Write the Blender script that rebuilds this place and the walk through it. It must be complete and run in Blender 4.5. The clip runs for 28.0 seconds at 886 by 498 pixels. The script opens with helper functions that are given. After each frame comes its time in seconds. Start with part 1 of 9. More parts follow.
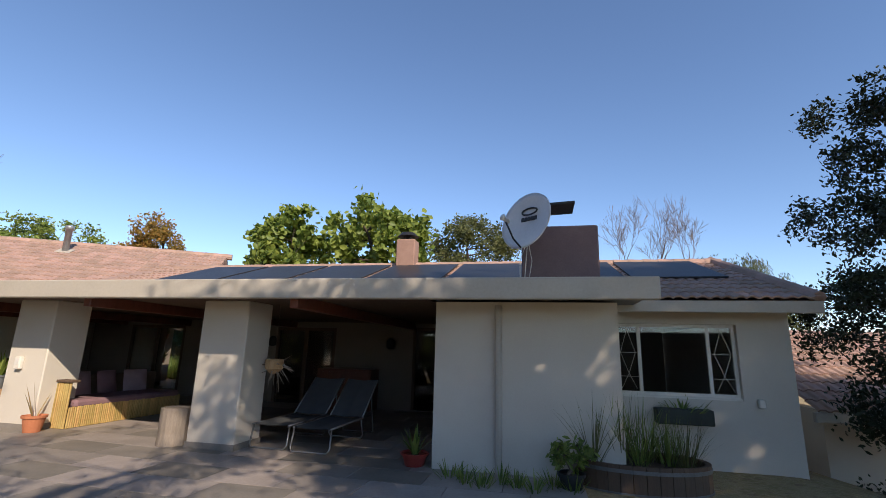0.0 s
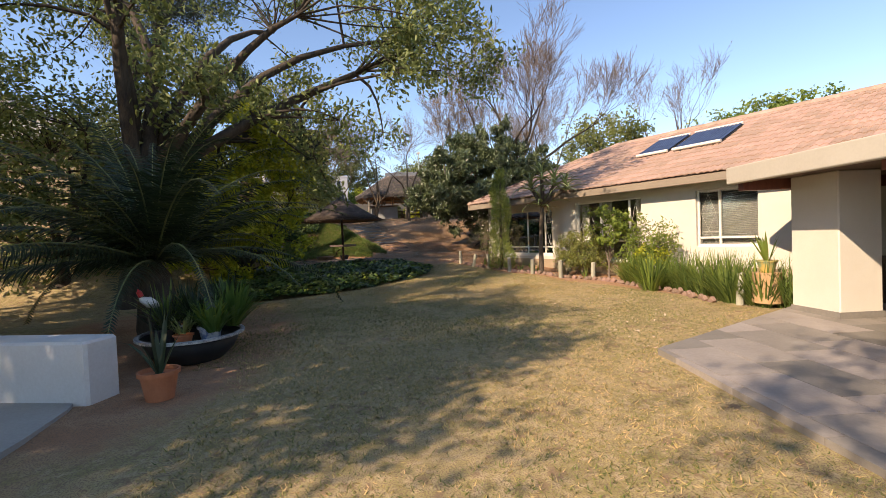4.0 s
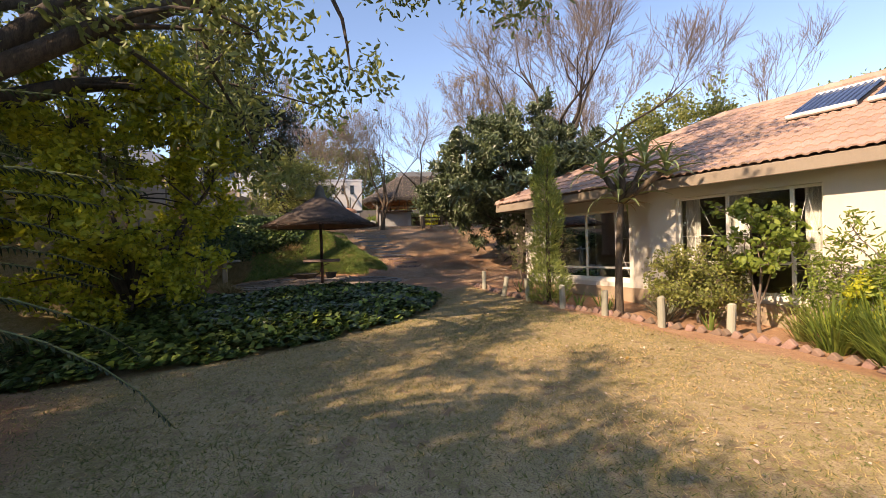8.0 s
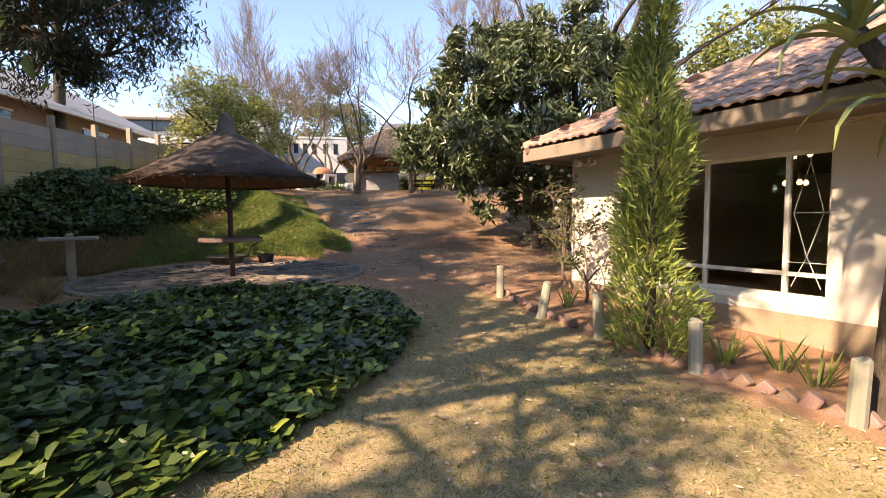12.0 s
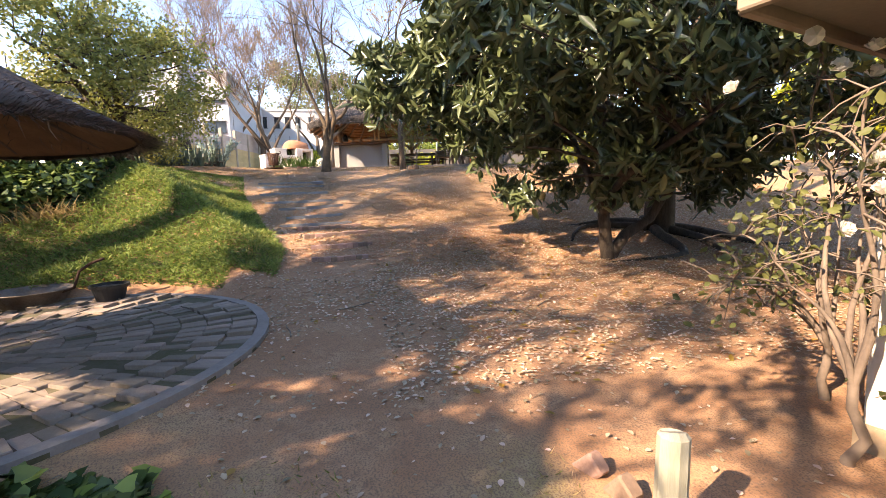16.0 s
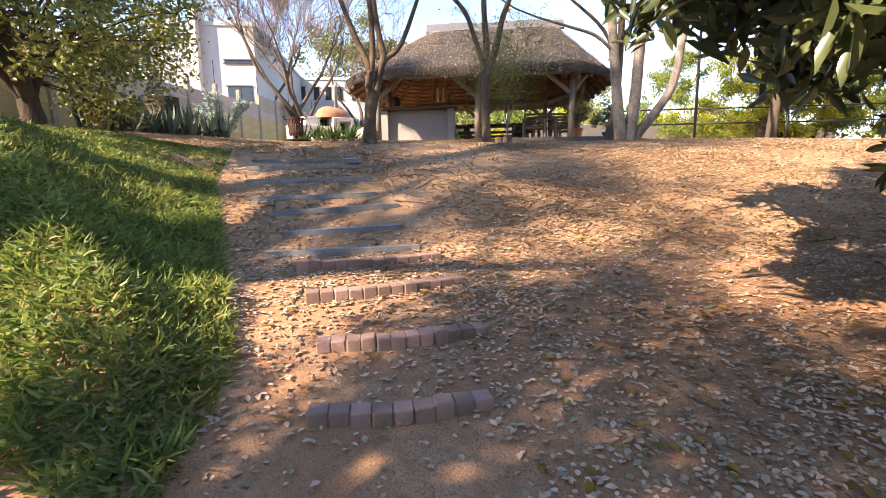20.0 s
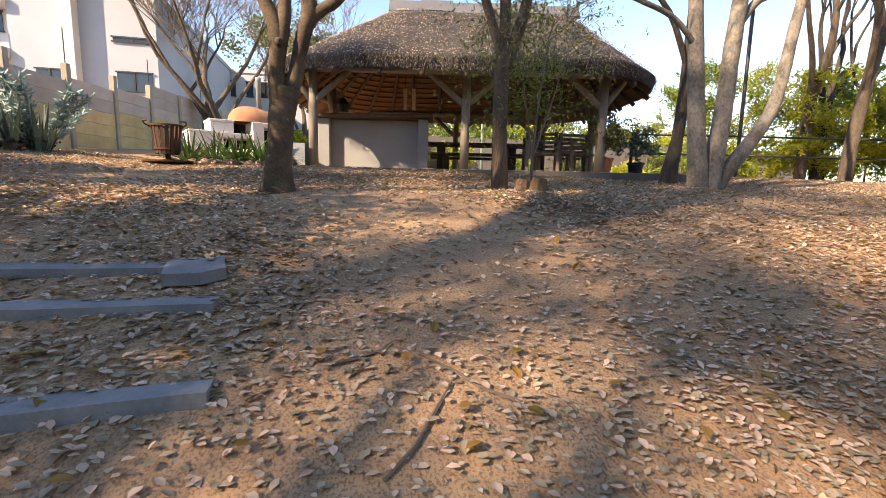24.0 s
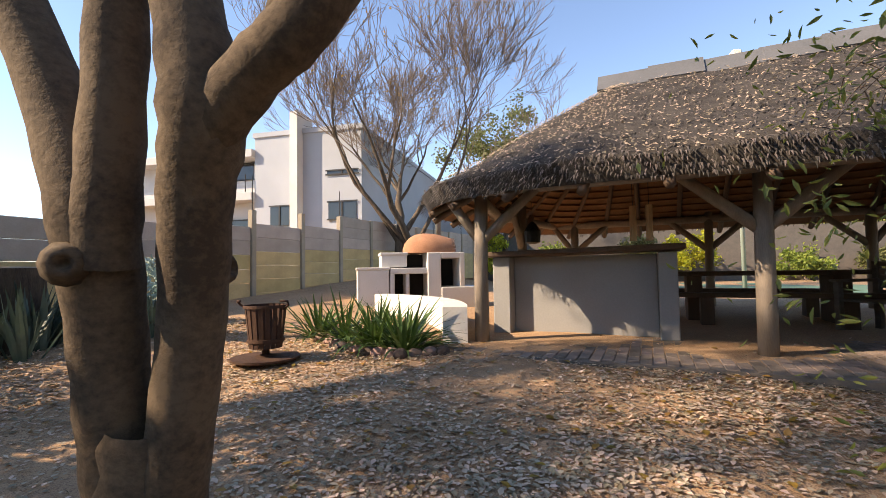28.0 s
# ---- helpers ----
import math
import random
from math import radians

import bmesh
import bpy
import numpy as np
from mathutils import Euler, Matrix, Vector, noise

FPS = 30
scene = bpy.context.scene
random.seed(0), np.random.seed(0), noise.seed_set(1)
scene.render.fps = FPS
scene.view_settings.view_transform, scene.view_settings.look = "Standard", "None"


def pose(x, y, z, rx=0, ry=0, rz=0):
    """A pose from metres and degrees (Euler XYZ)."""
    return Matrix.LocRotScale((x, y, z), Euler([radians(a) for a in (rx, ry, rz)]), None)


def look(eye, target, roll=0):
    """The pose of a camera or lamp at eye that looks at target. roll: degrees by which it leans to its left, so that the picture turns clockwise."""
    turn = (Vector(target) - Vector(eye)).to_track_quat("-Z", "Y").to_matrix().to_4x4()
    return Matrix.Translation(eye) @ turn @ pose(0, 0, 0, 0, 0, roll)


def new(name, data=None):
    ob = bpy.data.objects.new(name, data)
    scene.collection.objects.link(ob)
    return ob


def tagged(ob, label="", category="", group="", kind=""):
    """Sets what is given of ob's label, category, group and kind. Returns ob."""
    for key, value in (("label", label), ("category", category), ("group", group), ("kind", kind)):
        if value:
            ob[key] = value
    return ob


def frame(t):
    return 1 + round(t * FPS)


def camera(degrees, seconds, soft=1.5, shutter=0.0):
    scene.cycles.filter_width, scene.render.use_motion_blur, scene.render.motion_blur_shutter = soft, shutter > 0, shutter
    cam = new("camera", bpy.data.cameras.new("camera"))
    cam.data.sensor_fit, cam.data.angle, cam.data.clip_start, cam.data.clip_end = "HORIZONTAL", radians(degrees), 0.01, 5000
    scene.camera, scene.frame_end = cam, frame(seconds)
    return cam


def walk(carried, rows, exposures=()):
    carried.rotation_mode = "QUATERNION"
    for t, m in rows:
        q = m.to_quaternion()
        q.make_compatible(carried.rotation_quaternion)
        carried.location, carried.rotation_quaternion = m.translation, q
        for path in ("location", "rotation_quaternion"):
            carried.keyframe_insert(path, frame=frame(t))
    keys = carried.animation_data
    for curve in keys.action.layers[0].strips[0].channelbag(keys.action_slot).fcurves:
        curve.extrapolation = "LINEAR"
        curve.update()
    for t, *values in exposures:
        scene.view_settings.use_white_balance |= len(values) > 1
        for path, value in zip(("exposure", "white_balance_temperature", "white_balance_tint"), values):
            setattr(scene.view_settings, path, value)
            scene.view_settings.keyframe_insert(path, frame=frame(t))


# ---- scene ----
cam = camera(88.8, 28.0, soft=0.6)
METRES, EYE, TILT, LEAN, TURN = 35.0, 1.5, 0.0, 0.0, 0.0
ROWS = [
    (0.0, 0.0, 0.0, 0.0, -0.34, 12.64, -1.52),
    (0.5, -0.0157, 0.0069, 0.001, 1.13, 13.22, 1.08),
    (1.0, -0.0368, 0.0166, 0.0007, 15.29, 11.68, 0.36),
    (1.5, -0.0557, 0.0238, -0.0002, 28.26, 9.76, 0.24),
    (2.0, -0.0726, 0.0296, 0.0009, 43.03, 8.75, 0.4),
    (2.5, -0.0903, 0.0314, 0.0005, 56.9, 7.55, 0.48),
    (3.0, -0.1077, 0.0348, 0.0002, 69.01, 5.14, 1.25),
    (3.5, -0.125, 0.0389, -0.001, 72.5, 0.33, 1.93),
    (5.5, -0.1984, 0.0636, -0.0002, 78.36, -1.95, 2.55),
    (6.0, -0.2159, 0.0704, 0.0002, 78.93, -1.67, 0.84),
    (6.5, -0.2349, 0.0765, -0.0, 78.27, -1.59, -0.78),
    (7.0, -0.2531, 0.0823, -0.0001, 79.03, -1.84, -0.78),
    (7.5, -0.2744, 0.0876, -0.0001, 77.74, -1.69, 0.93),
    (8.0, -0.2928, 0.0923, 0.0016, 77.97, -0.15, 1.68),
    (8.5, -0.3138, 0.0974, 0.0012, 76.37, -0.3, 0.85),
    (9.0, -0.3315, 0.1024, 0.0015, 77.17, -1.32, 0.32),
    (9.5, -0.3508, 0.1074, 0.0018, 76.38, -3.44, 0.3),
    (10.0, -0.368, 0.1114, 0.0016, 75.95, -4.93, 1.29),
    (10.5, -0.3877, 0.1165, 0.0021, 74.45, -5.39, 1.83),
    (11.0, -0.4054, 0.1207, 0.0034, 75.57, -4.19, 2.07),
    (11.5, -0.4251, 0.1253, 0.004, 77.52, -3.34, 1.51),
    (12.0, -0.4433, 0.1298, 0.0045, 77.65, -4.16, 0.74),
    (12.5, -0.4623, 0.1355, 0.0044, 77.67, -6.22, 0.73),
    (14.5, -0.5369, 0.1536, 0.0067, 87.82, -5.64, 1.44),
    (15.0, -0.5558, 0.1576, 0.0065, 81.14, -6.05, 1.11),
    (15.5, -0.5745, 0.1628, 0.0073, 78.68, -6.05, 0.83),
    (16.0, -0.592, 0.1644, 0.0078, 78.36, -6.59, 1.84),
    (16.5, -0.6092, 0.1672, 0.0083, 80.98, -7.36, 2.17),
    (17.0, -0.6276, 0.165, 0.0087, 84.11, -7.3, 1.88),
    (17.5, -0.6465, 0.163, 0.0092, 87.54, -7.11, 1.24),
    (18.0, -0.6657, 0.1603, 0.0102, 87.62, -6.81, 1.87),
    (18.5, -0.6841, 0.1593, 0.012, 88.18, -5.88, 1.87),
    (19.0, -0.704, 0.1578, 0.0116, 86.79, -7.43, 1.87),
    (19.5, -0.7225, 0.1585, 0.0121, 86.41, -8.28, 1.37),
    (20.0, -0.7417, 0.1587, 0.0124, 83.78, -8.67, 0.89),
    (20.5, -0.7598, 0.1606, 0.013, 83.76, -8.56, 1.3),
    (21.0, -0.7805, 0.1611, 0.0144, 83.43, -9.6, 1.58),
    (21.5, -0.7982, 0.1617, 0.0154, 83.93, -10.4, 1.24),
    (22.0, -0.8147, 0.1621, 0.0193, 81.85, -8.04, 0.35),
    (22.5, -0.8289, 0.1623, 0.0236, 82.51, -6.7, 0.59),
    (24.5, -0.8787, 0.1642, 0.0368, 76.21, -7.49, -1.74),
    (25.0, -0.8948, 0.1663, 0.0407, 75.89, -4.74, -1.92),
    (25.5, -0.9087, 0.1675, 0.0466, 71.57, -2.85, -1.12),
    (26.0, -0.9177, 0.1728, 0.0497, 72.7, -0.08, 0.99),
    (26.5, -0.9305, 0.1722, 0.0534, 78.17, 1.2, 2.02),
    (27.0, -0.9415, 0.1742, 0.0564, 80.46, 0.26, 2.59),
    (27.5, -0.9534, 0.175, 0.0608, 91.59, 1.17, 2.44),
    (28.0, -0.9635, 0.1717, 0.0652, 103.71, 2.81, 0.94),
]
walk(cam, [(t, pose(0, 0, EYE, TILT, LEAN, TURN) @ pose(METRES * x, METRES * y, METRES * z, 90 + pitch, roll, yaw)) for t, x, y, z, yaw, pitch, roll in ROWS],
     [(0.0, 0.4, 6400, 14), (2.0, 0.58, 6700, 14), (5.5, 1.05, 7600, 18), (9.0, 1.15, 7700, 20), (12.0, 1.6, 7700, 20), (15.0, 2.1, 7600, 20), (17.0, 2.25, 7600, 20), (20.0, 2.05, 7500, 20), (22.5, 1.75, 7600, 18), (25.0, 1.5, 7700, 16), (28.0, 1.25, 7600, 16)])

# ---- world and sun ----
SUN_EL, SUN_TO = radians(34.5), Vector((0.45, -0.893, 0)).normalized()
world = bpy.data.worlds.new("world")
scene.world = world
world.use_nodes = True
wn = world.node_tree
sky = wn.nodes.new("ShaderNodeTexSky")
sky.sky_type = "NISHITA"
sky.sun_disc = False
sky.sun_elevation = SUN_EL
sky.sun_rotation = math.atan2(SUN_TO.x, SUN_TO.y)
sky.altitude, sky.air_density, sky.dust_density, sky.ozone_density = 1200, 1.0, 0.2, 2.3
wn.nodes["Background"].inputs["Strength"].default_value = 0.15
richer = wn.nodes.new("ShaderNodeHueSaturation")
richer.inputs["Saturation"].default_value = 1.03
wn.links.new(sky.outputs[0], richer.inputs["Color"])
wn.links.new(richer.outputs[0], wn.nodes["Background"].inputs["Color"])
sun = new("sun", bpy.data.lights.new("sun", "SUN"))
sun.data.energy, sun.data.angle, sun.data.color = 4.4, radians(0.6), (1.0, 0.85, 0.67)
toward = Vector((SUN_TO.x * math.cos(SUN_EL), SUN_TO.y * math.cos(SUN_EL), math.sin(SUN_EL)))
sun.matrix_world = look(toward * 60, (0, 0, 0))

# ---- materials ----
MATS = {}


def mat(name, a, b=None, rough=0.8, scale=6.0, fine=60.0, bump=0.3, metal=0.0, contrast=0.5, vary=0.0, island=0.0, aniso=(1, 1, 1), spec=0.35, dist=0.02, thin=0.0):
    """Two colours mixed by noise at two scales, with relief, and a shift of tone per object (vary) or per loose piece (island)."""
    if name in MATS:
        return MATS[name]
    m = bpy.data.materials.new(name)
    MATS[name] = m
    m.use_nodes = True
    nt = m.node_tree
    n, l = nt.nodes, nt.links
    bs = n["Principled BSDF"]
    bs.inputs["Roughness"].default_value = rough
    bs.inputs["Metallic"].default_value = metal
    bs.inputs["Specular IOR Level"].default_value = spec
    b = b or tuple(c * 0.7 for c in a)
    tc = n.new("ShaderNodeTexCoord")
    mp = n.new("ShaderNodeMapping")
    mp.inputs["Scale"].default_value = aniso
    l.new(tc.outputs["Object"], mp.inputs["Vector"])
    n1 = n.new("ShaderNodeTexNoise")
    n1.inputs["Scale"].default_value, n1.inputs["Detail"].default_value, n1.inputs["Roughness"].default_value = scale, 4, 0.6
    n2 = n.new("ShaderNodeTexNoise")
    n2.inputs["Scale"].default_value, n2.inputs["Detail"].default_value, n2.inputs["Roughness"].default_value = fine, 3, 0.65
    l.new(mp.outputs[0], n1.inputs["Vector"])
    l.new(mp.outputs[0], n2.inputs["Vector"])
    mx = n.new("ShaderNodeMix")
    mx.inputs["Factor"].default_value = 0.4
    l.new(n1.outputs["Fac"], mx.inputs["A"])
    l.new(n2.outputs["Fac"], mx.inputs["B"])
    rp = n.new("ShaderNodeMapRange")
    rp.inputs["From Min"].default_value, rp.inputs["From Max"].default_value = 0.5 - 0.25 * (1.1 - contrast), 0.5 + 0.25 * (1.1 - contrast)
    l.new(mx.outputs[0], rp.inputs["Value"])
    cm = n.new("ShaderNodeMix")
    cm.data_type = "RGBA"
    cm.inputs["A"].default_value, cm.inputs["B"].default_value = (*a, 1), (*b, 1)
    l.new(rp.outputs[0], cm.inputs["Factor"])
    col = cm.outputs["Result"]
    if vary or island:
        src = n.new("ShaderNodeNewGeometry").outputs["Random Per Island"] if island else n.new("ShaderNodeObjectInfo").outputs["Random"]
        amp = island or vary
        r2 = n.new("ShaderNodeMapRange")
        r2.inputs["To Min"].default_value, r2.inputs["To Max"].default_value = 1 - amp, 1 + amp
        l.new(src, r2.inputs["Value"])
        hs = n.new("ShaderNodeHueSaturation")
        l.new(r2.outputs[0], hs.inputs["Value"])
        r3 = n.new("ShaderNodeMapRange")
        r3.inputs["To Min"].default_value, r3.inputs["To Max"].default_value = 0.5 + 0.05 * amp, 0.5 - 0.05 * amp
        l.new(src, r3.inputs["Value"])
        l.new(r3.outputs[0], hs.inputs["Hue"])
        l.new(col, hs.inputs["Color"])
        col = hs.outputs["Color"]
    l.new(col, bs.inputs["Base Color"])
    if bump:
        bp = n.new("ShaderNodeBump")
        bp.inputs["Strength"].default_value, bp.inputs["Distance"].default_value = bump, dist
        l.new(mx.outputs[0], bp.inputs["Height"])
        l.new(bp.outputs[0], bs.inputs["Normal"])
    if thin:
        tr = n.new("ShaderNodeBsdfTranslucent")
        l.new(col, tr.inputs["Color"])
        ms = n.new("ShaderNodeMixShader")
        ms.inputs[0].default_value = thin
        l.new(bs.outputs[0], ms.inputs[1])
        l.new(tr.outputs[0], ms.inputs[2])
        l.new(ms.outputs[0], n["Material Output"].inputs["Surface"])
    return m


def leafmat(name, a, b, rough=0.5, thin=0.35, island=0.35, spec=0.4):
    return mat(name, a, b, rough=rough, scale=1.2, fine=9, bump=0, island=island, thin=thin, spec=spec)


def glassmat():
    m = bpy.data.materials.new("window_glass")
    m.use_nodes = True
    bs = m.node_tree.nodes["Principled BSDF"]
    bs.inputs["Transmission Weight"].default_value = 1.0
    bs.inputs["Roughness"].default_value = 0.0
    bs.inputs["IOR"].default_value = 1.5
    bs.inputs["Base Color"].default_value = (0.86, 0.89, 0.88, 1)
    return m


PLASTER = mat("cream_plaster", (0.62, 0.575, 0.49), (0.56, 0.51, 0.43), rough=0.9, scale=1.2, fine=70, bump=0.25, dist=0.006)
# Cream plaster with roof and room shade put into its colour.
PLASTER_SHADE = mat("shade_painted_plaster", (0.24, 0.21, 0.17), (0.19, 0.165, 0.135), rough=0.9, scale=1.0, fine=40, bump=0.15, dist=0.006)
# Inner walls coloured dark to stand for unlit rooms.
ROOM_GLOOM = mat("room_wall", (0.12, 0.10, 0.085), (0.09, 0.075, 0.062), rough=0.9, scale=1, fine=30, bump=0.1)
FASCIA = mat("fascia_paint", (0.46, 0.42, 0.35), (0.40, 0.36, 0.30), rough=0.7, scale=0.8, fine=30, bump=0.08, dist=0.004)
GREYPLASTER = mat("grey_plaster", (0.30, 0.30, 0.29), (0.25, 0.25, 0.245), rough=0.9, scale=1.3, fine=50, bump=0.25, dist=0.006)
WHITEPLASTER = mat("white_plaster", (0.72, 0.70, 0.66), (0.62, 0.59, 0.54), rough=0.9, scale=0.9, fine=40, bump=0.2, dist=0.006)
TILE_ROOF = mat("clay_roof_tile", (0.43, 0.29, 0.225), (0.32, 0.215, 0.165), rough=0.85, scale=3, fine=50, bump=0.3, vary=0.14, dist=0.004)
TILE_ROOF_J = mat("clay_roof_tile_joined", (0.43, 0.29, 0.225), (0.32, 0.215, 0.165), rough=0.85, scale=3, fine=50, bump=0.3, island=0.14, dist=0.004)
SLATE = mat("patio_stone", (0.30, 0.265, 0.23), (0.22, 0.195, 0.17), rough=0.55, scale=2.2, fine=28, bump=0.25, vary=0.3, dist=0.004)
GROUT = mat("grout", (0.16, 0.14, 0.12), (0.11, 0.10, 0.09), rough=0.95, scale=5, fine=60)
BRICK = mat("paver_brick", (0.33, 0.215, 0.175), (0.24, 0.165, 0.14), rough=0.9, scale=6, fine=70, bump=0.45, vary=0.28, dist=0.005)
PAVER_GREY = mat("grey_paver", (0.27, 0.22, 0.175), (0.19, 0.155, 0.125), rough=0.9, scale=5, fine=60, bump=0.4, vary=0.28, dist=0.005)
PAVER_GREY_J = mat("grey_paver_joined", (0.27, 0.22, 0.175), (0.19, 0.155, 0.125), rough=0.9, scale=5, fine=60, bump=0.4, island=0.28, dist=0.005)
STEEL_WHITE = mat("white_steel", (0.74, 0.71, 0.63), (0.66, 0.62, 0.54), rough=0.45, scale=3, fine=40, bump=0.05)
DARKSTEEL = mat("dark_steel", (0.05, 0.05, 0.05), (0.03, 0.03, 0.03), rough=0.5, metal=0.6, scale=5, fine=60)
RUST = mat("rusted_iron", (0.10, 0.05, 0.03), (0.05, 0.03, 0.022), rough=0.8, metal=0.3, scale=9, fine=80, bump=0.4)
WOOD_POLE = mat("weathered_pole", (0.30, 0.25, 0.20), (0.20, 0.165, 0.13), rough=0.9, scale=4, fine=45, bump=0.5, aniso=(3, 3, 0.4), dist=0.01)
WOOD_DARK = mat("dark_timber", (0.13, 0.085, 0.055), (0.085, 0.055, 0.038), rough=0.75, scale=3, fine=40, bump=0.4, aniso=(4, 4, 0.5), dist=0.006)
WOOD_RED = mat("varnished_red_wood", (0.20, 0.07, 0.045), (0.13, 0.045, 0.03), rough=0.4, scale=3, fine=40, bump=0.2, aniso=(4, 4, 0.5))
WOOD_POST = mat("garden_post_wood", (0.38, 0.36, 0.28), (0.28, 0.27, 0.20), rough=0.9, scale=5, fine=60, bump=0.5, aniso=(4, 4, 0.4), vary=0.15, dist=0.006)
WOOD_CUT = mat("cut_log_wood", (0.46, 0.30, 0.15), (0.36, 0.22, 0.11), rough=0.75, scale=4, fine=40, bump=0.3, aniso=(3, 3, 0.5), dist=0.006)
SLEEPER = mat("slate_step", (0.25, 0.255, 0.26), (0.17, 0.175, 0.18), rough=0.8, scale=5, fine=50, bump=0.5, vary=0.15, dist=0.008)
THATCH = mat("weathered_thatch", (0.06, 0.052, 0.045), (0.03, 0.026, 0.023), rough=0.95, scale=3.0, fine=60, bump=0.8, contrast=0.8, dist=0.03)
THATCH_BLADE = mat("thatch_reed", (0.115, 0.10, 0.088), (0.045, 0.039, 0.034), rough=0.95, scale=3, fine=40, bump=0.3, island=0.7)
THATCH_IN = mat("thatch_underside", (0.26, 0.14, 0.07), (0.17, 0.09, 0.045), rough=0.9, scale=5, fine=60, bump=0.5, dist=0.01)
THATCH_OLD = mat("umbrella_thatch", (0.105, 0.08, 0.066), (0.055, 0.042, 0.035), rough=0.95, scale=3.0, fine=60, bump=0.8, contrast=0.8, dist=0.03)
THATCH_OLD_BLADE = mat("umbrella_reed", (0.24, 0.18, 0.14), (0.07, 0.055, 0.045), rough=0.95, scale=3, fine=40, bump=0.3, island=0.75)
MORTARCAP = mat("ridge_capping", (0.13, 0.135, 0.145), (0.09, 0.095, 0.10), rough=0.75, scale=2, fine=40)
UMB_CAP = mat("thatch_cap_cement", (0.14, 0.13, 0.105), (0.09, 0.085, 0.07), rough=0.95, scale=6, fine=50, bump=0.6, dist=0.02)
CONCRETE = mat("concrete_panel", (0.55, 0.42, 0.20), (0.42, 0.32, 0.15), rough=0.9, scale=2.2, fine=45, bump=0.35, vary=0.14, contrast=0.65, dist=0.006)
CONCRETE_POST = mat("concrete_post", (0.40, 0.34, 0.26), (0.29, 0.25, 0.19), rough=0.9, scale=4, fine=50, bump=0.35, vary=0.12, dist=0.006)
PAVING = mat("pale_paving", (0.42, 0.385, 0.33), (0.33, 0.30, 0.26), rough=0.85, scale=1.6, fine=40, bump=0.2)
TERRACOTTA = mat("terracotta", (0.50, 0.19, 0.09), (0.42, 0.15, 0.07), rough=0.8, scale=4, fine=40, bump=0.15)
BLACKPLASTIC = mat("black_plastic", (0.03, 0.032, 0.035), (0.02, 0.022, 0.024), rough=0.5, scale=4, fine=30, bump=0.1)
GLASS = glassmat()
GLASS_FAR = mat("far_window_glass", (0.03, 0.035, 0.04), (0.02, 0.024, 0.028), rough=0.05, scale=0.6, fine=3, bump=0, spec=0.6)
BARK_DARK = mat("dark_bark", (0.09, 0.07, 0.052), (0.045, 0.035, 0.027), rough=0.95, scale=5, fine=30, bump=0.9, aniso=(3, 3, 0.6), dist=0.03, contrast=0.7)
BARK_SMOOTH = mat("smooth_bark", (0.21, 0.155, 0.095), (0.12, 0.088, 0.055), rough=0.9, scale=2.6, fine=26, bump=0.5, aniso=(1, 1, 2.2), dist=0.015, contrast=0.6)
BARK_PALE = mat("pale_bark", (0.14, 0.105, 0.072), (0.06, 0.045, 0.032), rough=0.92, scale=5, fine=34, bump=1.0, aniso=(2.5, 2.5, 0.7), dist=0.03, contrast=0.65)
BARK_BROWN = mat("knotty_brown_bark", (0.135, 0.098, 0.062), (0.062, 0.044, 0.029), rough=0.92, scale=5.5, fine=60, bump=0.6, aniso=(1, 1, 1.2), dist=0.01, contrast=0.75)
TWIG = mat("twig_bark", (0.20, 0.155, 0.12), (0.13, 0.10, 0.08), rough=0.9, scale=4, fine=30, bump=0.2)
L_BIG = leafmat("feathery_leaf", (0.25, 0.285, 0.085), (0.13, 0.165, 0.05))
L_YEL = leafmat("yellow_green_leaf", (0.52, 0.50, 0.04), (0.27, 0.33, 0.035), thin=0.45)
L_DARK = leafmat("dark_glossy_leaf", (0.13, 0.165, 0.07), (0.07, 0.095, 0.042), rough=0.3, thin=0.25, spec=0.75)
L_IVY = leafmat("ivy_leaf", (0.095, 0.15, 0.036), (0.045, 0.08, 0.024), rough=0.36, thin=0.25, island=0.75)
L_IVY_NEW = leafmat("young_ivy_leaf", (0.30, 0.38, 0.07), (0.17, 0.25, 0.05), rough=0.36, thin=0.35, island=0.5)
L_GRASS = leafmat("green_grass", (0.24, 0.31, 0.075), (0.13, 0.20, 0.05), rough=0.6, thin=0.45, island=0.4)
L_LAWN = leafmat("winter_lawn", (0.50, 0.38, 0.17), (0.34, 0.28, 0.10), rough=0.8, island=0.6, thin=0.25)
L_DRY = leafmat("dry_grass", (0.36, 0.27, 0.12), (0.25, 0.19, 0.085), rough=0.8, island=0.3, thin=0.3)
L_LITTER = leafmat("fallen_leaf", (0.60, 0.49, 0.35), (0.34, 0.25, 0.16), rough=0.75, island=0.55, thin=0.1)
L_PALM = leafmat("palm_leaf", (0.045, 0.068, 0.028), (0.026, 0.042, 0.02), rough=0.4, thin=0.25)
L_LIGHT = leafmat("bright_leaf", (0.26, 0.33, 0.06), (0.16, 0.22, 0.045), thin=0.45)
L_PINE = leafmat("needle_foliage", (0.032, 0.048, 0.022), (0.020, 0.032, 0.016), rough=0.6, thin=0.12)
L_AUT = leafmat("autumn_leaf", (0.42, 0.28, 0.05), (0.28, 0.17, 0.05), thin=0.45)
L_OLIVE = leafmat("olive_leaf", (0.15, 0.165, 0.055), (0.095, 0.11, 0.04), thin=0.35)
L_SHRUB = leafmat("olive_yellow_leaf", (0.31, 0.32, 0.085), (0.17, 0.20, 0.055), thin=0.4)
L_ALOE = leafmat("aloe_leaf", (0.26, 0.31, 0.11), (0.17, 0.22, 0.08), rough=0.45, thin=0.1, island=0.2)
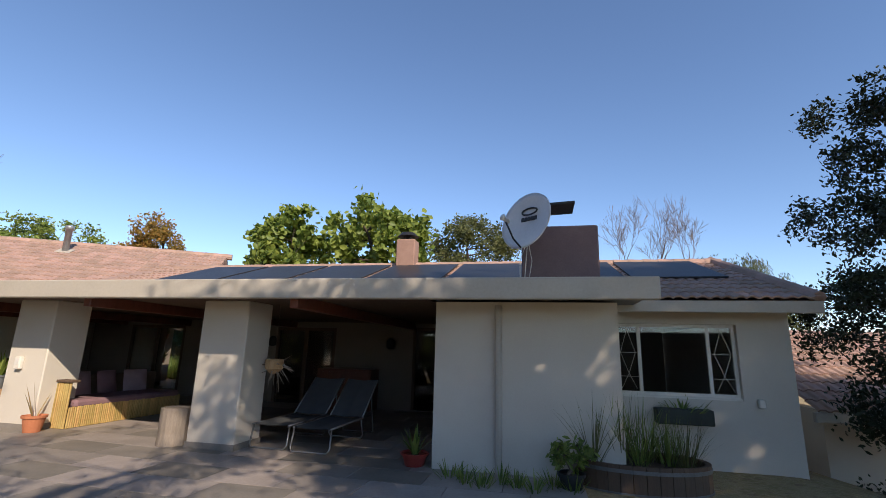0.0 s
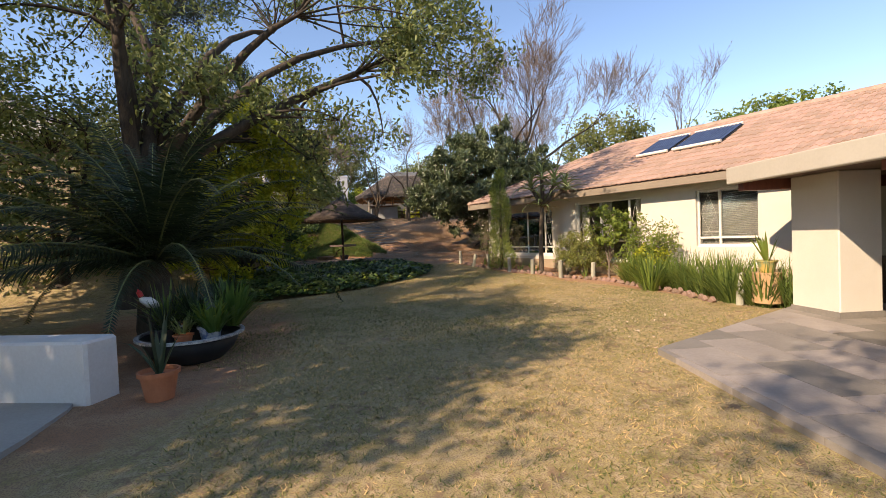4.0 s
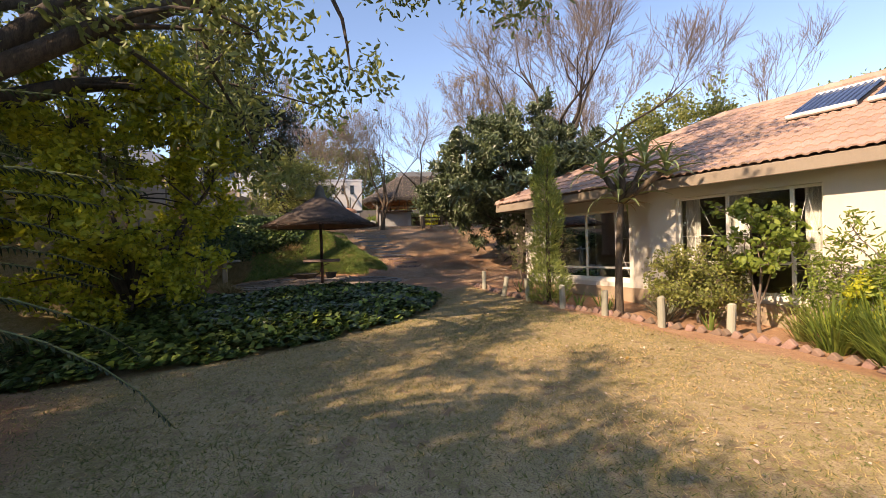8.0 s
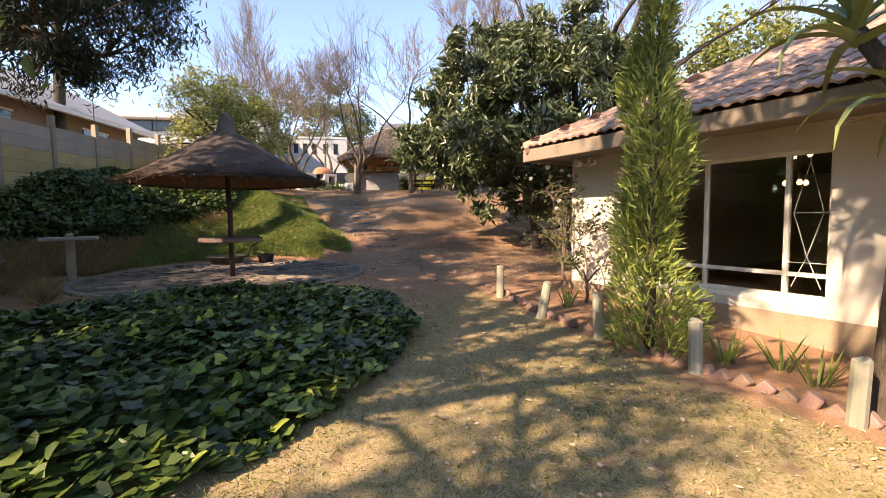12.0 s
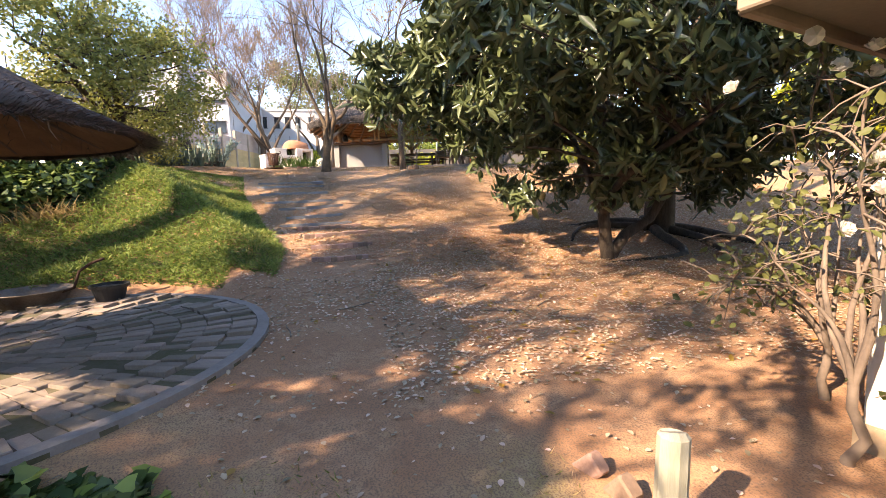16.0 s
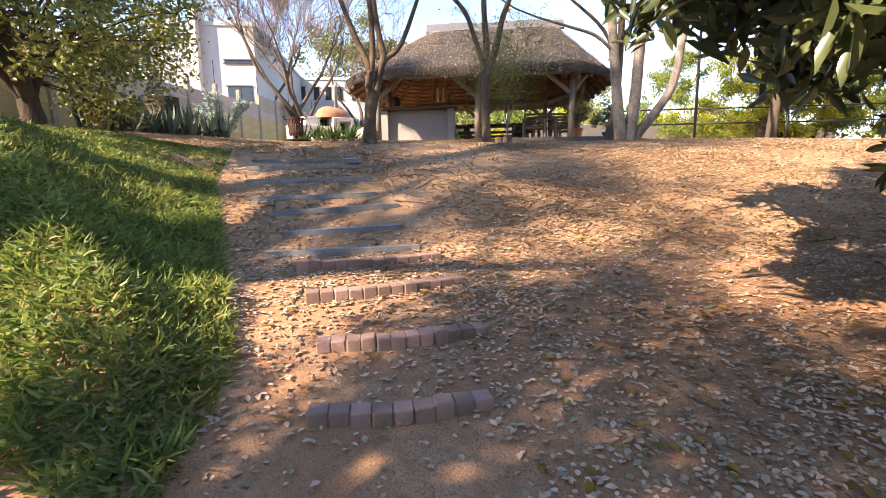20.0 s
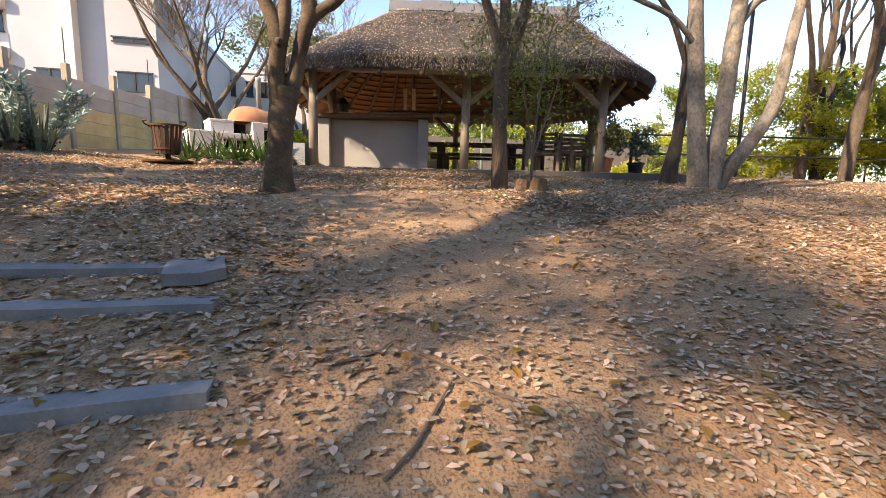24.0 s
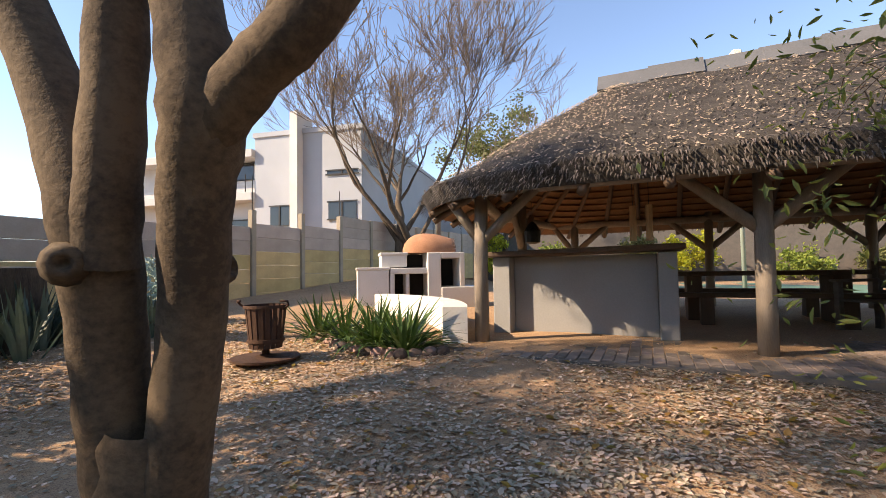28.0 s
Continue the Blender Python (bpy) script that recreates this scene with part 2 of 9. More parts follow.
L_BLUE = leafmat("blue_grey_leaf", (0.10, 0.14, 0.11), (0.06, 0.095, 0.07), rough=0.5, thin=0.1)

# ---- mesh helpers ----
class Geo:
    def __init__(self):
        self.v, self.f, self.k = [], [], 0

    def add(self, verts, faces):
        k = len(self.v)
        self.v.extend(verts)
        self.f.extend(tuple(i + k for i in f) for f in faces)

    def box(self, x0, x1, y0, y1, z0, z1, m=None, bev=0.0):
        b = min(bev, (x1 - x0) / 3, (y1 - y0) / 3, (z1 - z0) / 3)
        if b <= 0:
            p = [(x, y, z) for z in (z0, z1) for x, y in ((x0, y0), (x1, y0), (x1, y1), (x0, y1))]
            f = [(3, 2, 1, 0), (4, 5, 6, 7), (0, 1, 5, 4), (1, 2, 6, 5), (2, 3, 7, 6), (3, 0, 4, 7)]
        else:
            def ring(i, z):
                return [(x0 + i + b, y0 + i, z), (x1 - i - b, y0 + i, z), (x1 - i, y0 + i + b, z), (x1 - i, y1 - i - b, z), (x1 - i - b, y1 - i, z), (x0 + i + b, y1 - i, z), (x0 + i, y1 - i - b, z), (x0 + i, y0 + i + b, z)]
            p = ring(b * 0.6, z0) + ring(0, z0 + b) + ring(0, z1 - b) + ring(b * 0.6, z1)
            f = [tuple(range(7, -1, -1)), tuple(range(24, 32))]
            for r in range(3):
                for i in range(8):
                    j = (i + 1) % 8
                    f.append((8 * r + i, 8 * r + j, 8 * r + 8 + j, 8 * r + 8 + i))
        if m is not None:
            p = [tuple(m @ Vector(q)) for q in p]
        self.add(p, f)
        return self

    def tube(self, pts, radii, n=8, cap=True):
        pts = [Vector(p) for p in pts]
        if not hasattr(radii, "__len__"):
            radii = [radii] * len(pts)
        up = Vector((0, 0, 1))
        d0 = (pts[1] - pts[0]).normalized()
        side = d0.cross(up if abs(d0.z) < 0.95 else Vector((1, 0, 0))).normalized()
        verts = []
        for i, p in enumerate(pts):
            d = (pts[min(i + 1, len(pts) - 1)] - pts[max(i - 1, 0)]).normalized()
            side = (side - d * side.dot(d)).normalized()
            o = d.cross(side)
            for k in range(n):
                a = 2 * math.pi * k / n
                verts.append(tuple(p + (side * math.cos(a) + o * math.sin(a)) * radii[i]))
        f = [(i * n + k, i * n + (k + 1) % n, (i + 1) * n + (k + 1) % n, (i + 1) * n + k) for i in range(len(pts) - 1) for k in range(n)]
        if cap:
            f += [tuple(range(n - 1, -1, -1)), tuple(range((len(pts) - 1) * n, len(pts) * n))]
        self.add(verts, f)
        return self

    def lathe(self, prof, n=24, m=None, close=True):
        verts = [(r * math.cos(2 * math.pi * k / n), r * math.sin(2 * math.pi * k / n), z) for r, z in prof for k in range(n)]
        if m is not None:
            verts = [tuple(m @ Vector(q)) for q in verts]
        f = [(i * n + k, i * n + (k + 1) % n, (i + 1) * n + (k + 1) % n, (i + 1) * n + k) for i in range(len(prof) - 1) for k in range(n)]
        if close:
            f += [tuple(range(n - 1, -1, -1)), tuple(range((len(prof) - 1) * n, len(prof) * n))]
        self.add(verts, f)
        return self

    def prism(self, poly, z0, z1, m=None):
        n = len(poly)
        p = [(x, y, z0) for x, y in poly] + [(x, y, z1) for x, y in poly]
        if m is not None:
            p = [tuple(m @ Vector(q)) for q in p]
        self.add(p, [tuple(range(n - 1, -1, -1)), tuple(range(n, 2 * n))] + [(i, (i + 1) % n, n + (i + 1) % n, n + i) for i in range(n)])
        return self

    def mesh(self, name, material, smooth=False):
        me = bpy.data.meshes.new(name)
        me.from_pydata(self.v, [], self.f)
        me.materials.append(material)
        if smooth:
            me.shade_smooth()
        me.update()
        return me


def part(name, geo, material, parent=None, label="", smooth=False, kind=""):
    ob = new(name, geo if isinstance(geo, bpy.types.Mesh) else geo.mesh(name, material, smooth))
    if parent is not None:
        ob.parent = parent
    if ob.data.materials and ob.data.materials[0].name == "window_glass":
        ob.visible_shadow = False
    return tagged(ob, label, kind=kind)


def thing(name, x=0, y=0, z=0, rz=0, label="", category="", group="", kind=""):
    ob = new(name)
    ob.empty_display_size = 0.1
    ob.matrix_basis = pose(x, y, z, 0, 0, rz)
    return tagged(ob, label, category, group, kind)


def quads(name, centres, along, across, material, parent=None, shape="leaf", kind="stuff", label=""):
    """Many loose leaves: centre, half-length and half-width vectors as arrays. leaf: a bent six-corner blade; quad; blade: a pointed grass blade."""
    c, a, b = (np.asarray(q, float) for q in (centres, along, across))
    n = len(c)
    nor = np.cross(a, b)
    nor /= np.linalg.norm(nor, axis=1, keepdims=True) + 1e-9
    la = np.linalg.norm(a, axis=1, keepdims=True)
    if shape == "leaf":
        p = [c - a, c - a * 0.2 + b + nor * la * 0.12, c + a * 0.5 + b * 0.7 + nor * la * 0.06, c + a - nor * la * 0.2, c + a * 0.5 - b * 0.7 + nor * la * 0.06, c - a * 0.2 - b + nor * la * 0.12]
        fs = [(0, 1, 2, 3), (0, 3, 4, 5)]
    elif shape == "ivy":
        p = [c - a * 0.6, c - a * 0.75 + b * 0.9, c + a * 0.1 + b * 0.85, c + a, c + a * 0.1 - b * 0.85, c - a * 0.75 - b * 0.9]
        fs = [(0, 1, 2, 3), (0, 3, 4, 5)]
    elif shape == "fold":
        p = [c - a, c + b + nor * la * 0.15, c + a, c - b + nor * la * 0.1]
        fs = [(0, 1, 2), (0, 2, 3)]
    elif shape == "blade":
        p = [c - b, c + b, c + a]
        fs = [(0, 1, 2)]
    elif shape == "blade2":
        p = [c - b, c + b, c + a * 0.55 + b * 0.7, c + a * 0.55 - b * 0.7, c + a + nor * la * 0.25]
        fs = [(0, 1, 2, 3), (3, 2, 4)]
    else:
        p = [c - a - b, c - a + b, c + a + b, c + a - b]
        fs = [(0, 1, 2, 3)]
    k = len(p)
    verts = np.stack(p, 1).reshape(-1, 3)
    me = bpy.data.meshes.new(name)
    loops = np.concatenate([np.array(f) for f in fs])
    per = len(loops)
    idx = (np.arange(n)[:, None] * k + loops[None, :]).ravel()
    sizes = np.tile([len(f) for f in fs], n)
    me.vertices.add(len(verts))
    me.vertices.foreach_set("co", verts.ravel())
    me.loops.add(len(idx))
    me.loops.foreach_set("vertex_index", idx.astype(np.int32))
    me.polygons.add(len(sizes))
    me.polygons.foreach_set("loop_start", np.concatenate([[0], np.cumsum(sizes)[:-1]]).astype(np.int32))
    me.update(calc_edges=True)
    me.validate()
    me.materials.append(material)
    ob = new(name, me)
    if parent is not None:
        ob.parent = parent
    return tagged(ob, label, kind=kind)


RNG = np.random.default_rng(7)


def directions(n, flat=0.0):
    d = RNG.normal(size=(n, 3))
    d[:, 2] *= 1 - flat
    return d / np.linalg.norm(d, axis=1, keepdims=True)


def sprays(tips, per, spread, length, width, droop=0.2, flat=0.2):
    """Leaf arrays round twig tips."""
    tips = np.repeat(np.asarray(tips), per, axis=0)
    n = len(tips)
    c = tips + RNG.normal(size=(n, 3)) * spread
    a = directions(n, flat)
    a[:, 2] -= droop
    a /= np.linalg.norm(a, axis=1, keepdims=True)
    b = np.cross(a, directions(n))
    b /= np.linalg.norm(b, axis=1, keepdims=True) + 1e-9
    s = RNG.uniform(0.65, 1.3, (n, 1))
    return c, a * length * s * 0.5, b * width * s * 0.5


def grow(start, way, length, radius, levels, rnd, kids=(3, 4), bend=0.18, spread=0.7, shrink=0.68, lift=0.08, thick=0.62, steps=5):
    """A branching skeleton: a list of (level, points, radii)."""
    out = []
    pts, rad = [Vector(start)], [radius]
    d = Vector(way).normalized()
    for i in range(steps):
        d = (d + Vector((rnd.gauss(0, bend), rnd.gauss(0, bend), rnd.gauss(0, bend) * 0.6 + lift))).normalized()
        pts.append(pts[-1] + d * length / steps)
        rad.append(radius * (1 - 0.5 * (i + 1) / steps) if levels else radius * (1 - 0.8 * (i + 1) / steps))
    out.append((levels, pts, rad))
    if levels:
        n = rnd.randint(*kids)
        for j in range(n):
            t = 1.0 if j == 0 else rnd.uniform(0.4, 1.0)
            i = min(steps - 1, int(t * steps))
            p = pts[i].lerp(pts[i + 1], min(1, t * steps - i))
            side = Vector((rnd.gauss(0, 1), rnd.gauss(0, 1), rnd.gauss(0, 0.6)))
            w = (d + side.normalized() * spread * rnd.uniform(0.6, 1.3) * (0.5 if j == 0 else 1)).normalized()
            out += grow(p, w, length * shrink * rnd.uniform(0.8, 1.15), max(0.004, rad[i] * thick * rnd.uniform(0.8, 1.1)), levels - 1, rnd, kids, bend, spread, shrink, lift, thick, steps)
    return out


def tips_of(skel, level=0, every=1):
    return [tuple(p) for l, pts, r in skel if l <= level for p in pts[1::every]]

# ---- plan ----
U, NU, W0 = Vector((-0.953, -0.302, 0)), Vector((-0.302, 0.953, 0)), Vector((-13.76, 10.65, 0))   # garden wing: along its wall, into the house
V, NV, P0 = Vector((-0.978, 0.21, 0)), Vector((0.21, 0.978, 0)), Vector((-3.64, 7.0, 0))          # patio wing
WING = Matrix(((U.x, NU.x, 0, W0.x), (U.y, NU.y, 0, W0.y), (0, 0, 1, 0), (0, 0, 0, 1)))
PATIO = Matrix(((V.x, NV.x, 0, P0.x), (V.y, NV.y, 0, P0.y), (0, 0, 1, 0), (0, 0, 0, 1)))
CIRCLE = (-24.97, 2.38)
PATH_X = [-60, -44, -40, -38, -36, -34.5, -33, -31.7, -30, -29, -27.5, -26, -24, -20, -16, -12, -8, -2, 60]
PATH_Z = [3.1, 3.05, 3.0, 2.95, 2.72, 2.6, 2.3, 1.9, 1.25, 1.08, 0.75, 0.62, 0.5, 0.28, 0.15, 0.1, 0.05, 0, 0]


def smooth(a, b, v):
    t = np.clip((v - a) / (b - a), 0, 1)
    return t * t * (3 - 2 * t)


def height(x, y, rough=True):
    """The lie of the land: a lawn, a slope up to the thatched shelter, and a planted bank beside the round paving."""
    x, y = np.asarray(x, float), np.asarray(y, float)
    z = np.interp(x, PATH_X, PATH_Z)
    top = np.interp(x, [-60, -46, -40, -29, -20], [3.7, 3.6, 3.2, 2.45, 2.3])
    edge = np.interp(x, [-34, -31.7, -28.4, -24], [3.4, 3.7, 4.85, 4.9])
    out = np.hypot(x - CIRCLE[0], y - CIRCLE[1]) - 3.05
    left = np.where(x < -26, 9.0, -0.55 - y + np.maximum(0, -23.5 - x) * 0.3)
    d = np.minimum(np.minimum(out, edge - y), left)
    d = np.where(x > -23.5, np.minimum(left, out + 1), d)
    bank = smooth(0, 2.7, d) * smooth(-18.5, -22, x)
    z = z + (top - z) * bank
    ring = smooth(3.05, 2.6, np.hypot(x - CIRCLE[0], y - CIRCLE[1]))
    z = z + (0.55 - z) * ring
    z = z - 0.9 * smooth(4.5, 9, x) * smooth(1, 6, y)
    if rough:
        z = z + 0.018 * np.sin(x * 2.1 + y * 1.3) * np.sin(y * 1.7 - x * 0.6) * smooth(-6, -11, x) * (1 - ring)
    return z


def hz(x, y):
    return float(height(x, y))


def ground_material():
    m = bpy.data.materials.new("garden_ground")
    m.use_nodes = True
    nt = m.node_tree
    n, l = nt.nodes, nt.links
    bs = n["Principled BSDF"]
    bs.inputs["Roughness"].default_value = 0.95
    bs.inputs["Specular IOR Level"].default_value = 0.15
    tc = n.new("ShaderNodeTexCoord")

    def tex(scale, detail=5, rough=0.6):
        t = n.new("ShaderNodeTexNoise")
        t.inputs["Scale"].default_value, t.inputs["Detail"].default_value, t.inputs["Roughness"].default_value = scale, detail, rough
        l.new(tc.outputs["Object"], t.inputs["Vector"])
        return t.outputs["Fac"]

    def math_node(op, a, b=None):
        q = n.new("ShaderNodeMath")
        q.operation = op
        for i, v in enumerate((a, b)):
            if v is not None:
                if hasattr(v, "links"):
                    l.new(v, q.inputs[i])
                else:
                    q.inputs[i].default_value = v
        return q.outputs[0]

    def ramp(v, lo, hi):
        r = n.new("ShaderNodeMapRange")
        r.interpolation_type = "SMOOTHSTEP"
        r.inputs["From Min"].default_value, r.inputs["From Max"].default_value = lo, hi
        l.new(v, r.inputs["Value"])
        return r.outputs[0]

    def mix(f, a, b):
        q = n.new("ShaderNodeMix")
        q.data_type = "RGBA"
        l.new(f, q.inputs["Factor"])
        for k, c in (("A", a), ("B", b)):
            if isinstance(c, tuple):
                q.inputs[k].default_value = (*c, 1)
            else:
                l.new(c, q.inputs[k])
        return q.outputs["Result"]

    big, mid, fine, grit = tex(0.45), tex(2.4), tex(14), tex(90)
    sep = n.new("ShaderNodeSeparateXYZ")
    l.new(tc.outputs["Object"], sep.inputs[0])
    lawn = mix(ramp(mid, 0.35, 0.65), (0.40, 0.315, 0.15), (0.26, 0.22, 0.085))
    lawn = mix(ramp(fine, 0.4, 0.7), lawn, (0.45, 0.35, 0.20))
    lawn = mix(ramp(tex(5.5), 0.55, 0.68), lawn, (0.25, 0.17, 0.10))
    soil = mix(ramp(mid, 0.35, 0.7), (0.37, 0.195, 0.105), (0.45, 0.275, 0.16))
    soil = mix(ramp(fine, 0.45, 0.75), soil, (0.30, 0.16, 0.09))
    sand = mix(ramp(mid, 0.3, 0.7), (0.47, 0.315, 0.185), (0.40, 0.25, 0.145))
    sand = mix(ramp(fine, 0.45, 0.8), sand, (0.38, 0.245, 0.14))
    wob = math_node("ADD", math_node("MULTIPLY", big, 5.0), math_node("MULTIPLY", mid, 1.6))
    xs = math_node("ADD", sep.outputs["X"], wob)
    px = math_node("DIVIDE", math_node("ADD", sep.outputs["X"], 12.4), 4.2)
    py = math_node("DIVIDE", math_node("ADD", sep.outputs["Y"], 0.9), 2.0)
    under_palm = math_node("ADD", math_node("ADD", math_node("MULTIPLY", px, px), math_node("MULTIPLY", py, py)), math_node("MULTIPLY", mid, 0.9))
    bed = math_node("ADD", math_node("SUBTRACT", sep.outputs["Y"], math_node("MULTIPLY", sep.outputs["X"], 0.2)), math_node("MULTIPLY", mid, 0.5))
    in_bed = math_node("MULTIPLY", ramp(bed, 11.25, 11.6), ramp(sep.outputs["X"], -10.2, -10.7))
    to_soil = math_node("MAXIMUM", ramp(xs, -18.0, -20.6), math_node("MAXIMUM", ramp(under_palm, 1.7, 1.1), in_bed))
    col = mix(to_soil, lawn, soil)
    col = mix(ramp(xs, -25.5, -28.5), col, sand)
    dark = mix(ramp(grit, 0.35, 0.7), col, mix(ramp(grit, 0.4, 0.6), col, (0.2, 0.13, 0.085)))
    l.new(dark, bs.inputs["Base Color"])
    bp = n.new("ShaderNodeBump")
    bp.inputs["Strength"].default_value, bp.inputs["Distance"].default_value = 0.5, 0.012
    l.new(math_node("ADD", fine, math_node("MULTIPLY", grit, 0.6)), bp.inputs["Height"])
    l.new(bp.outputs[0], bs.inputs["Normal"])
    return m


def build_ground():
    def axis(lo, a, b, hi, step):
        far = lambda p, q: list(np.linspace(0, 1, 14)[1:] ** 2.2 * (q - p) + p)
        return np.array(sorted(far(a, lo)) + list(np.arange(a, b + 1e-6, step)) + far(b, hi))
    xs, ys = axis(-900, -50, 8, 700, 0.25), axis(-700, -6, 22, 900, 0.25)
    gx, gy = np.meshgrid(xs, ys, indexing="ij")
    gz = height(gx, gy)
    v = np.stack([gx, gy, gz], -1).reshape(-1, 3)
    nx, ny = len(xs), len(ys)
    i = (np.arange(nx - 1)[:, None] * ny + np.arange(ny - 1)[None, :]).ravel()
    f = np.stack([i, i + ny, i + ny + 1, i + 1], 1)
    me = bpy.data.meshes.new("ground")
    me.from_pydata(v.tolist(), [], f.tolist())
    me.materials.append(ground_material())
    me.shade_smooth()
    tagged(new("ground", me), "dry winter lawn rising into bare red soil slope", "ground", kind="structure")


build_ground()


# ---- patio ----
def patio_z(s):
    return 0.03 + 0.017 * max(0, s + 1)


def inside(p, poly):
    c = False
    for (x1, y1), (x2, y2) in zip(poly, poly[1:] + poly[:1]):
        if (y1 > p[1]) != (y2 > p[1]) and p[0] < (x2 - x1) * (p[1] - y1) / (y2 - y1) + x1:
            c = not c
    return c


def clip(poly, nx, ny, c):
    """The part of a convex polygon with nx*x + ny*y <= c."""
    out = []
    for p, q in zip(poly, poly[1:] + poly[:1]):
        dp, dq = nx * p[0] + ny * p[1] - c, nx * q[0] + ny * q[1] - c
        if dp <= 0:
            out.append(p)
        if dp * dq < 0:
            t = dp / (dp - dq)
            out.append((p[0] + (q[0] - p[0]) * t, p[1] + (q[1] - p[1]) * t))
    return out


def to_patio(x, y):
    q = Vector((x, y, 0)) - P0
    return q.dot(V), q.dot(NV)


def build_patio():
    corner, e2, e3 = to_patio(-9.23, 5.12), to_patio(-7.3, 4.62), to_patio(-5.0, 4.03)
    edge2 = to_patio(-10.2, 8.0)
    lines = []
    for p, q in ((edge2, corner), (corner, e2), (e2, e3)):
        dx, dy = q[0] - p[0], q[1] - p[1]
        nx, ny = -dy, dx
        c = nx * p[0] + ny * p[1]
        if nx * 0 + ny * 2 > c:
            nx, ny, c = -nx, -ny, -c
        lines.append((nx, ny, c))
    floor = thing("patio_floor", label="dark slate-grey stone tiles, wide joints", category="floor", kind="structure")
    base = [(-5.2, -4.6), (9, -4.6), (9, 6), (-5.2, 6)]
    for ln in lines:
        base = clip(base, *ln)
    b = Geo()
    n = len(base)
    b.add([tuple(PATIO @ Vector((x, y, patio_z(x) - 0.07))) for x, y in base] + [tuple(PATIO @ Vector((x, y, -0.3))) for x, y in base],
          [tuple(range(n)), tuple(range(2 * n - 1, n - 1, -1))] + [(i, n + i, n + (i + 1) % n, (i + 1) % n) for i in range(n)])
    part("screed", b, GROUT, floor, "grey mortar bed")
    rnd = random.Random(4)
    for j in range(20):
        for i in range(-6, 18):
            s0 = -5.2 + (i + 6) * 0.9 + (j % 3) * 0.3 - 0.6
            d0 = -4.6 + j * 0.55
            poly = [(s0 + 0.004, d0 + 0.004), (s0 + 0.896, d0 + 0.004), (s0 + 0.896, d0 + 0.546), (s0 + 0.004, d0 + 0.546)]
            for ln in lines:
                poly = clip(poly, *ln)
            poly = clip(clip(poly, 0, 1, 5.15), 1, 0, 9.0)
            if len(poly) < 3:
                continue
            g = Geo()
            dz = rnd.uniform(0, 0.002)
            n = len(poly)
            g.add([tuple(PATIO @ Vector((x, y, patio_z(x) + dz))) for x, y in poly] + [tuple(PATIO @ Vector((x, y, patio_z(x) - 0.08))) for x, y in poly],
                  [tuple(range(n)), tuple(range(2 * n - 1, n - 1, -1))] + [(i, n + i, n + (i + 1) % n, (i + 1) % n) for i in range(n)])
            part("tile", g, SLATE, floor)


build_patio()


# ---- round brick paving ----
def build_circle():
    cx, cy = CIRCLE
    z = 0.585
    t = thing("round_paving", cx, cy, z, label="round brown-grey brick paving with mossy joints", category="paving", kind="structure")
    g = Geo().lathe([(2.56, -0.3), (2.56, -0.012), (0.0001, -0.012)], 48, close=False)
    part("bedding", g, mat("mossy_sand", (0.12, 0.10, 0.07), (0.07, 0.075, 0.03), rough=0.95, scale=3, fine=40), t, "dark mossy sand")
    g = Geo()
    for k in range(60):
        a0, a1 = 2 * math.pi * k / 60, 2 * math.pi * (k + 0.999) / 60
        ri, ro = 2.455, 2.56
        q = [(r * math.cos(a), r * math.sin(a)) for r, a in ((ri, a0), (ro, a0), (ro, a1), (ri, a1))]
        g.prism(q, -0.1, 0.012)
    part("edging", g, mat("grey_mortar_edge", (0.27, 0.24, 0.215), (0.2, 0.175, 0.155), rough=0.95, scale=4, fine=40, bump=0.4, dist=0.006), t, "grey mortar edging ring")
    rnd = random.Random(5)
    proto = Geo().box(-0.11, 0.11, -0.052, 0.052, -0.05, 0.0, bev=0.006).mesh("brick", PAVER_GREY)
    joined, count, r = Geo(), 0, 2.335
    while r > 0.2:
        n = int(2 * math.pi * (r + 0.02) / 0.112)
        turn = rnd.uniform(0, 1)
        for k in range(n):
            a = 2 * math.pi * (k + turn) / n
            m = pose(0, 0, rnd.uniform(-0.004, 0.004), rnd.uniform(-1, 1), rnd.uniform(-1, 1), 0) @ pose(r * math.cos(a), r * math.sin(a), 0, 0, 0, math.degrees(a) + rnd.gauss(0, 0.7))
            if math.cos(a - 0.45) > -0.1 and r > 0.9 and count < 300:
                ob = part("brick", proto, None, t)
                ob.matrix_basis = m
                count += 1
            else:
                joined.box(-0.11, 0.11, -0.052, 0.052, -0.05, 0.0, m)
        r -= 0.228
    part("brick_field", joined, PAVER_GREY_J, t, kind="stuff")


build_circle()

# ---- house ----
def cut_wall(geo, m, s0, s1, z0, z1, d0, d1, holes):
    """A wall between s0..s1, z0..z1, of depth d0..d1, with rectangular holes (s, s, z, z), as boxes butted end to end."""
    xs = sorted({s0, s1, *[h[0] for h in holes], *[h[1] for h in holes]})
    for a, b in zip(xs, xs[1:]):
        cut = sorted([(h[2], h[3]) for h in holes if h[0] <= a + 1e-6 and h[1] >= b - 1e-6])
        z = z0
        for c0, c1 in cut:
            if c0 > z + 1e-4:
                geo.box(a, b, d0, d1, z, c0, m)
            z = c1
        if z < z1 - 1e-4:
            geo.box(a, b, d0, d1, z, z1, m)


house = thing("house", *W0, label="cream plastered house with pink clay tile roof", category="house")


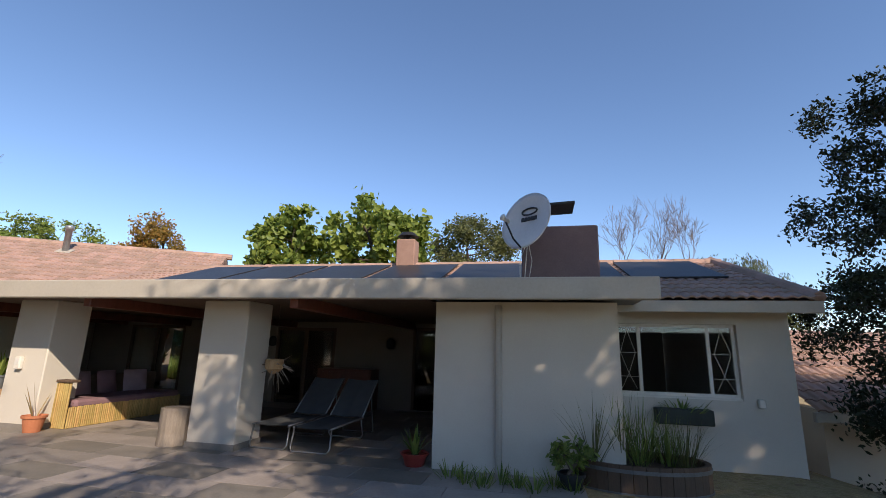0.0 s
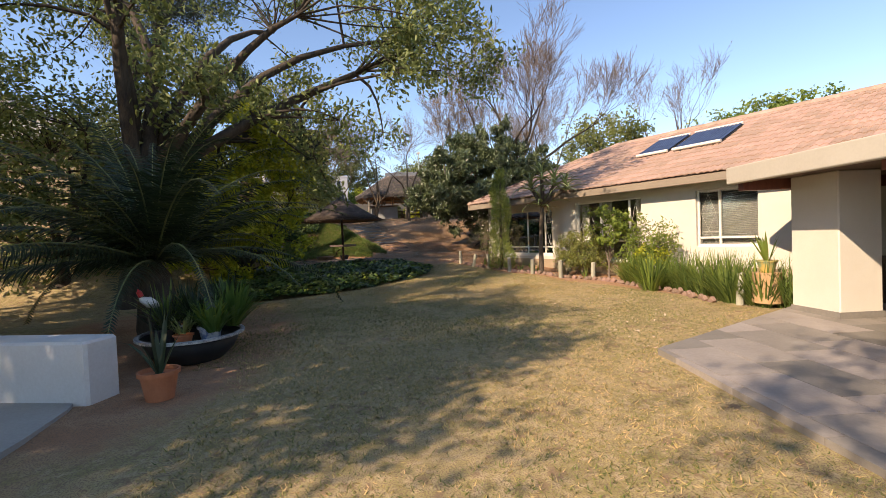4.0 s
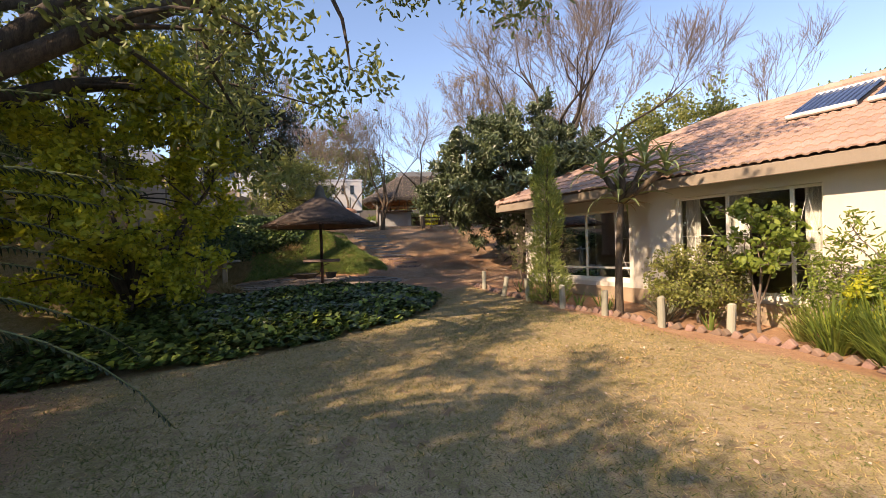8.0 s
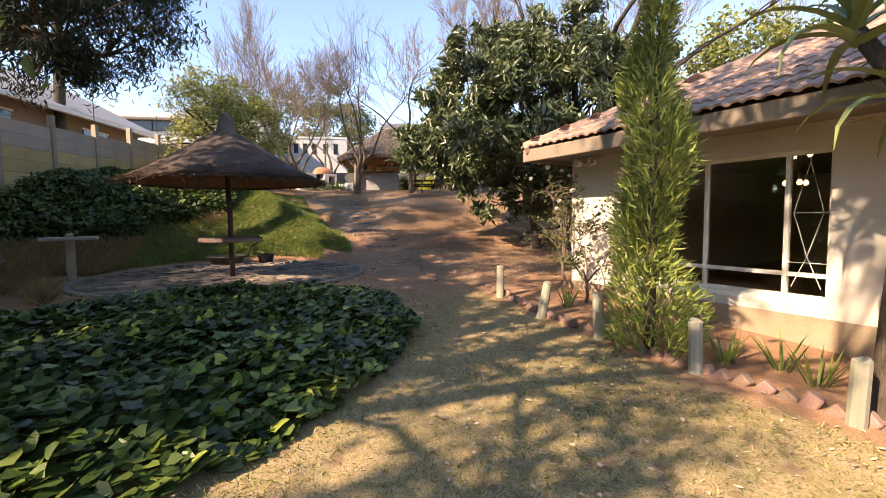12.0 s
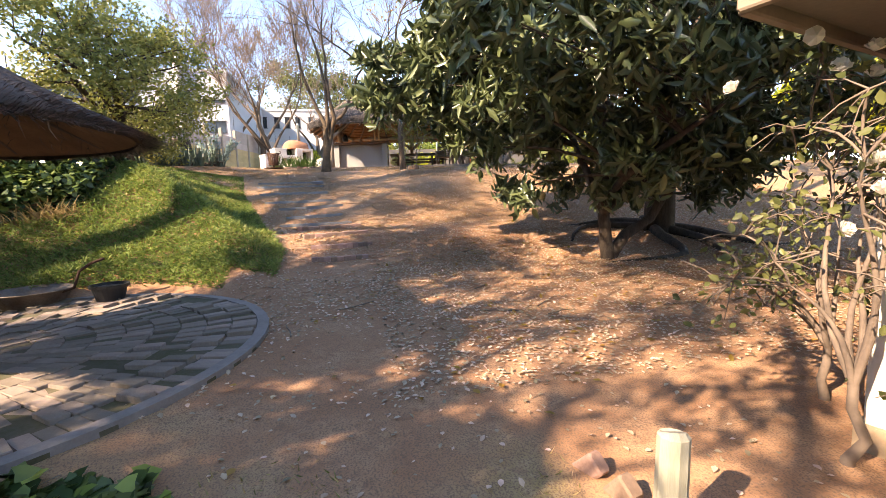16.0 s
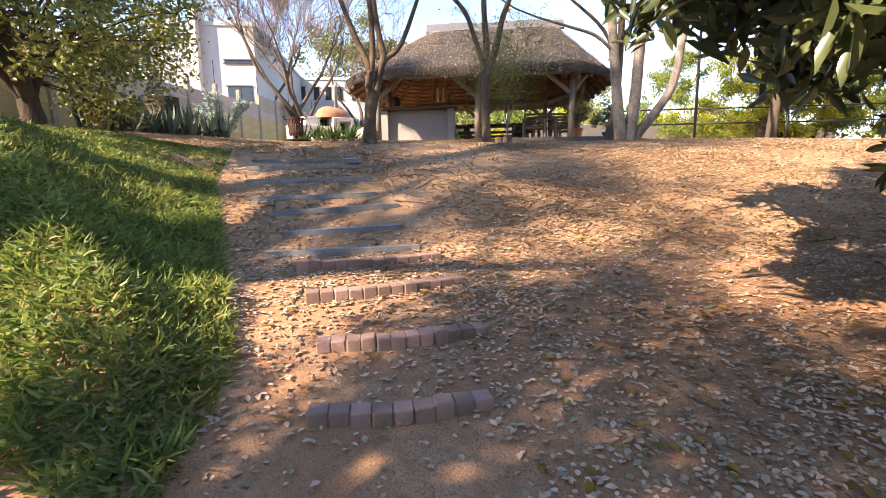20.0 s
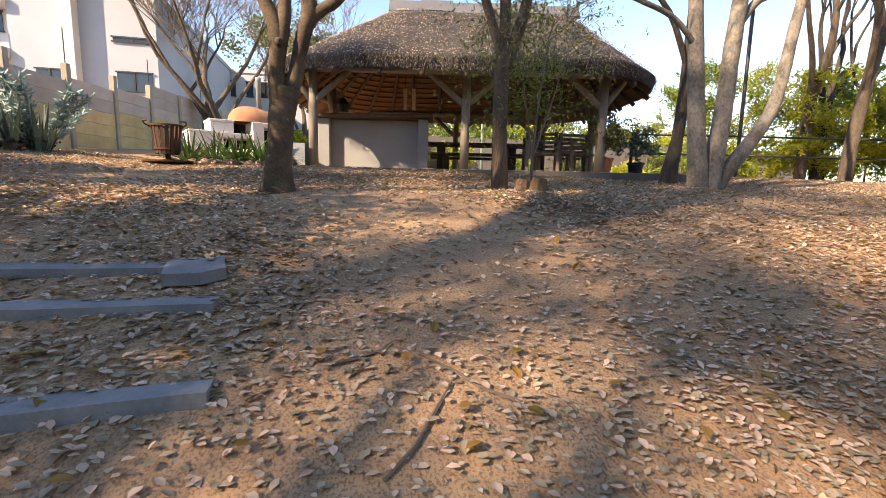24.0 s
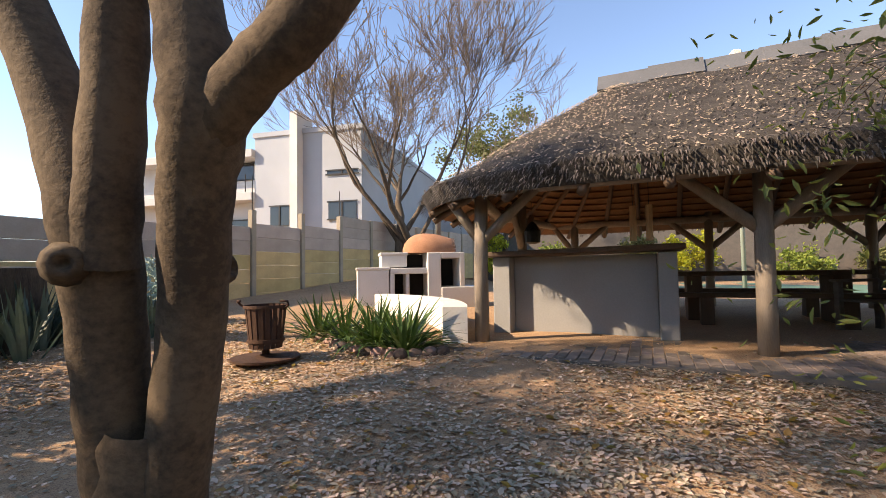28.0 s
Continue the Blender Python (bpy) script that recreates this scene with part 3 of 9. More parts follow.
def roof_tiles(parent, m, s0, s1, d0, z0, d1, z1, limit, skip=None, trim=None):
    """Courses of interlocking wavy tiles on the slope from the eave (d0, z0) to the ridge (d1, z1)."""
    run = math.hypot(d1 - d0, z1 - z0)
    ang = math.atan2(z1 - z0, d1 - d0)
    rows, w, e = int(run / 0.33), 0.30, 0.345
    e = run / rows
    cols = int((s1 - s0) / w)
    w = (s1 - s0) / cols
    prof = [(-0.5, 0.012), (-0.38, 0.036), (-0.2, 0.036), (-0.08, 0.012), (0.05, 0.012), (0.17, 0.036), (0.36, 0.036), (0.5, 0.012)]
    one = Geo()
    k = len(prof)
    one.add([(x * w, 0, z + 0.022) for x, z in prof] + [(x * w, e * 1.04, z) for x, z in prof] + [(x * w, 0, z - 0.004) for x, z in prof],
            [(i, i + 1, k + i + 1, k + i) for i in range(k - 1)] + [(2 * k + i, 2 * k + i + 1, i + 1, i) for i in range(k - 1)])
    shared = one.mesh("roof_tile", TILE_ROOF)
    rest, n = Geo(), 0
    rnd = random.Random(9)
    for r in range(rows):
        for c in range(cols):
            s = s0 + (c + 0.5) * w
            u = r * e
            d, z = d0 + u * math.cos(ang), z0 + u * math.sin(ang)
            if trim and not trim(s, d + 0.15):
                continue
            lm = Matrix.Translation((s, d, z)) @ Matrix.Rotation(ang + rnd.uniform(-0.01, 0.01), 4, "X")
            if n < limit and (skip is None or skip(s, d)):
                ob = part("roof_tile", shared, None, parent)
                ob.matrix_basis = (parent.matrix_basis.inverted() @ m @ lm)
                n += 1
            else:
                mm = m @ lm
                rest.add([tuple(mm @ Vector(q)) for q in one.v], one.f)
    ob = part("tile_field", rest, TILE_ROOF_J, parent, kind="stuff")
    ob.matrix_parent_inverse = parent.matrix_basis.inverted()
    return ob


def hpart(name, geo, material, label="", smooth=False):
    ob = part(name, geo, material, house, label, smooth)
    ob.matrix_parent_inverse = house.matrix_basis.inverted()
    return ob


def hsplit(name, geo, material, label=""):
    """Each box of a wall as a part of its own."""
    for k in range(0, len(geo.v), 8):
        g = Geo()
        g.v = geo.v[k:k + 8]
        g.f = [tuple(i - k for i in f) for f in geo.f[k // 8 * 6:k // 8 * 6 + 6]]
        hpart(name, g, material, label)


def steel_window(m, s0, s1, z0, z1, d, name="window", bars=(), transom=None, lead=(), blind=None, curtain=None, open_glass=False):
    """A steel window in an opening: frame, mullions, panes, sill, burglar bars. In the wall's own frame m."""
    w = part(name, Geo().box(s0 - 0.0, s1 + 0.0, d - 0.02, d + 0.10, z0 - 0.07, z0, m, 0.01), STEEL_WHITE, house, "cream steel window")
    w.matrix_parent_inverse = house.matrix_basis.inverted()
    fr = Geo()
    t = 0.045
    for a, b, c, e in ((s0, s1, z0, z0 + t), (s0, s1, z1 - t, z1), (s0, s0 + t, z0 + t, z1 - t), (s1 - t, s1, z0 + t, z1 - t)):
        fr.box(a, b, d + 0.03, d + 0.075, c, e, m)
    cuts = [s0] + list(bars) + [s1]
    for b in bars:
        fr.box(b - t / 2, b + t / 2, d + 0.026, d + 0.079, z0 + t, z1 - t, m)
    if transom:
        for a, b in zip(cuts, cuts[1:]):
            fr.box(a + t / 2, b - t / 2, d + 0.03, d + 0.075, transom - t / 2, transom + t / 2, m)
    part("window_frame", fr, STEEL_WHITE, w)
    for a, b in zip(cuts, cuts[1:]):
        part("pane", Geo().box(a + 0.02, b - 0.02, d + 0.05, d + 0.055, z0 + 0.02, z1 - 0.02, m), GLASS, w)
    for a, b in lead:
        g = Geo()
        cx, cz, h, q = (a + b) / 2, (z0 + z1) / 2, (z1 - z0) * 0.42, (b - a) * 0.36
        pts = [(cx, cz + h), (cx + q, cz + h * 0.2), (cx, cz - h * 0.5), (cx - q, cz + h * 0.2), (cx, cz + h)]
        for p1, p2 in list(zip(pts, pts[1:])) + [((cx, cz - h * 0.5), (cx - q, cz - h)), ((cx, cz - h * 0.5), (cx + q, cz - h)), ((a, cz + h * 0.2), (b, cz + h * 0.2)), ((a, cz - h * 0.6), (b, cz - h * 0.6)), ((cx, cz + h), (cx, z1))]:
            g.tube([m @ Vector((p1[0], d + 0.02, p1[1])), m @ Vector((p2[0], d + 0.02, p2[1]))], 0.004, 4)
        part("burglar_grille", g, STEEL_WHITE, w, "white patterned burglar bars")
    return w


WIN = WING.copy()
OUT = 0.0


def build_garden_wing():
    wz = 2.62
    holes_r = [(1.9, 4.2, 0.55, 2.36), (-0.95, 0.42, 0.98, 2.36)]
    g = Geo()
    cut_wall(g, WIN, -4.2, 4.75, 0.28, wz, 0, 0.22, holes_r)
    hsplit("wall_section", g, PLASTER, "cream painted plaster")
    g = Geo()
    cut_wall(g, WIN, 4.75, 9.0, 0.32, wz, 0.34, 0.56, [(5.52, 8.15, 0.66, 2.3)])
    g.box(4.75, 4.95, 0.22, 0.34, 0.28, wz, WIN)
    g.box(8.78, 9.0, 0.56, 7.2, 0.32, wz, WIN)
    g.box(-4.2, 9.0, 7.2, 7.4, 0.0, wz, WIN)
    g.box(-4.2, -4.0, 0.22, 7.2, 0.0, wz, WIN)
    hsplit("wall_section", g, PLASTER, "cream painted plaster")
    g = Geo()
    g.box(-4.2, 4.75, -0.03, 0.0, -0.2, 0.50, WIN)
    g.box(4.72, 9.03, 0.31, 0.34, -0.2, 0.56, WIN)
    g.box(9.0, 9.03, 0.34, 7.2, -0.2, 0.56, WIN)
    hsplit("plinth", g, mat("ochre_plinth", (0.36, 0.28, 0.19), (0.28, 0.205, 0.135), rough=0.9, scale=3, fine=40), "ochre stained plinth")
    steel_window(WIN, 1.9, 4.2, 0.62, 2.36, 0.06, "window", bars=(2.33, 3.3), transom=1.15, lead=((1.95, 2.3), (3.4, 4.15)))
    steel_window(WIN, -0.95, 0.42, 1.0, 2.36, 0.06, "window", bars=(-0.1,), transom=1.2, lead=((-0.08, 0.4),))
    steel_window(WIN, 5.52, 8.15, 0.72, 2.3, 0.40, "window", bars=(5.94, 6.82), transom=0.98, lead=((5.55, 5.92),))
    # blinds, curtains, floor and ceiling of the rooms behind the panes
    blind = hpart("blind", Geo().box(-0.93, 0.4, 0.2, 0.25, 2.3, 2.36, WIN, 0.008), STEEL_WHITE, "lowered grey slatted blind")
    slat = Geo()
    for k in range(30):
        part("slat", Geo().box(-0.92, 0.39, -0.024, 0.024, -0.0015, 0.0015, WIN @ Matrix.Translation((0, 0.225, 1.02 + k * 0.043)) @ Matrix.Rotation(radians(28), 4, "X")), mat("grey_blind", (0.30, 0.29, 0.27), (0.26, 0.25, 0.23), rough=0.6), blind)
    cloth = mat("white_curtain", (0.72, 0.69, 0.62), (0.64, 0.61, 0.54), rough=0.95, scale=4, fine=90, bump=0.1, thin=0.3)
    for a, b in ((1.95, 2.25), (3.05, 3.45), (3.9, 4.18)):
        g = Geo()
        n = 26
        for z in (0.42, 1.4, 2.4):
            g.v.extend(tuple(WIN @ Vector((a + (b - a) * i / n, 0.30 + 0.028 * math.sin(i * 1.25) * (1.1 - 0.2 * z / 2.4), z))) for i in range(n + 1))
        g.f += [(r * (n + 1) + i, r * (n + 1) + i + 1, (r + 1) * (n + 1) + i + 1, (r + 1) * (n + 1) + i) for r in range(2) for i in range(n)]
        hpart("curtain", g, cloth, "pale drawn-back curtain", True)
    # Ceiling colour already carries the dimness of the room.
    hpart("room_ceiling", Geo().box(-4.0, 8.78, 0.56, 7.2, 2.5, 2.56, WIN), PLASTER_SHADE, "pale room ceiling, darkened in colour for shade")
    hpart("inner_wall", Geo().box(4.4, 4.55, 0.57, 7.2, 0.34, 2.5, WIN), PLASTER_SHADE, "inner wall")
    g = Geo().box(-4.0, 8.78, 0.56, 7.2, 0.28, 0.34, WIN)
    hpart("room_floor", g, WOOD_DARK, "dark floor")
    # roof deck, tiles, hip, gutter
    ez, dz, rz, rd = 2.70, -0.5, 4.62, 3.6
    deck = Geo()
    a = [(-7.3, dz + 0.03, ez - 0.03), (9.25, dz + 0.03, ez - 0.03), (5.15, rd, rz - 0.03), (-7.3, rd, rz - 0.03), (9.25, 7.7, ez - 0.03), (-7.3, 7.7, ez - 0.03)]
    deck.add([tuple(WIN @ Vector(p)) for p in a], [(0, 1, 2, 3), (3, 2, 4, 5), (1, 4, 2), (0, 3, 5)])
    hpart("roof", deck, TILE_ROOF_J, "pink-brown clay tiles")
    g = Geo()
    g.box(-7.3, 9.25, dz, dz + 0.05, ez - 0.2, ez - 0.01, WIN, 0.01)
    g.box(9.22, 9.27, dz + 0.05, 7.6, ez - 0.2, ez - 0.01, WIN, 0.01)
    # Brown is deepened here for the shade at the roof overhang.
    hpart("gutter_board", g, mat("shade_brown_gutter", (0.27, 0.22, 0.165), (0.22, 0.175, 0.13), rough=0.7, scale=1, fine=30, bump=0.08), "tan fascia board, overhang shade in its colour")
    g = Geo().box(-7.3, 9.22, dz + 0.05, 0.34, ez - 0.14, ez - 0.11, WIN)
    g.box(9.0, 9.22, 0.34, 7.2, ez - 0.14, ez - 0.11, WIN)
    # Soffit takes the darker plaster, so eave shade is in its colour.
    hpart("soffit", g, PLASTER_SHADE, "cream soffit boards with eave shade in the colour")
    roof_tiles(house, WIN, -7.3, 9.25, dz - 0.03, ez, rd, rz, 300, lambda s, d: s > 0.5 and d < 2.1, lambda s, d: s < 9.3 - (d - dz))
    hip = WIN @ Matrix.Translation((9.25, 3.6, 0)) @ Matrix.Rotation(radians(90), 4, "Z")
    roof_tiles(house, hip, -4.1, 4.1, -0.03, ez, 4.1, rz, 0, None, lambda s, d: abs(s) < 4.15 - d)
    g = Geo()
    for i in range(42):
        s = -7.3 + i * 0.302
        g.lathe([(0.11, -0.16), (0.12, 0.15)], 8, WIN @ Matrix.Translation((s, rd, rz + 0.0)) @ Matrix.Rotation(radians(90), 4, "Y"))
    for i in range(20):
        f = i / 20
        p = Vector((9.2, dz, ez)).lerp(Vector((5.15, rd, rz)), f)
        dr = (Vector((5.15, rd, rz)) - Vector((9.2, dz, ez))).normalized()
        g.lathe([(0.11, 0), (0.12, 0.32)], 8, WIN @ Matrix.Translation(p) @ dr.to_track_quat("Z", "Y").to_matrix().to_4x4())
    hpart("ridge_tiles", g, TILE_ROOF_J, "mortared ridge tiles")
    # solar collectors
    slope = math.atan2(rz - ez, rd - dz)
    for k in range(2):
        s, hw = (1.13, 0.66) if k == 0 else (2.44, 0.5)
        lm = WIN @ Matrix.Translation((s, 1.45, ez + (1.45 - dz) * math.tan(slope) + 0.03)) @ Matrix.Rotation(slope, 4, "X")
        sp = hpart("solar_panel", Geo().box(-hw, hw, 0, 1.42, 0.03, 0.06, lm, 0.01), DARKSTEEL, "blue-black solar water panel")
        for i in range(int(hw * 20)):
            at = -hw + 0.06 + i * 0.1
            q = Geo().tube([lm @ Vector((at, 0.05, 0.09)), lm @ Vector((at, 1.37, 0.09))], 0.034, 8)
            o = part("tube", q, mat("collector_tube", (0.06, 0.09, 0.17), (0.04, 0.06, 0.12), rough=0.12, scale=4, fine=30, bump=0, spec=0.7), sp)
            o.matrix_parent_inverse = Matrix.Identity(4)
        for e in (0.0, 1.4):
            part("manifold", Geo().tube([lm @ Vector((-hw, e, 0.09)), lm @ Vector((hw, e, 0.09))], 0.045, 10), STEEL_WHITE, sp)
    # flue
    p = WIN @ Vector((-2.73, 2.75, 0))
    f = hpart("flue_pipe", Geo().lathe([(0.09, 4.0), (0.09, 4.95), (0.12, 4.95), (0.12, 5.08), (0.03, 5.1)], 16, Matrix.Translation(p)), mat("steel_flue", (0.42, 0.43, 0.44), (0.30, 0.31, 0.32), rough=0.35, metal=0.6, scale=5, fine=40, bump=0.05), "bright steel flue pipe", True)
    part("flashing", Geo().box(-0.2, 0.2, -0.2, 0.2, 0.03, 0.06, WIN @ Matrix.Translation((-2.73, 2.75, ez + (2.75 - dz) * math.tan(slope))) @ Matrix.Rotation(slope, 4, "X"), 0.01), FASCIA, f)


build_garden_wing()


def build_chandelier():
    at = WIN @ Vector((6.42, 1.8, 0))
    t = thing("chandelier", at.x, at.y, 2.52, 0, "small hanging lamp with glowing warm bulbs", "lamp")
    part("stem", Geo().tube([(0, 0, 0.0), (0, 0, -0.3)], 0.008, 8), DARKSTEEL, t)
    glow = bpy.data.materials.new("warm_bulb")
    glow.use_nodes = True
    bs = glow.node_tree.nodes["Principled BSDF"]
    bs.inputs["Emission Color"].default_value, bs.inputs["Emission Strength"].default_value = (1.0, 0.55, 0.2, 1), 3.0
    for k in range(6):
        a = k * math.pi / 3 + 0.4
        x, y, z = 0.13 * math.cos(a), 0.13 * math.sin(a), -0.12 - 0.36 * (k % 2)
        arm = part("arm", Geo().tube([(0, 0, -0.3), (x * 0.6, y * 0.6, (z - 0.3) / 2), (x, y, z + 0.03)], 0.006, 6), DARKSTEEL, t)
        part("bulb", Geo().lathe([(0.012, 0.035), (0.03, 0.01), (0.032, -0.012), (0.018, -0.034), (0.002, -0.038)], 12, Matrix.Translation((x, y, z))), glow, arm, "glowing warm bulb", True)


build_chandelier()


def build_patio_wing():
    zt, zb, fd = 2.35, 2.10, -0.85
    g = Geo()
    s0, s1 = -6.32, 6.95
    # the roof edge rises a little towards the garden wing
    g.box(s0, s1, fd, fd + 0.14, zb, zt, PATIO, 0.012)
    hpart("roof_edge_beam", g, FASCIA, "cream painted concrete roof edge")
    hpart("flat_roof", Geo().box(s0, s1, fd + 0.14, 5.3, zt - 0.16, zt - 0.03, PATIO), GREYPLASTER, "grey flat roof")
    hpart("flat_roof", Geo().box(s1, 8.6, 0.7, 5.3, zt - 0.16, zt - 0.03, PATIO), GREYPLASTER, "grey flat roof")
    hpart("patio_ceiling", Geo().box(-3.6, s1 - 0.05, fd + 0.2, 5.2, zt - 0.2, zt - 0.165, PATIO), WOOD_DARK, "dark timber patio ceiling")
    for s in (-1.9, 1.4, 4.7, 6.85):
        hpart("ceiling_beam", Geo().box(s - 0.06, s + 0.06, fd + 0.16, 5.2, zt - 0.36, zt - 0.2, PATIO, 0.008), WOOD_RED, "red-brown timber beam")
    for s in (-0.78, 2.81, 5.96):
        z = patio_z(s)
        col = hpart("patio_pillar", Geo().box(s, s + 0.78, 0.0, 0.62, z, zt - 0.2, PATIO, 0.015), PLASTER, "cream plastered square pillar")
        part("skirting", Geo().box(s - 0.012, s + 0.792, -0.012, 0.632, z, z + 0.09, PATIO), SLATE, col)
    # solid store room at the end of the patio
    g = Geo()
    g.box(-6.0, -3.65, 0.0, 0.22, -0.5, zt - 0.2, PATIO)
    g.box(-3.87, -3.65, 0.22, 5.2, -0.1, zt - 0.2, PATIO)
    g.box(-6.0, -5.78, 0.22, 1.2, -0.6, zt - 0.2, PATIO)
    hsplit("wall_section", g, PLASTER, "cream plastered wall")
    g = Geo().tube([PATIO @ Vector((-4.5, -0.05, z)) for z in (-0.4, 0.5, 1.4, 2.1)], 0.045, 10)
    hpart("downpipe", g, FASCIA, "painted downpipe")
    # house wall behind the patio with its doors
    holes = [(-3.4, -1.9, 0.05, 2.05), (0.2, 1.9, 0.05, 2.0), (2.7, 3.9, 0.9, 1.95), (4.8, 6.6, 0.05, 2.0)]
    g = Geo()
    cut_wall(g, PATIO, -3.65, 8.4, 0.0, zt + 0.1, 5.2, 5.42, holes)
    hsplit("wall_section", g, PLASTER_SHADE, "cream wall, shade mixed into its colour")
    for a, b, c, e in holes:
        dark = mat("room_dark", (0.05, 0.045, 0.04), (0.03, 0.028, 0.025), rough=0.9)
        d = hpart("patio_door", Geo().box(a, a + 0.07, 5.19, 5.27, c, e, PATIO).box(b - 0.07, b, 5.19, 5.27, c, e, PATIO).box(a + 0.07, b - 0.07, 5.19, 5.27, e - 0.08, e, PATIO).box((a + b) / 2 - 0.05, (a + b) / 2 + 0.05, 5.2, 5.27, c, e - 0.08, PATIO), WOOD_DARK, "dark timber glazed door")
        part("pane", Geo().box(a + 0.07, (a + b) / 2 - 0.05, 5.22, 5.226, c, e - 0.08, PATIO), GLASS, d)
        part("pane", Geo().box((a + b) / 2 + 0.05, b - 0.07, 5.22, 5.226, c, e - 0.08, PATIO), GLASS, d)
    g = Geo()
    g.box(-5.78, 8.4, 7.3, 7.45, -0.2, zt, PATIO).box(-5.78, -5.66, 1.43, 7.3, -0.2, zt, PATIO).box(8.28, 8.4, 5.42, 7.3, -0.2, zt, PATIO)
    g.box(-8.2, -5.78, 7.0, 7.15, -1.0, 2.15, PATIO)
    hsplit("room_wall", g, ROOM_GLOOM, "plain inner wall, coloured dark for room gloom")
    g = Geo()
    g.box(-5.66, 8.28, 5.42, 7.3, -0.1, 0.02, PATIO).box(-8.2, -5.8, 1.43, 7.0, -0.9, 0.0, PATIO)
    hpart("room_floor", g, WOOD_DARK, "dark floor")
    # Same darkened plaster, room shade included in the colour.
    hpart("room_ceiling", Geo().box(-5.66, 8.28, 5.42, 7.3, zt - 0.1, zt - 0.05, PATIO).box(-8.2, -5.8, 1.43, 7.0, 2.1, 2.15, PATIO), PLASTER_SHADE, "room ceiling")
    g = Geo()
    g.box(8.4, 8.62, 1.7, 5.42, 0.1, zt + 0.1, PATIO)
    hpart("wall_side", g, PLASTER_SHADE, "cream wall, shade mixed into its colour")
    # end wing with a window, roof and gable
    g = Geo()
    cut_wall(g, PATIO, -8.45, -5.78, -1.2, 2.2, 1.2, 1.42, [(-7.78, -6.14, 0.92, 1.97)])
    g.box(-8.45, -8.23, 1.42, 7.2, -1.2, 2.2, PATIO)
    hsplit("wall_section", g, PLASTER, "cream plastered wall")
    steel_window(PATIO, -7.78, -6.14, 0.95, 1.97, 1.25, "window", bars=(-7.42, -6.48), lead=((-7.75, -7.44), (-6.46, -6.17)))
    ez, dz, rz, rd = 2.27, 0.7, 3.43, 4.2
    deck = Geo()
    a = [(-8.65, dz + 0.03, ez - 0.03), (5.5, dz + 0.03, ez - 0.03), (5.5, rd, rz - 0.03), (-8.65, rd, rz - 0.03), (5.5, 7.7, ez - 0.03), (-8.65, 7.7, ez - 0.03)]
    deck.add([tuple(PATIO @ Vector(p)) for p in a], [(3, 2, 1, 0), (5, 4, 2, 3), (0, 5, 3)])
    hpart("roof", deck, TILE_ROOF_J, "clay tile roof")
    roof_tiles(house, PATIO, -8.65, 4.6, dz - 0.03, ez, rd, rz, 0)
    hpart("gutter_board", Geo().box(-8.65, -5.9, dz - 0.02, dz + 0.05, ez - 0.17, ez - 0.01, PATIO, 0.01), FASCIA, "cream fascia board")
    slope = math.atan2(rz - ez, rd - dz)
    g = Geo()
    for i in range(44):
        g.lathe([(0.1, -0.16), (0.115, 0.15)], 8, PATIO @ Matrix.Translation((-8.6 + i * 0.302, rd, rz)) @ Matrix.Rotation(radians(90), 4, "Y"))
    for i in range(12):
        g.lathe([(0.08, 0), (0.09, 0.33)], 8, PATIO @ Matrix.Translation((-8.62, dz + i * 0.3, ez + 0.04 + i * 0.3 * math.tan(slope))) @ Matrix.Rotation(slope - radians(90), 4, "X"))
    hpart("ridge_tiles", g, TILE_ROOF_J, "mortared ridge tiles")
    for k in range(7):
        s = -8.1 + k * 1.62
        lm = PATIO @ Matrix.Translation((s, 2.1, ez + (2.1 - dz) * math.tan(slope) + 0.06)) @ Matrix.Rotation(slope, 4, "X")
        hpart("pool_heating_mat", Geo().box(0, 1.5, 0, 2.0, 0, 0.025, lm), mat("black_mat", (0.03, 0.032, 0.036), (0.022, 0.024, 0.028), rough=0.45, scale=3, fine=30), "black solar pool heating mat")
    # chimney of the patio fireplace
    ch = hpart("chimney", Geo().box(-5.86, -4.8, 0.35, 0.98, zt - 0.05, 3.28, PATIO, 0.02), mat("mauve_plaster", (0.23, 0.155, 0.145), (0.18, 0.12, 0.115), rough=0.9, scale=2, fine=40, bump=0.3), "mauve plastered chimney")
    part("cowl", Geo().box(-5.75, -4.9, 0.4, 0.95, 3.34, 3.37, PATIO @ Matrix.Rotation(radians(3), 4, "Y")), DARKSTEEL, ch, "dark sheet metal cowl")
    c2 = hpart("chimney", Geo().box(-2.2, -1.75, 3.9, 4.3, 3.3, 4.05, PATIO, 0.02), mat("brown_chimney", (0.35, 0.22, 0.17), (0.27, 0.17, 0.13), rough=0.9, scale=3, fine=40), "small plastered chimney")
    part("chimney_cap", Geo().lathe([(0.1, 4.05), (0.1, 4.13), (0.26, 4.14), (0.16, 4.24), (0.03, 4.27)], 16, Matrix.Translation(PATIO @ Vector((-1.98, 4.1, 0)))), DARKSTEEL, c2)
    # lower outbuilding roof
    ob = thing("outbuilding", *(PATIO @ Vector((-9.4, 2.2, -0.8))), label="lower outbuilding with clay tile roof", category="outbuilding")
    g = Geo()
    g.box(-15, -9.3, 2.4, 2.6, -1.6, 0.75, PATIO)
    g.box(-9.5, -9.3, 2.6, 5, -1.6, 0.75, PATIO)
    o = part("wall", g, PLASTER, ob)
    o.matrix_parent_inverse = ob.matrix_basis.inverted()
    roof_tiles(ob, PATIO, -15, -9.0, 1.9, 0.75, 5.4, 2.1, 0)
    o = part("gutter", Geo().box(-15, -8.95, 1.85, 1.95, 0.62, 0.76, PATIO, 0.01), FASCIA, ob)
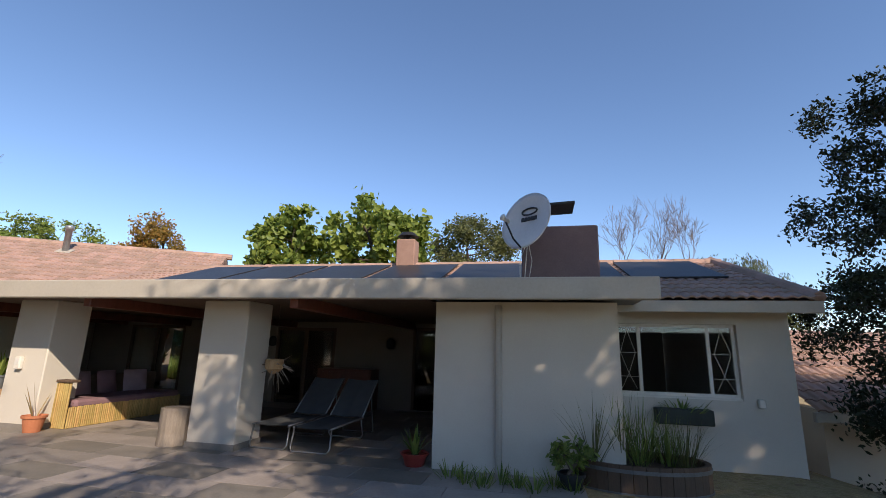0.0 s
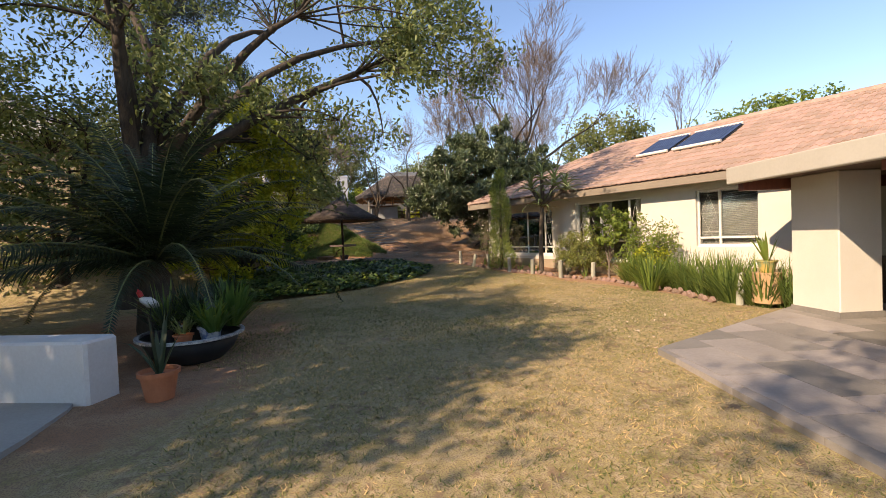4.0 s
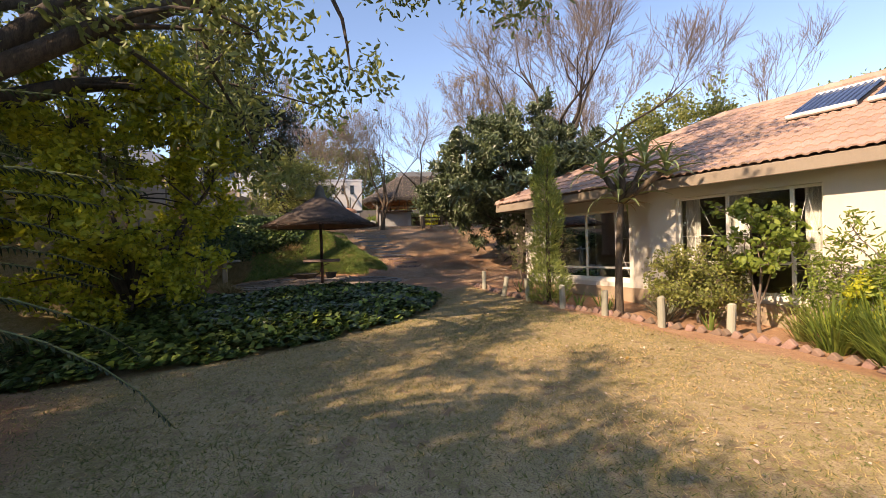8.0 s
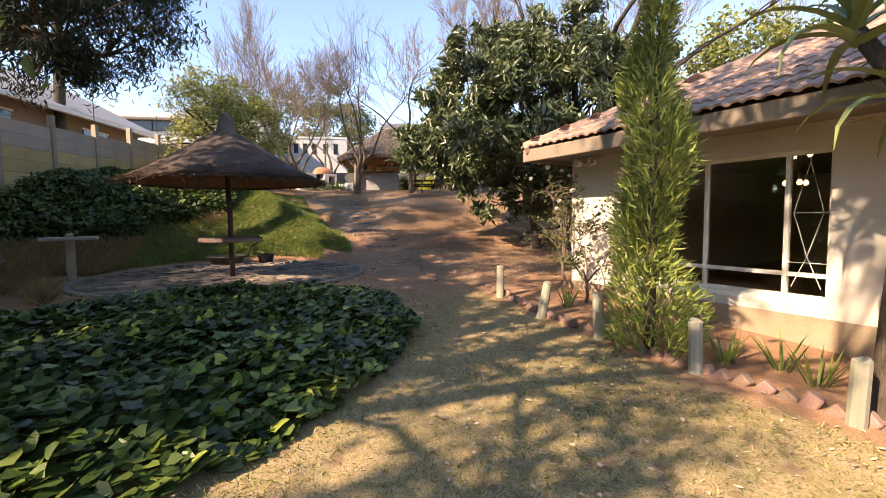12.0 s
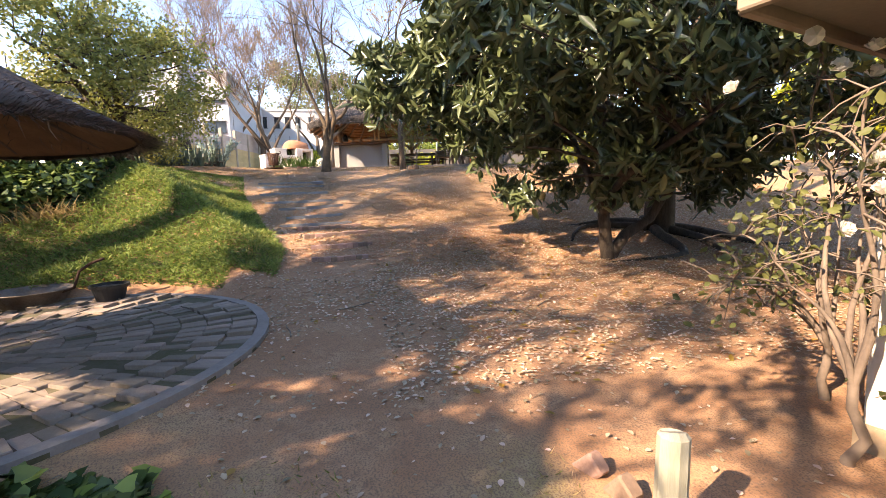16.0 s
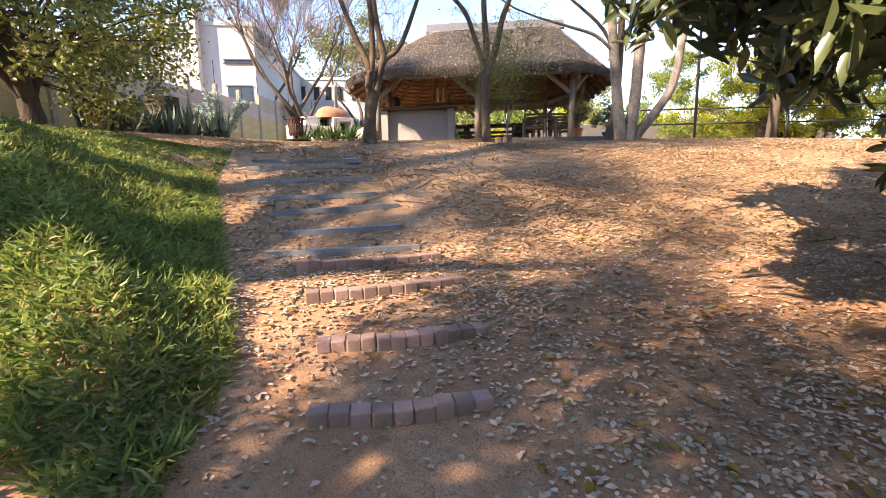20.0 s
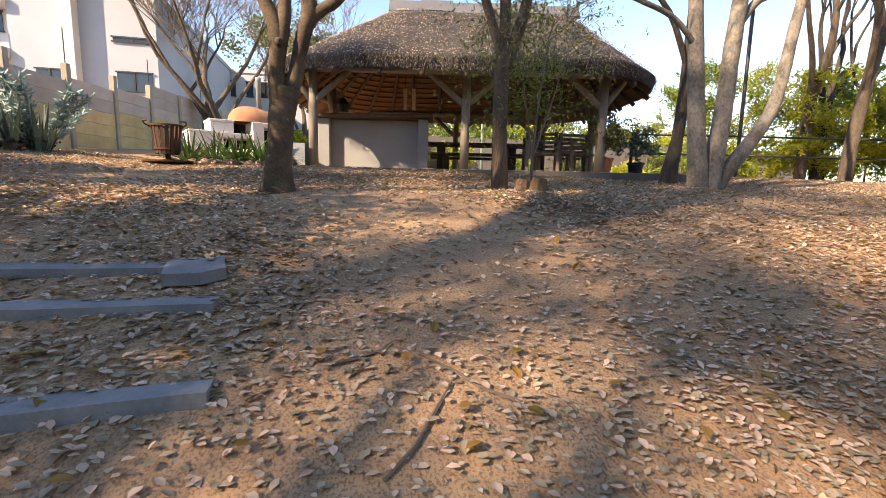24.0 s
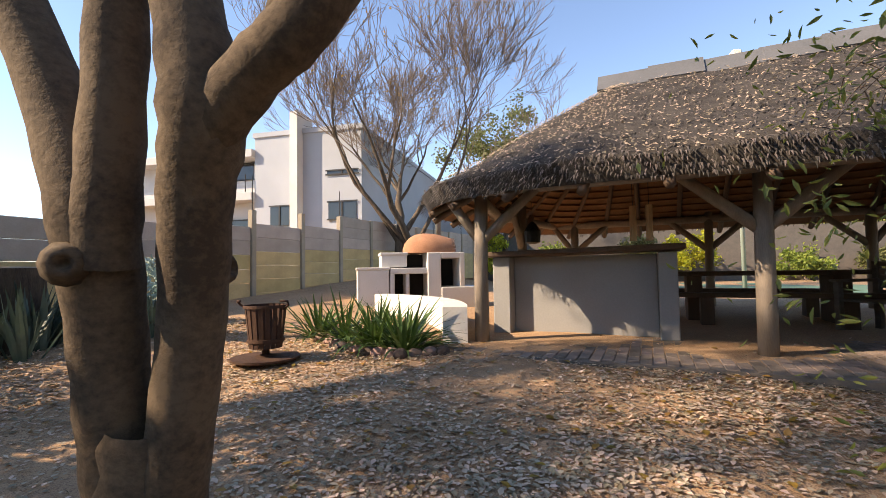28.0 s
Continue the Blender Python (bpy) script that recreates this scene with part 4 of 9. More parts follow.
    o.matrix_parent_inverse = ob.matrix_basis.inverted()


build_patio_wing()

# ---- thatched shelter ----
SB = Matrix(((-0.982, 0.19, 0, -38.9), (0.19, 0.982, 0, 5.2), (0, 0, 1, 2.97), (0, 0, 0, 1)))   # x into the shelter, y along its front


def thatch_shell(geo, rings, n_edge=1):
    """Stacked rings of equal length, closed round."""
    n = len(rings[0])
    for r in rings:
        geo.v.extend(tuple(p) for p in r)
    k = len(geo.v) - n * len(rings)
    for i in range(len(rings) - 1):
        for j in range(n):
            a, b = k + i * n + j, k + i * n + (j + 1) % n
            geo.f.append((a, b, b + n, a + n))


def rounded_rect(x0, x1, y0, y1, r, seg=8, per=10):
    pts = []
    cs = [(x1 - r, y0 + r, -90), (x1 - r, y1 - r, 0), (x0 + r, y1 - r, 90), (x0 + r, y0 + r, 180)]
    for cx, cy, a in cs:
        for i in range(seg + 1):
            t = radians(a + 90 * i / seg)
            pts.append((cx + r * math.cos(t), cy + r * math.sin(t)))
    out = []
    for p, q in zip(pts, pts[1:] + pts[:1]):
        m = max(1, int(math.hypot(q[0] - p[0], q[1] - p[1]) / 0.35))
        for i in range(m):
            out.append((p[0] + (q[0] - p[0]) * i / m, p[1] + (q[1] - p[1]) * i / m))
    return out


def build_shelter():
    sh = thing("thatched_shelter", -38.9, 5.2, 2.9, label="open shelter with weathered thatched roof on gum poles", category="shelter")

    def sp(name, geo, material, label="", smooth=False, kind=""):
        ob = part(name, geo, material, sh, label, smooth, kind)
        ob.matrix_parent_inverse = sh.matrix_basis.inverted()
        return ob
    # footprint in its own frame: front posts at x = 0
    x0, x1, y0, y1 = -0.75, 5.7, -1.15, 6.52
    rx, ry0, ry1 = 2.4, 1.5, 4.95
    base = rounded_rect(x0, x1, y0, y1, 2.0)
    rnd = random.Random(3)
    rings_o, rings_i = [], []
    N = 10
    for i in range(N + 1):
        f = i / N
        e = f ** 0.92
        ring, ring_in = [], []
        for x, y in base:
            tx, ty = rx, min(max(y, ry0), ry1)
            px, py = x + (tx - x) * e, y + (ty - y) * e
            z = 1.78 + (3.68 - 1.78) * f + 0.05 * math.sin(math.pi * f)
            wob = noise.noise(Vector((px * 1.3, py * 1.3, z))) * 0.05
            ring.append(SB @ Vector((px, py, z + wob)))
            ring_in.append(SB @ Vector((tx + (px - tx) * 0.97, ty + (py - ty) * 0.97, z - 0.22 + (0.03 if i == 0 else 0))))
        rings_o.append(ring)
        rings_i.append(ring_in)
    g = Geo()
    thatch_shell(g, rings_i[::-1][-1:] + rings_o)
    sp("roof", g, THATCH, "dark weathered thatch strewn with leaves", True)
    g = Geo()
    thatch_shell(g, rings_i)
    sp("thatch_underside", g, THATCH_IN, "brown laths and reed underside")
    # loose reed ends all over the slope and hanging at the eave
    c, a, b = [], [], []
    for i in range(N):
        for j in range(len(base)):
            p, q, r = rings_o[i][j], rings_o[i][(j + 1) % len(base)], rings_o[i + 1][j]
            if (SB.inverted() @ p).x > 3.2:
                continue
            for _ in range(34):
                u, v = rnd.random(), rnd.random()
                at = p + (q - p) * u + (r - p) * v
                down = (p - r).normalized()
                side = (q - p).normalized()
                w = (down + side * rnd.gauss(0, 0.3) + Vector((0, 0, rnd.uniform(0.0, 0.28)))).normalized()
                c.append(at)
                a.append(w * rnd.uniform(0.06, 0.16))
                b.append(side * rnd.uniform(0.005, 0.013))
    for j in range(len(base)):
        p, q, r = rings_o[0][j], rings_o[0][(j + 1) % len(base)], rings_o[1][j]
        for _ in range(90):
            at = p + (q - p) * rnd.random() + Vector((0, 0, rnd.uniform(-0.2, 0.03))) + (r - p) * rnd.uniform(-0.02, 0.05)
            w = ((p - r).normalized() + Vector((rnd.gauss(0, 0.15), rnd.gauss(0, 0.15), -0.35))).normalized()
            c.append(at)
            a.append(w * rnd.uniform(0.03, 0.08))
            b.append((q - p).normalized() * rnd.uniform(0.004, 0.01))
    ob = quads("reed_mass", c, a, b, THATCH_BLADE, sh, "blade2")
    ob.matrix_parent_inverse = sh.matrix_basis.inverted()
    c, a, b = [], [], []
    for _ in range(13000):
        i, j = int(rnd.random() ** 1.3 * N), rnd.randrange(len(base))
        p, q, r = rings_o[i][j], rings_o[i][(j + 1) % len(base)], rings_o[min(i + 1, N)][j]
        nrm = (q - p).cross(r - p).normalized()
        nrm = nrm if nrm.z > 0 else -nrm
        at = p + (q - p) * rnd.random() + (r - p) * rnd.random() + nrm * 0.035
        w = Vector((rnd.gauss(0, 1), rnd.gauss(0, 1), rnd.gauss(0, 1)))
        w = (w - nrm * w.dot(nrm) * 0.8).normalized()
        c.append(at)
        a.append(w * rnd.uniform(0.013, 0.024))
        b.append(w.cross(nrm).normalized() * rnd.uniform(0.007, 0.013))
    ob = quads("leaf_scatter", c, a, b, leafmat("weathered_roof_leaf", (0.42, 0.34, 0.25), (0.22, 0.17, 0.12), rough=0.8, thin=0.1, island=0.5), sh, "leaf")
    ob.matrix_parent_inverse = sh.matrix_basis.inverted()
    # ridge capping
    for i in range(6):
        ya, yb = ry0 - 0.35 + i * (ry1 - ry0 + 0.7) / 6, ry0 - 0.35 + (i + 1) * (ry1 - ry0 + 0.7) / 6
        dz = 0.03 * math.sin(i * 2.1)
        prof = [(-0.42, -0.2), (-0.2, 0.08), (0, 0.16), (0.2, 0.08), (0.42, -0.2), (0.38, -0.24), (0, 0.1), (-0.38, -0.24)]
        k = len(prof)
        g = Geo()
        g.add([tuple(SB @ Vector((rx + x, y, 3.64 + z + dz * t))) for y, t in ((ya, 1.0), (yb + 0.01, 0.6)) for x, z in prof], [tuple(range(k)), tuple(range(2 * k - 1, k - 1, -1))] + [(j, (j + 1) % k, k + (j + 1) % k, k + j) for j in range(k)])
        sp("ridge_cap", g, MORTARCAP, "grey cement ridge capping")
    # poles, braces, ring beam
    posts = [(0, 0), (0.05, 2.72), (0, 5.2), (2.6, -0.2), (5.1, 0.3), (5.1, 2.8), (5.1, 5.2), (2.6, 5.9)]
    for i, (x, y) in enumerate(posts):
        foot = SB @ Vector((x, y, -0.06))
        lean = 0.02
        pole = sp("pole", Geo().tube([foot, foot + Vector((lean, 0, 0.9)), foot + Vector((0, lean, 1.95))], [0.085, 0.08, 0.074], 12), WOOD_POLE, "weathered grey gum pole", True)
        for dy in (-1, 1):
            reach = 0.48 if (dy < 0 and y < 0.5) or (dy > 0 and y > 5) else 0.75
            for dx in ((0, dy * reach),) if x < 1 or x > 4 else ((dy * reach, 0),):
                p1, p2 = foot + Vector((0, 0, 1.2)), foot + Vector((0, 0, 1.85)) + (SB.to_3x3() @ Vector((dx[0], dx[1], 0)))
                part("brace", Geo().tube([p1, p2], [0.06, 0.055], 8), WOOD_POLE, pole, smooth=True)
    loop = [(0, -0.1), (0, 5.3), (2.6, 5.95), (5.1, 5.3), (5.1, -0.1), (2.6, -0.6)]
    for p, q in zip(loop, loop[1:] + loop[:1]):
        d = Vector((q[0] - p[0], q[1] - p[1], 0)).normalized() * 0.2
        a3, b3 = Vector((p[0], p[1], 1.74)) - d, Vector((q[0], q[1], 1.74)) + d
        sp("wall_plate", Geo().tube([SB @ a3, SB @ b3], 0.075, 8), WOOD_POLE, smooth=True)
    for j in range(0, len(base), 2):
        tx, ty = rx, min(max(base[j][1], ry0), ry1)
        f0, f1 = rings_i[0][j], rings_i[N - 1][j]
        sp("rafter", Geo().tube([f0 - Vector((0, 0, 0.07)), f1 - Vector((0, 0, 0.09))], [0.05, 0.04], 6), WOOD_DARK, smooth=True)
    for i in range(1, N, 1):
        for fr in (0.25, 0.75):
            ring = [rings_i[i][j].lerp(rings_i[i + 1][j], fr) - Vector((0, 0, 0.03)) for j in range(len(base))] if i < N else []
            if ring:
                sp("lath", Geo().tube(ring + ring[:1], 0.022, 5), mat("lath_wood", (0.30, 0.155, 0.07), (0.21, 0.105, 0.05), rough=0.8, scale=4, fine=40), smooth=True)
    # paved floor with brick edge
    fl = thing("shelter_floor", -38.9, 5.2, 2.97, label="brown brick paved floor strewn with leaves", category="floor", kind="structure")
    slab = [(-0.62, -0.75), (-0.75, 1.0), (-0.72, 2.4), (-0.85, 4.2), (-0.7, 6.4), (0.8, 7.6), (6.5, 7.6), (6.5, -0.8)]
    g = Geo().prism(slab, -0.35, -0.012, SB)
    o = part("bedding", g, GROUT, fl)
    o.matrix_parent_inverse = fl.matrix_basis.inverted()
    rest = Geo()
    count = 0
    shared = Geo().box(-0.098, 0.098, -0.048, 0.048, -0.06, 0.0, None, 0.006).mesh("brick", mat("shelter_floor_brick", (0.25, 0.20, 0.165), (0.18, 0.145, 0.12), rough=0.9, scale=6, fine=70, bump=0.45, vary=0.28, dist=0.005))
    for i in range(0, 33):
        for j in range(0, 78):
            x, y = -0.7 + i * 0.205 + (0.1 if j % 2 else 0), -0.7 + j * 0.105
            if not all(inside((x + a * 0.1, y + b * 0.05), slab) for a in (-1, 1) for b in (-1, 1)):
                continue
            m = SB @ pose(x, y, rnd.uniform(-0.004, 0.003), rnd.uniform(-0.8, 0.8), rnd.uniform(-0.8, 0.8), 0)
            if x < 0.65 and count < 300:
                ob = part("brick", shared, None, fl)
                ob.matrix_basis = fl.matrix_basis.inverted() @ m
                count += 1
            else:
                rest.box(-0.098, 0.098, -0.048, 0.048, -0.06, 0.0, m)
    o = part("brick_field", rest, mat("paver_brick_joined", (0.25, 0.20, 0.165), (0.18, 0.145, 0.12), rough=0.9, scale=6, fine=70, bump=0.45, island=0.28, dist=0.005), fl, kind="stuff")
    o.matrix_parent_inverse = fl.matrix_basis.inverted()
    # bar
    bar = thing("bar_counter", *(SB @ Vector((1.0, 0.95, 0))), label="grey plastered bar with a thick timber top", category="bar")

    def bp(name, geo, material, label="", smooth=False):
        ob = part(name, geo, material, bar, label, smooth)
        ob.matrix_parent_inverse = bar.matrix_basis.inverted()
        return ob
    bp("front_wall", Geo().box(0.92, 1.08, 0.13, 1.85, 0, 0.98, SB, 0.01), GREYPLASTER)
    bp("side_wall", Geo().box(0.72, 1.3, -0.1, 0.13, 0, 0.98, SB, 0.012), GREYPLASTER)
    bp("pier", Geo().box(0.70, 1.3, 1.85, 2.05, 0, 0.99, SB, 0.012), GREYPLASTER)
    bp("top", Geo().box(0.6, 1.45, -0.2, 2.15, 0.985, 1.05, SB @ Matrix.Rotation(radians(0.8), 4, "X"), 0.015), WOOD_DARK, "thick dark timber plank top")
    return sh


build_shelter()


# ---- thatched umbrella with its table ----
def build_umbrella():
    x, y = -24.6, 2.48
    um = thing("thatched_umbrella", x, y, 0.57, label="conical thatched garden umbrella on a steel pole", category="umbrella")
    part("pole", Geo().tube([(0, 0, 0), (0.0, 0, 1.2), (0.02, -0.03, 2.7)], 0.045, 12), mat("brown_steel", (0.08, 0.045, 0.035), (0.05, 0.03, 0.025), rough=0.6, scale=6, fine=50), um, smooth=True)
    part("table_top", Geo().lathe([(0.045, 0.66), (0.52, 0.66), (0.55, 0.68), (0.55, 0.73), (0.52, 0.745), (0.045, 0.745)], 28, close=False), mat("mauve_table_wood", (0.22, 0.15, 0.13), (0.15, 0.105, 0.095), rough=0.7, scale=4, fine=50), um, "mauve brown round table top")
    rnd = random.Random(12)
    R, z0, z1 = 1.68, 1.75, 2.66
    n = 56
    prof = [(R * 0.97, z0 - 0.02), (R, z0 + 0.03), (R * 0.8, z0 + 0.2), (R * 0.6, z0 + 0.39), (R * 0.4, z0 + 0.6), (R * 0.2, z0 + 0.82), (0.1, z1)]
    g = Geo()
    for r, z in prof:
        for k in range(n):
            t = 2 * math.pi * k / n
            w = 1 + 0.03 * noise.noise(Vector((math.cos(t) * 2, math.sin(t) * 2, z * 2)))
            g.v.append((r * w * math.cos(t), r * w * math.sin(t), z + 0.04 * noise.noise(Vector((math.cos(t) * 3, math.sin(t) * 3, 5 + z)))))
    for i in range(len(prof) - 1):
        for k in range(n):
            g.f.append((i * n + k, i * n + (k + 1) % n, (i + 1) * n + (k + 1) % n, (i + 1) * n + k))
    part("thatch", g, THATCH_OLD, um, "weathered brown thatch cone", True)
    part("underside", Geo().lathe([(R * 0.95, z0), (0.05, z1 - 0.14)], n, close=False), THATCH_IN, um)
    c, a, b = [], [], []
    for k in range(34000):
        t, f = rnd.uniform(0, 2 * math.pi), math.sqrt(rnd.random())
        if k % 7 == 0:
            f = rnd.uniform(0.95, 1.03)
        r = R * f
        z = z0 + (z1 - z0) * (1 - f) - 0.05 * math.sin(math.pi * f)
        w = Vector((math.cos(t + rnd.gauss(0, 0.5)), math.sin(t + rnd.gauss(0, 0.5)), -0.52 + rnd.uniform(0, 0.25))).normalized()
        c.append((r * math.cos(t), r * math.sin(t), z + 0.02))
        a.append(w * rnd.uniform(0.07, 0.2))
        s = Vector((-math.sin(t), math.cos(t), 0))
        b.append(s * rnd.uniform(0.003, 0.008))
    quads("reed_mass", c, a, b, THATCH_OLD_BLADE, um, "blade2")
    part("cap", Geo().lathe([(0.36, 2.40), (0.34, 2.47), (0.24, 2.57), (0.16, 2.71), (0.12, 2.87), (0.08, 2.98), (0.02, 3.03)], 20), UMB_CAP, um, "grey cement cap", True)
    for k in range(10):
        t = 2 * math.pi * k / 10
        part("rib", Geo().tube([(0.06 * math.cos(t), 0.06 * math.sin(t), z1 - 0.2), (R * 0.98 * math.cos(t), R * 0.98 * math.sin(t), z0 + 0.0)], 0.022, 6), WOOD_DARK, um, smooth=True)
    return um


build_umbrella()


# ---- boundary wall of concrete panels ----
def build_fence():
    a, b = Vector((-30, -2.2, 0)), Vector((-40.2, -0.4, 0))
    d = (b - a).normalized()
    fe = thing("boundary_wall", a.x, a.y, 2.4, label="yellowed precast concrete panel wall", category="wall", kind="structure")
    nrm = Vector((-d.y, d.x, 0))
    ang = math.degrees(math.atan2(d.y, d.x))
    post = Geo().box(-0.06, 0.06, -0.07, 0.07, -0.6, 1.75, None, 0.012).mesh("post", CONCRETE_POST)
    slab = Geo().box(0.06, 1.44, -0.025, 0.025, 0, 0.288, None, 0.01).mesh("panel", CONCRETE)
    top = Geo().box(0.06, 1.44, -0.025, 0.025, 0, 0.288, None, 0.01).mesh("panel", mat("pinkish_concrete_panel", (0.46, 0.385, 0.32), (0.36, 0.30, 0.25), rough=0.9, scale=2.2, fine=45, bump=0.35, vary=0.12, dist=0.006))
    for i in range(-6, 18):
        s = i * 1.5 + 0.13
        p = a + d * s
        base = float(np.interp(s, [-9, -3, 0, 1.6, 13.4, 15, 30], [2.3, 2.45, 2.55, 2.75, 3.45, 3.55, 3.8]))
        o = part("post", post, None, fe)
        o.matrix_basis = fe.matrix_basis.inverted() @ pose(p.x, p.y, base, 0, 0, ang)
        for k in range(-1, 5 + (1 if i > 9 else 0)):
            o = part("panel", top if k >= 3 else slab, None, fe)
            o.matrix_basis = fe.matrix_basis.inverted() @ pose(p.x, p.y, base + 0.02 + k * 0.292, 0, 0, ang)


build_fence()


# ---- steps ----
def build_steps():
    rnd = random.Random(21)
    rows = [(-27.97, 5.13, -28.02, 6.0, 0.86), (-28.55, 5.08, -28.66, 6.1, 0.97), (-29.1, 4.92, -29.4, 6.06, 1.12), (-29.72, 4.74, -29.95, 5.95, 1.2)]
    for x0, y0, x1, y1, z in rows:
        n = 9 if z < 0.9 else 12
        ang = math.degrees(math.atan2(y1 - y0, x1 - x0))
        L = math.hypot(x1 - x0, y1 - y0)
        st = thing("brick_step", (x0 + x1) / 2, (y0 + y1) / 2, hz((x0 + x1) / 2, (y0 + y1) / 2), ang, "garden step edged with a row of old bricks", "step", "garden steps")
        w = L / n
        me = Geo().box(-w * 0.495, w * 0.495, -0.055, 0.055, -0.1, 0.055, None, 0.008).mesh("brick", BRICK)
        for i in range(n):
            o = part("brick", me, None, st)
            o.matrix_basis = pose(-L / 2 + (i + 0.5) * w, -0.05 * math.sin(math.pi * (i + 0.5) / n) + rnd.gauss(0, 0.005), rnd.gauss(0.0, 0.004), rnd.gauss(0, 1.5), rnd.gauss(0, 1), rnd.gauss(0, 1.5) + 6 * (i / n - 0.5))
    rows = [(-32.83, 3.56, -32.77, 5.08), (-32.45, 3.6, -32.41, 5.15), (-31.8, 3.77, -31.86, 5.26), (-31.3, 3.94, -31.4, 5.36), (-30.95, 4.26, -31.08, 5.6), (-30.52, 4.47, -30.58, 5.6), (-30.14, 4.38, -30.16, 5.78)]
    for k, (x0, y0, x1, y1) in enumerate(rows):
        ang = math.degrees(math.atan2(y1 - y0, x1 - x0))
        L = math.hypot(x1 - x0, y1 - y0)
        zc = max((hz(x0, y0) + hz(x1, y1)) / 2, hz((x0 + x1) / 2, (y0 + y1) / 2))
        g = Geo()
        n = 14
        up, lo = [], []
        for i in range(n + 1):
            u = -L / 2 + L * i / n
            up.append((u, 0.045 + 0.035 * (1 - abs(i / n - 0.5) * 1.1) + rnd.gauss(0, 0.006)))
            lo.append((u, -0.05 - 0.03 * math.sin(math.pi * i / n) + rnd.gauss(0, 0.004)))
        g.prism(lo + up[::-1], -0.06, 0.03)
        st = part("slate_step", g, SLEEPER)
        st.matrix_basis = pose((x0 + x1) / 2, (y0 + y1) / 2, zc - 0.005, rnd.gauss(0, 1), -math.degrees(math.atan2(hz(x1, y1) - hz(x0, y0), L)), ang)
        tagged(st, "long grey slate slab set as a garden step", "step", "garden steps")


build_steps()


# ---- garden posts and bed edging ----
POSTS = [(-22.1, 6.88), (-20.9, 7.0), (-19.9, 7.24), (-18.9, 7.57), (-17.8, 7.86), (-16.7, 8.2), (-15.85, 8.7), (-13.9, 9.0), (-12.4, 8.85), (-11.2, 8.5)]


def build_posts():
    rnd = random.Random(8)
    for i, (x, y) in enumerate(POSTS):
        h = 0.5 + rnd.uniform(-0.04, 0.06)
        g = Geo().tube([(0, 0, -0.2), (0.005, 0, h * 0.5), (0, 0.004, h - 0.01), (0, 0, h)], [0.062, 0.06, 0.058, 0.045], 10)
        o = part("garden_post", g, WOOD_POST, smooth=False)
        o.matrix_basis = pose(x, y, hz(x, y), rnd.gauss(0, 3), rnd.gauss(0, 3), rnd.uniform(0, 360))
        tagged(o, "short weathered wooden post beside the flower bed", "post", "posts along the bed")


build_posts()

# ---- trees ----
def put_parts(t, trunks, limbs, twigs, bark, twigbark):
    part("trunk", trunks, bark, t, smooth=True)
    for g in limbs:
        part("limb", g, bark, t, smooth=True)
    if twigs.v:
        part("twig_mass", twigs, twigbark or bark, t, smooth=True, kind="stuff")


def curve(a, b, rnd, sag=0.12, n=6, lift=0.15):
    """A bent way from a to b."""
    a, b = Vector(a), Vector(b)
    L = (b - a).length
    k1 = a.lerp(b, 0.35) + Vector((rnd.gauss(0, sag), rnd.gauss(0, sag), rnd.gauss(0, sag * 0.5) + lift)) * L
    k2 = a.lerp(b, 0.7) + Vector((rnd.gauss(0, sag), rnd.gauss(0, sag), rnd.gauss(0, sag * 0.5) + lift * 0.6)) * L
    out = []
    for i in range(n + 1):
        t = i / n
        out.append(a * (1 - t) ** 3 + k1 * 3 * t * (1 - t) ** 2 + k2 * 3 * t * t * (1 - t) + b * t ** 3)
    return out


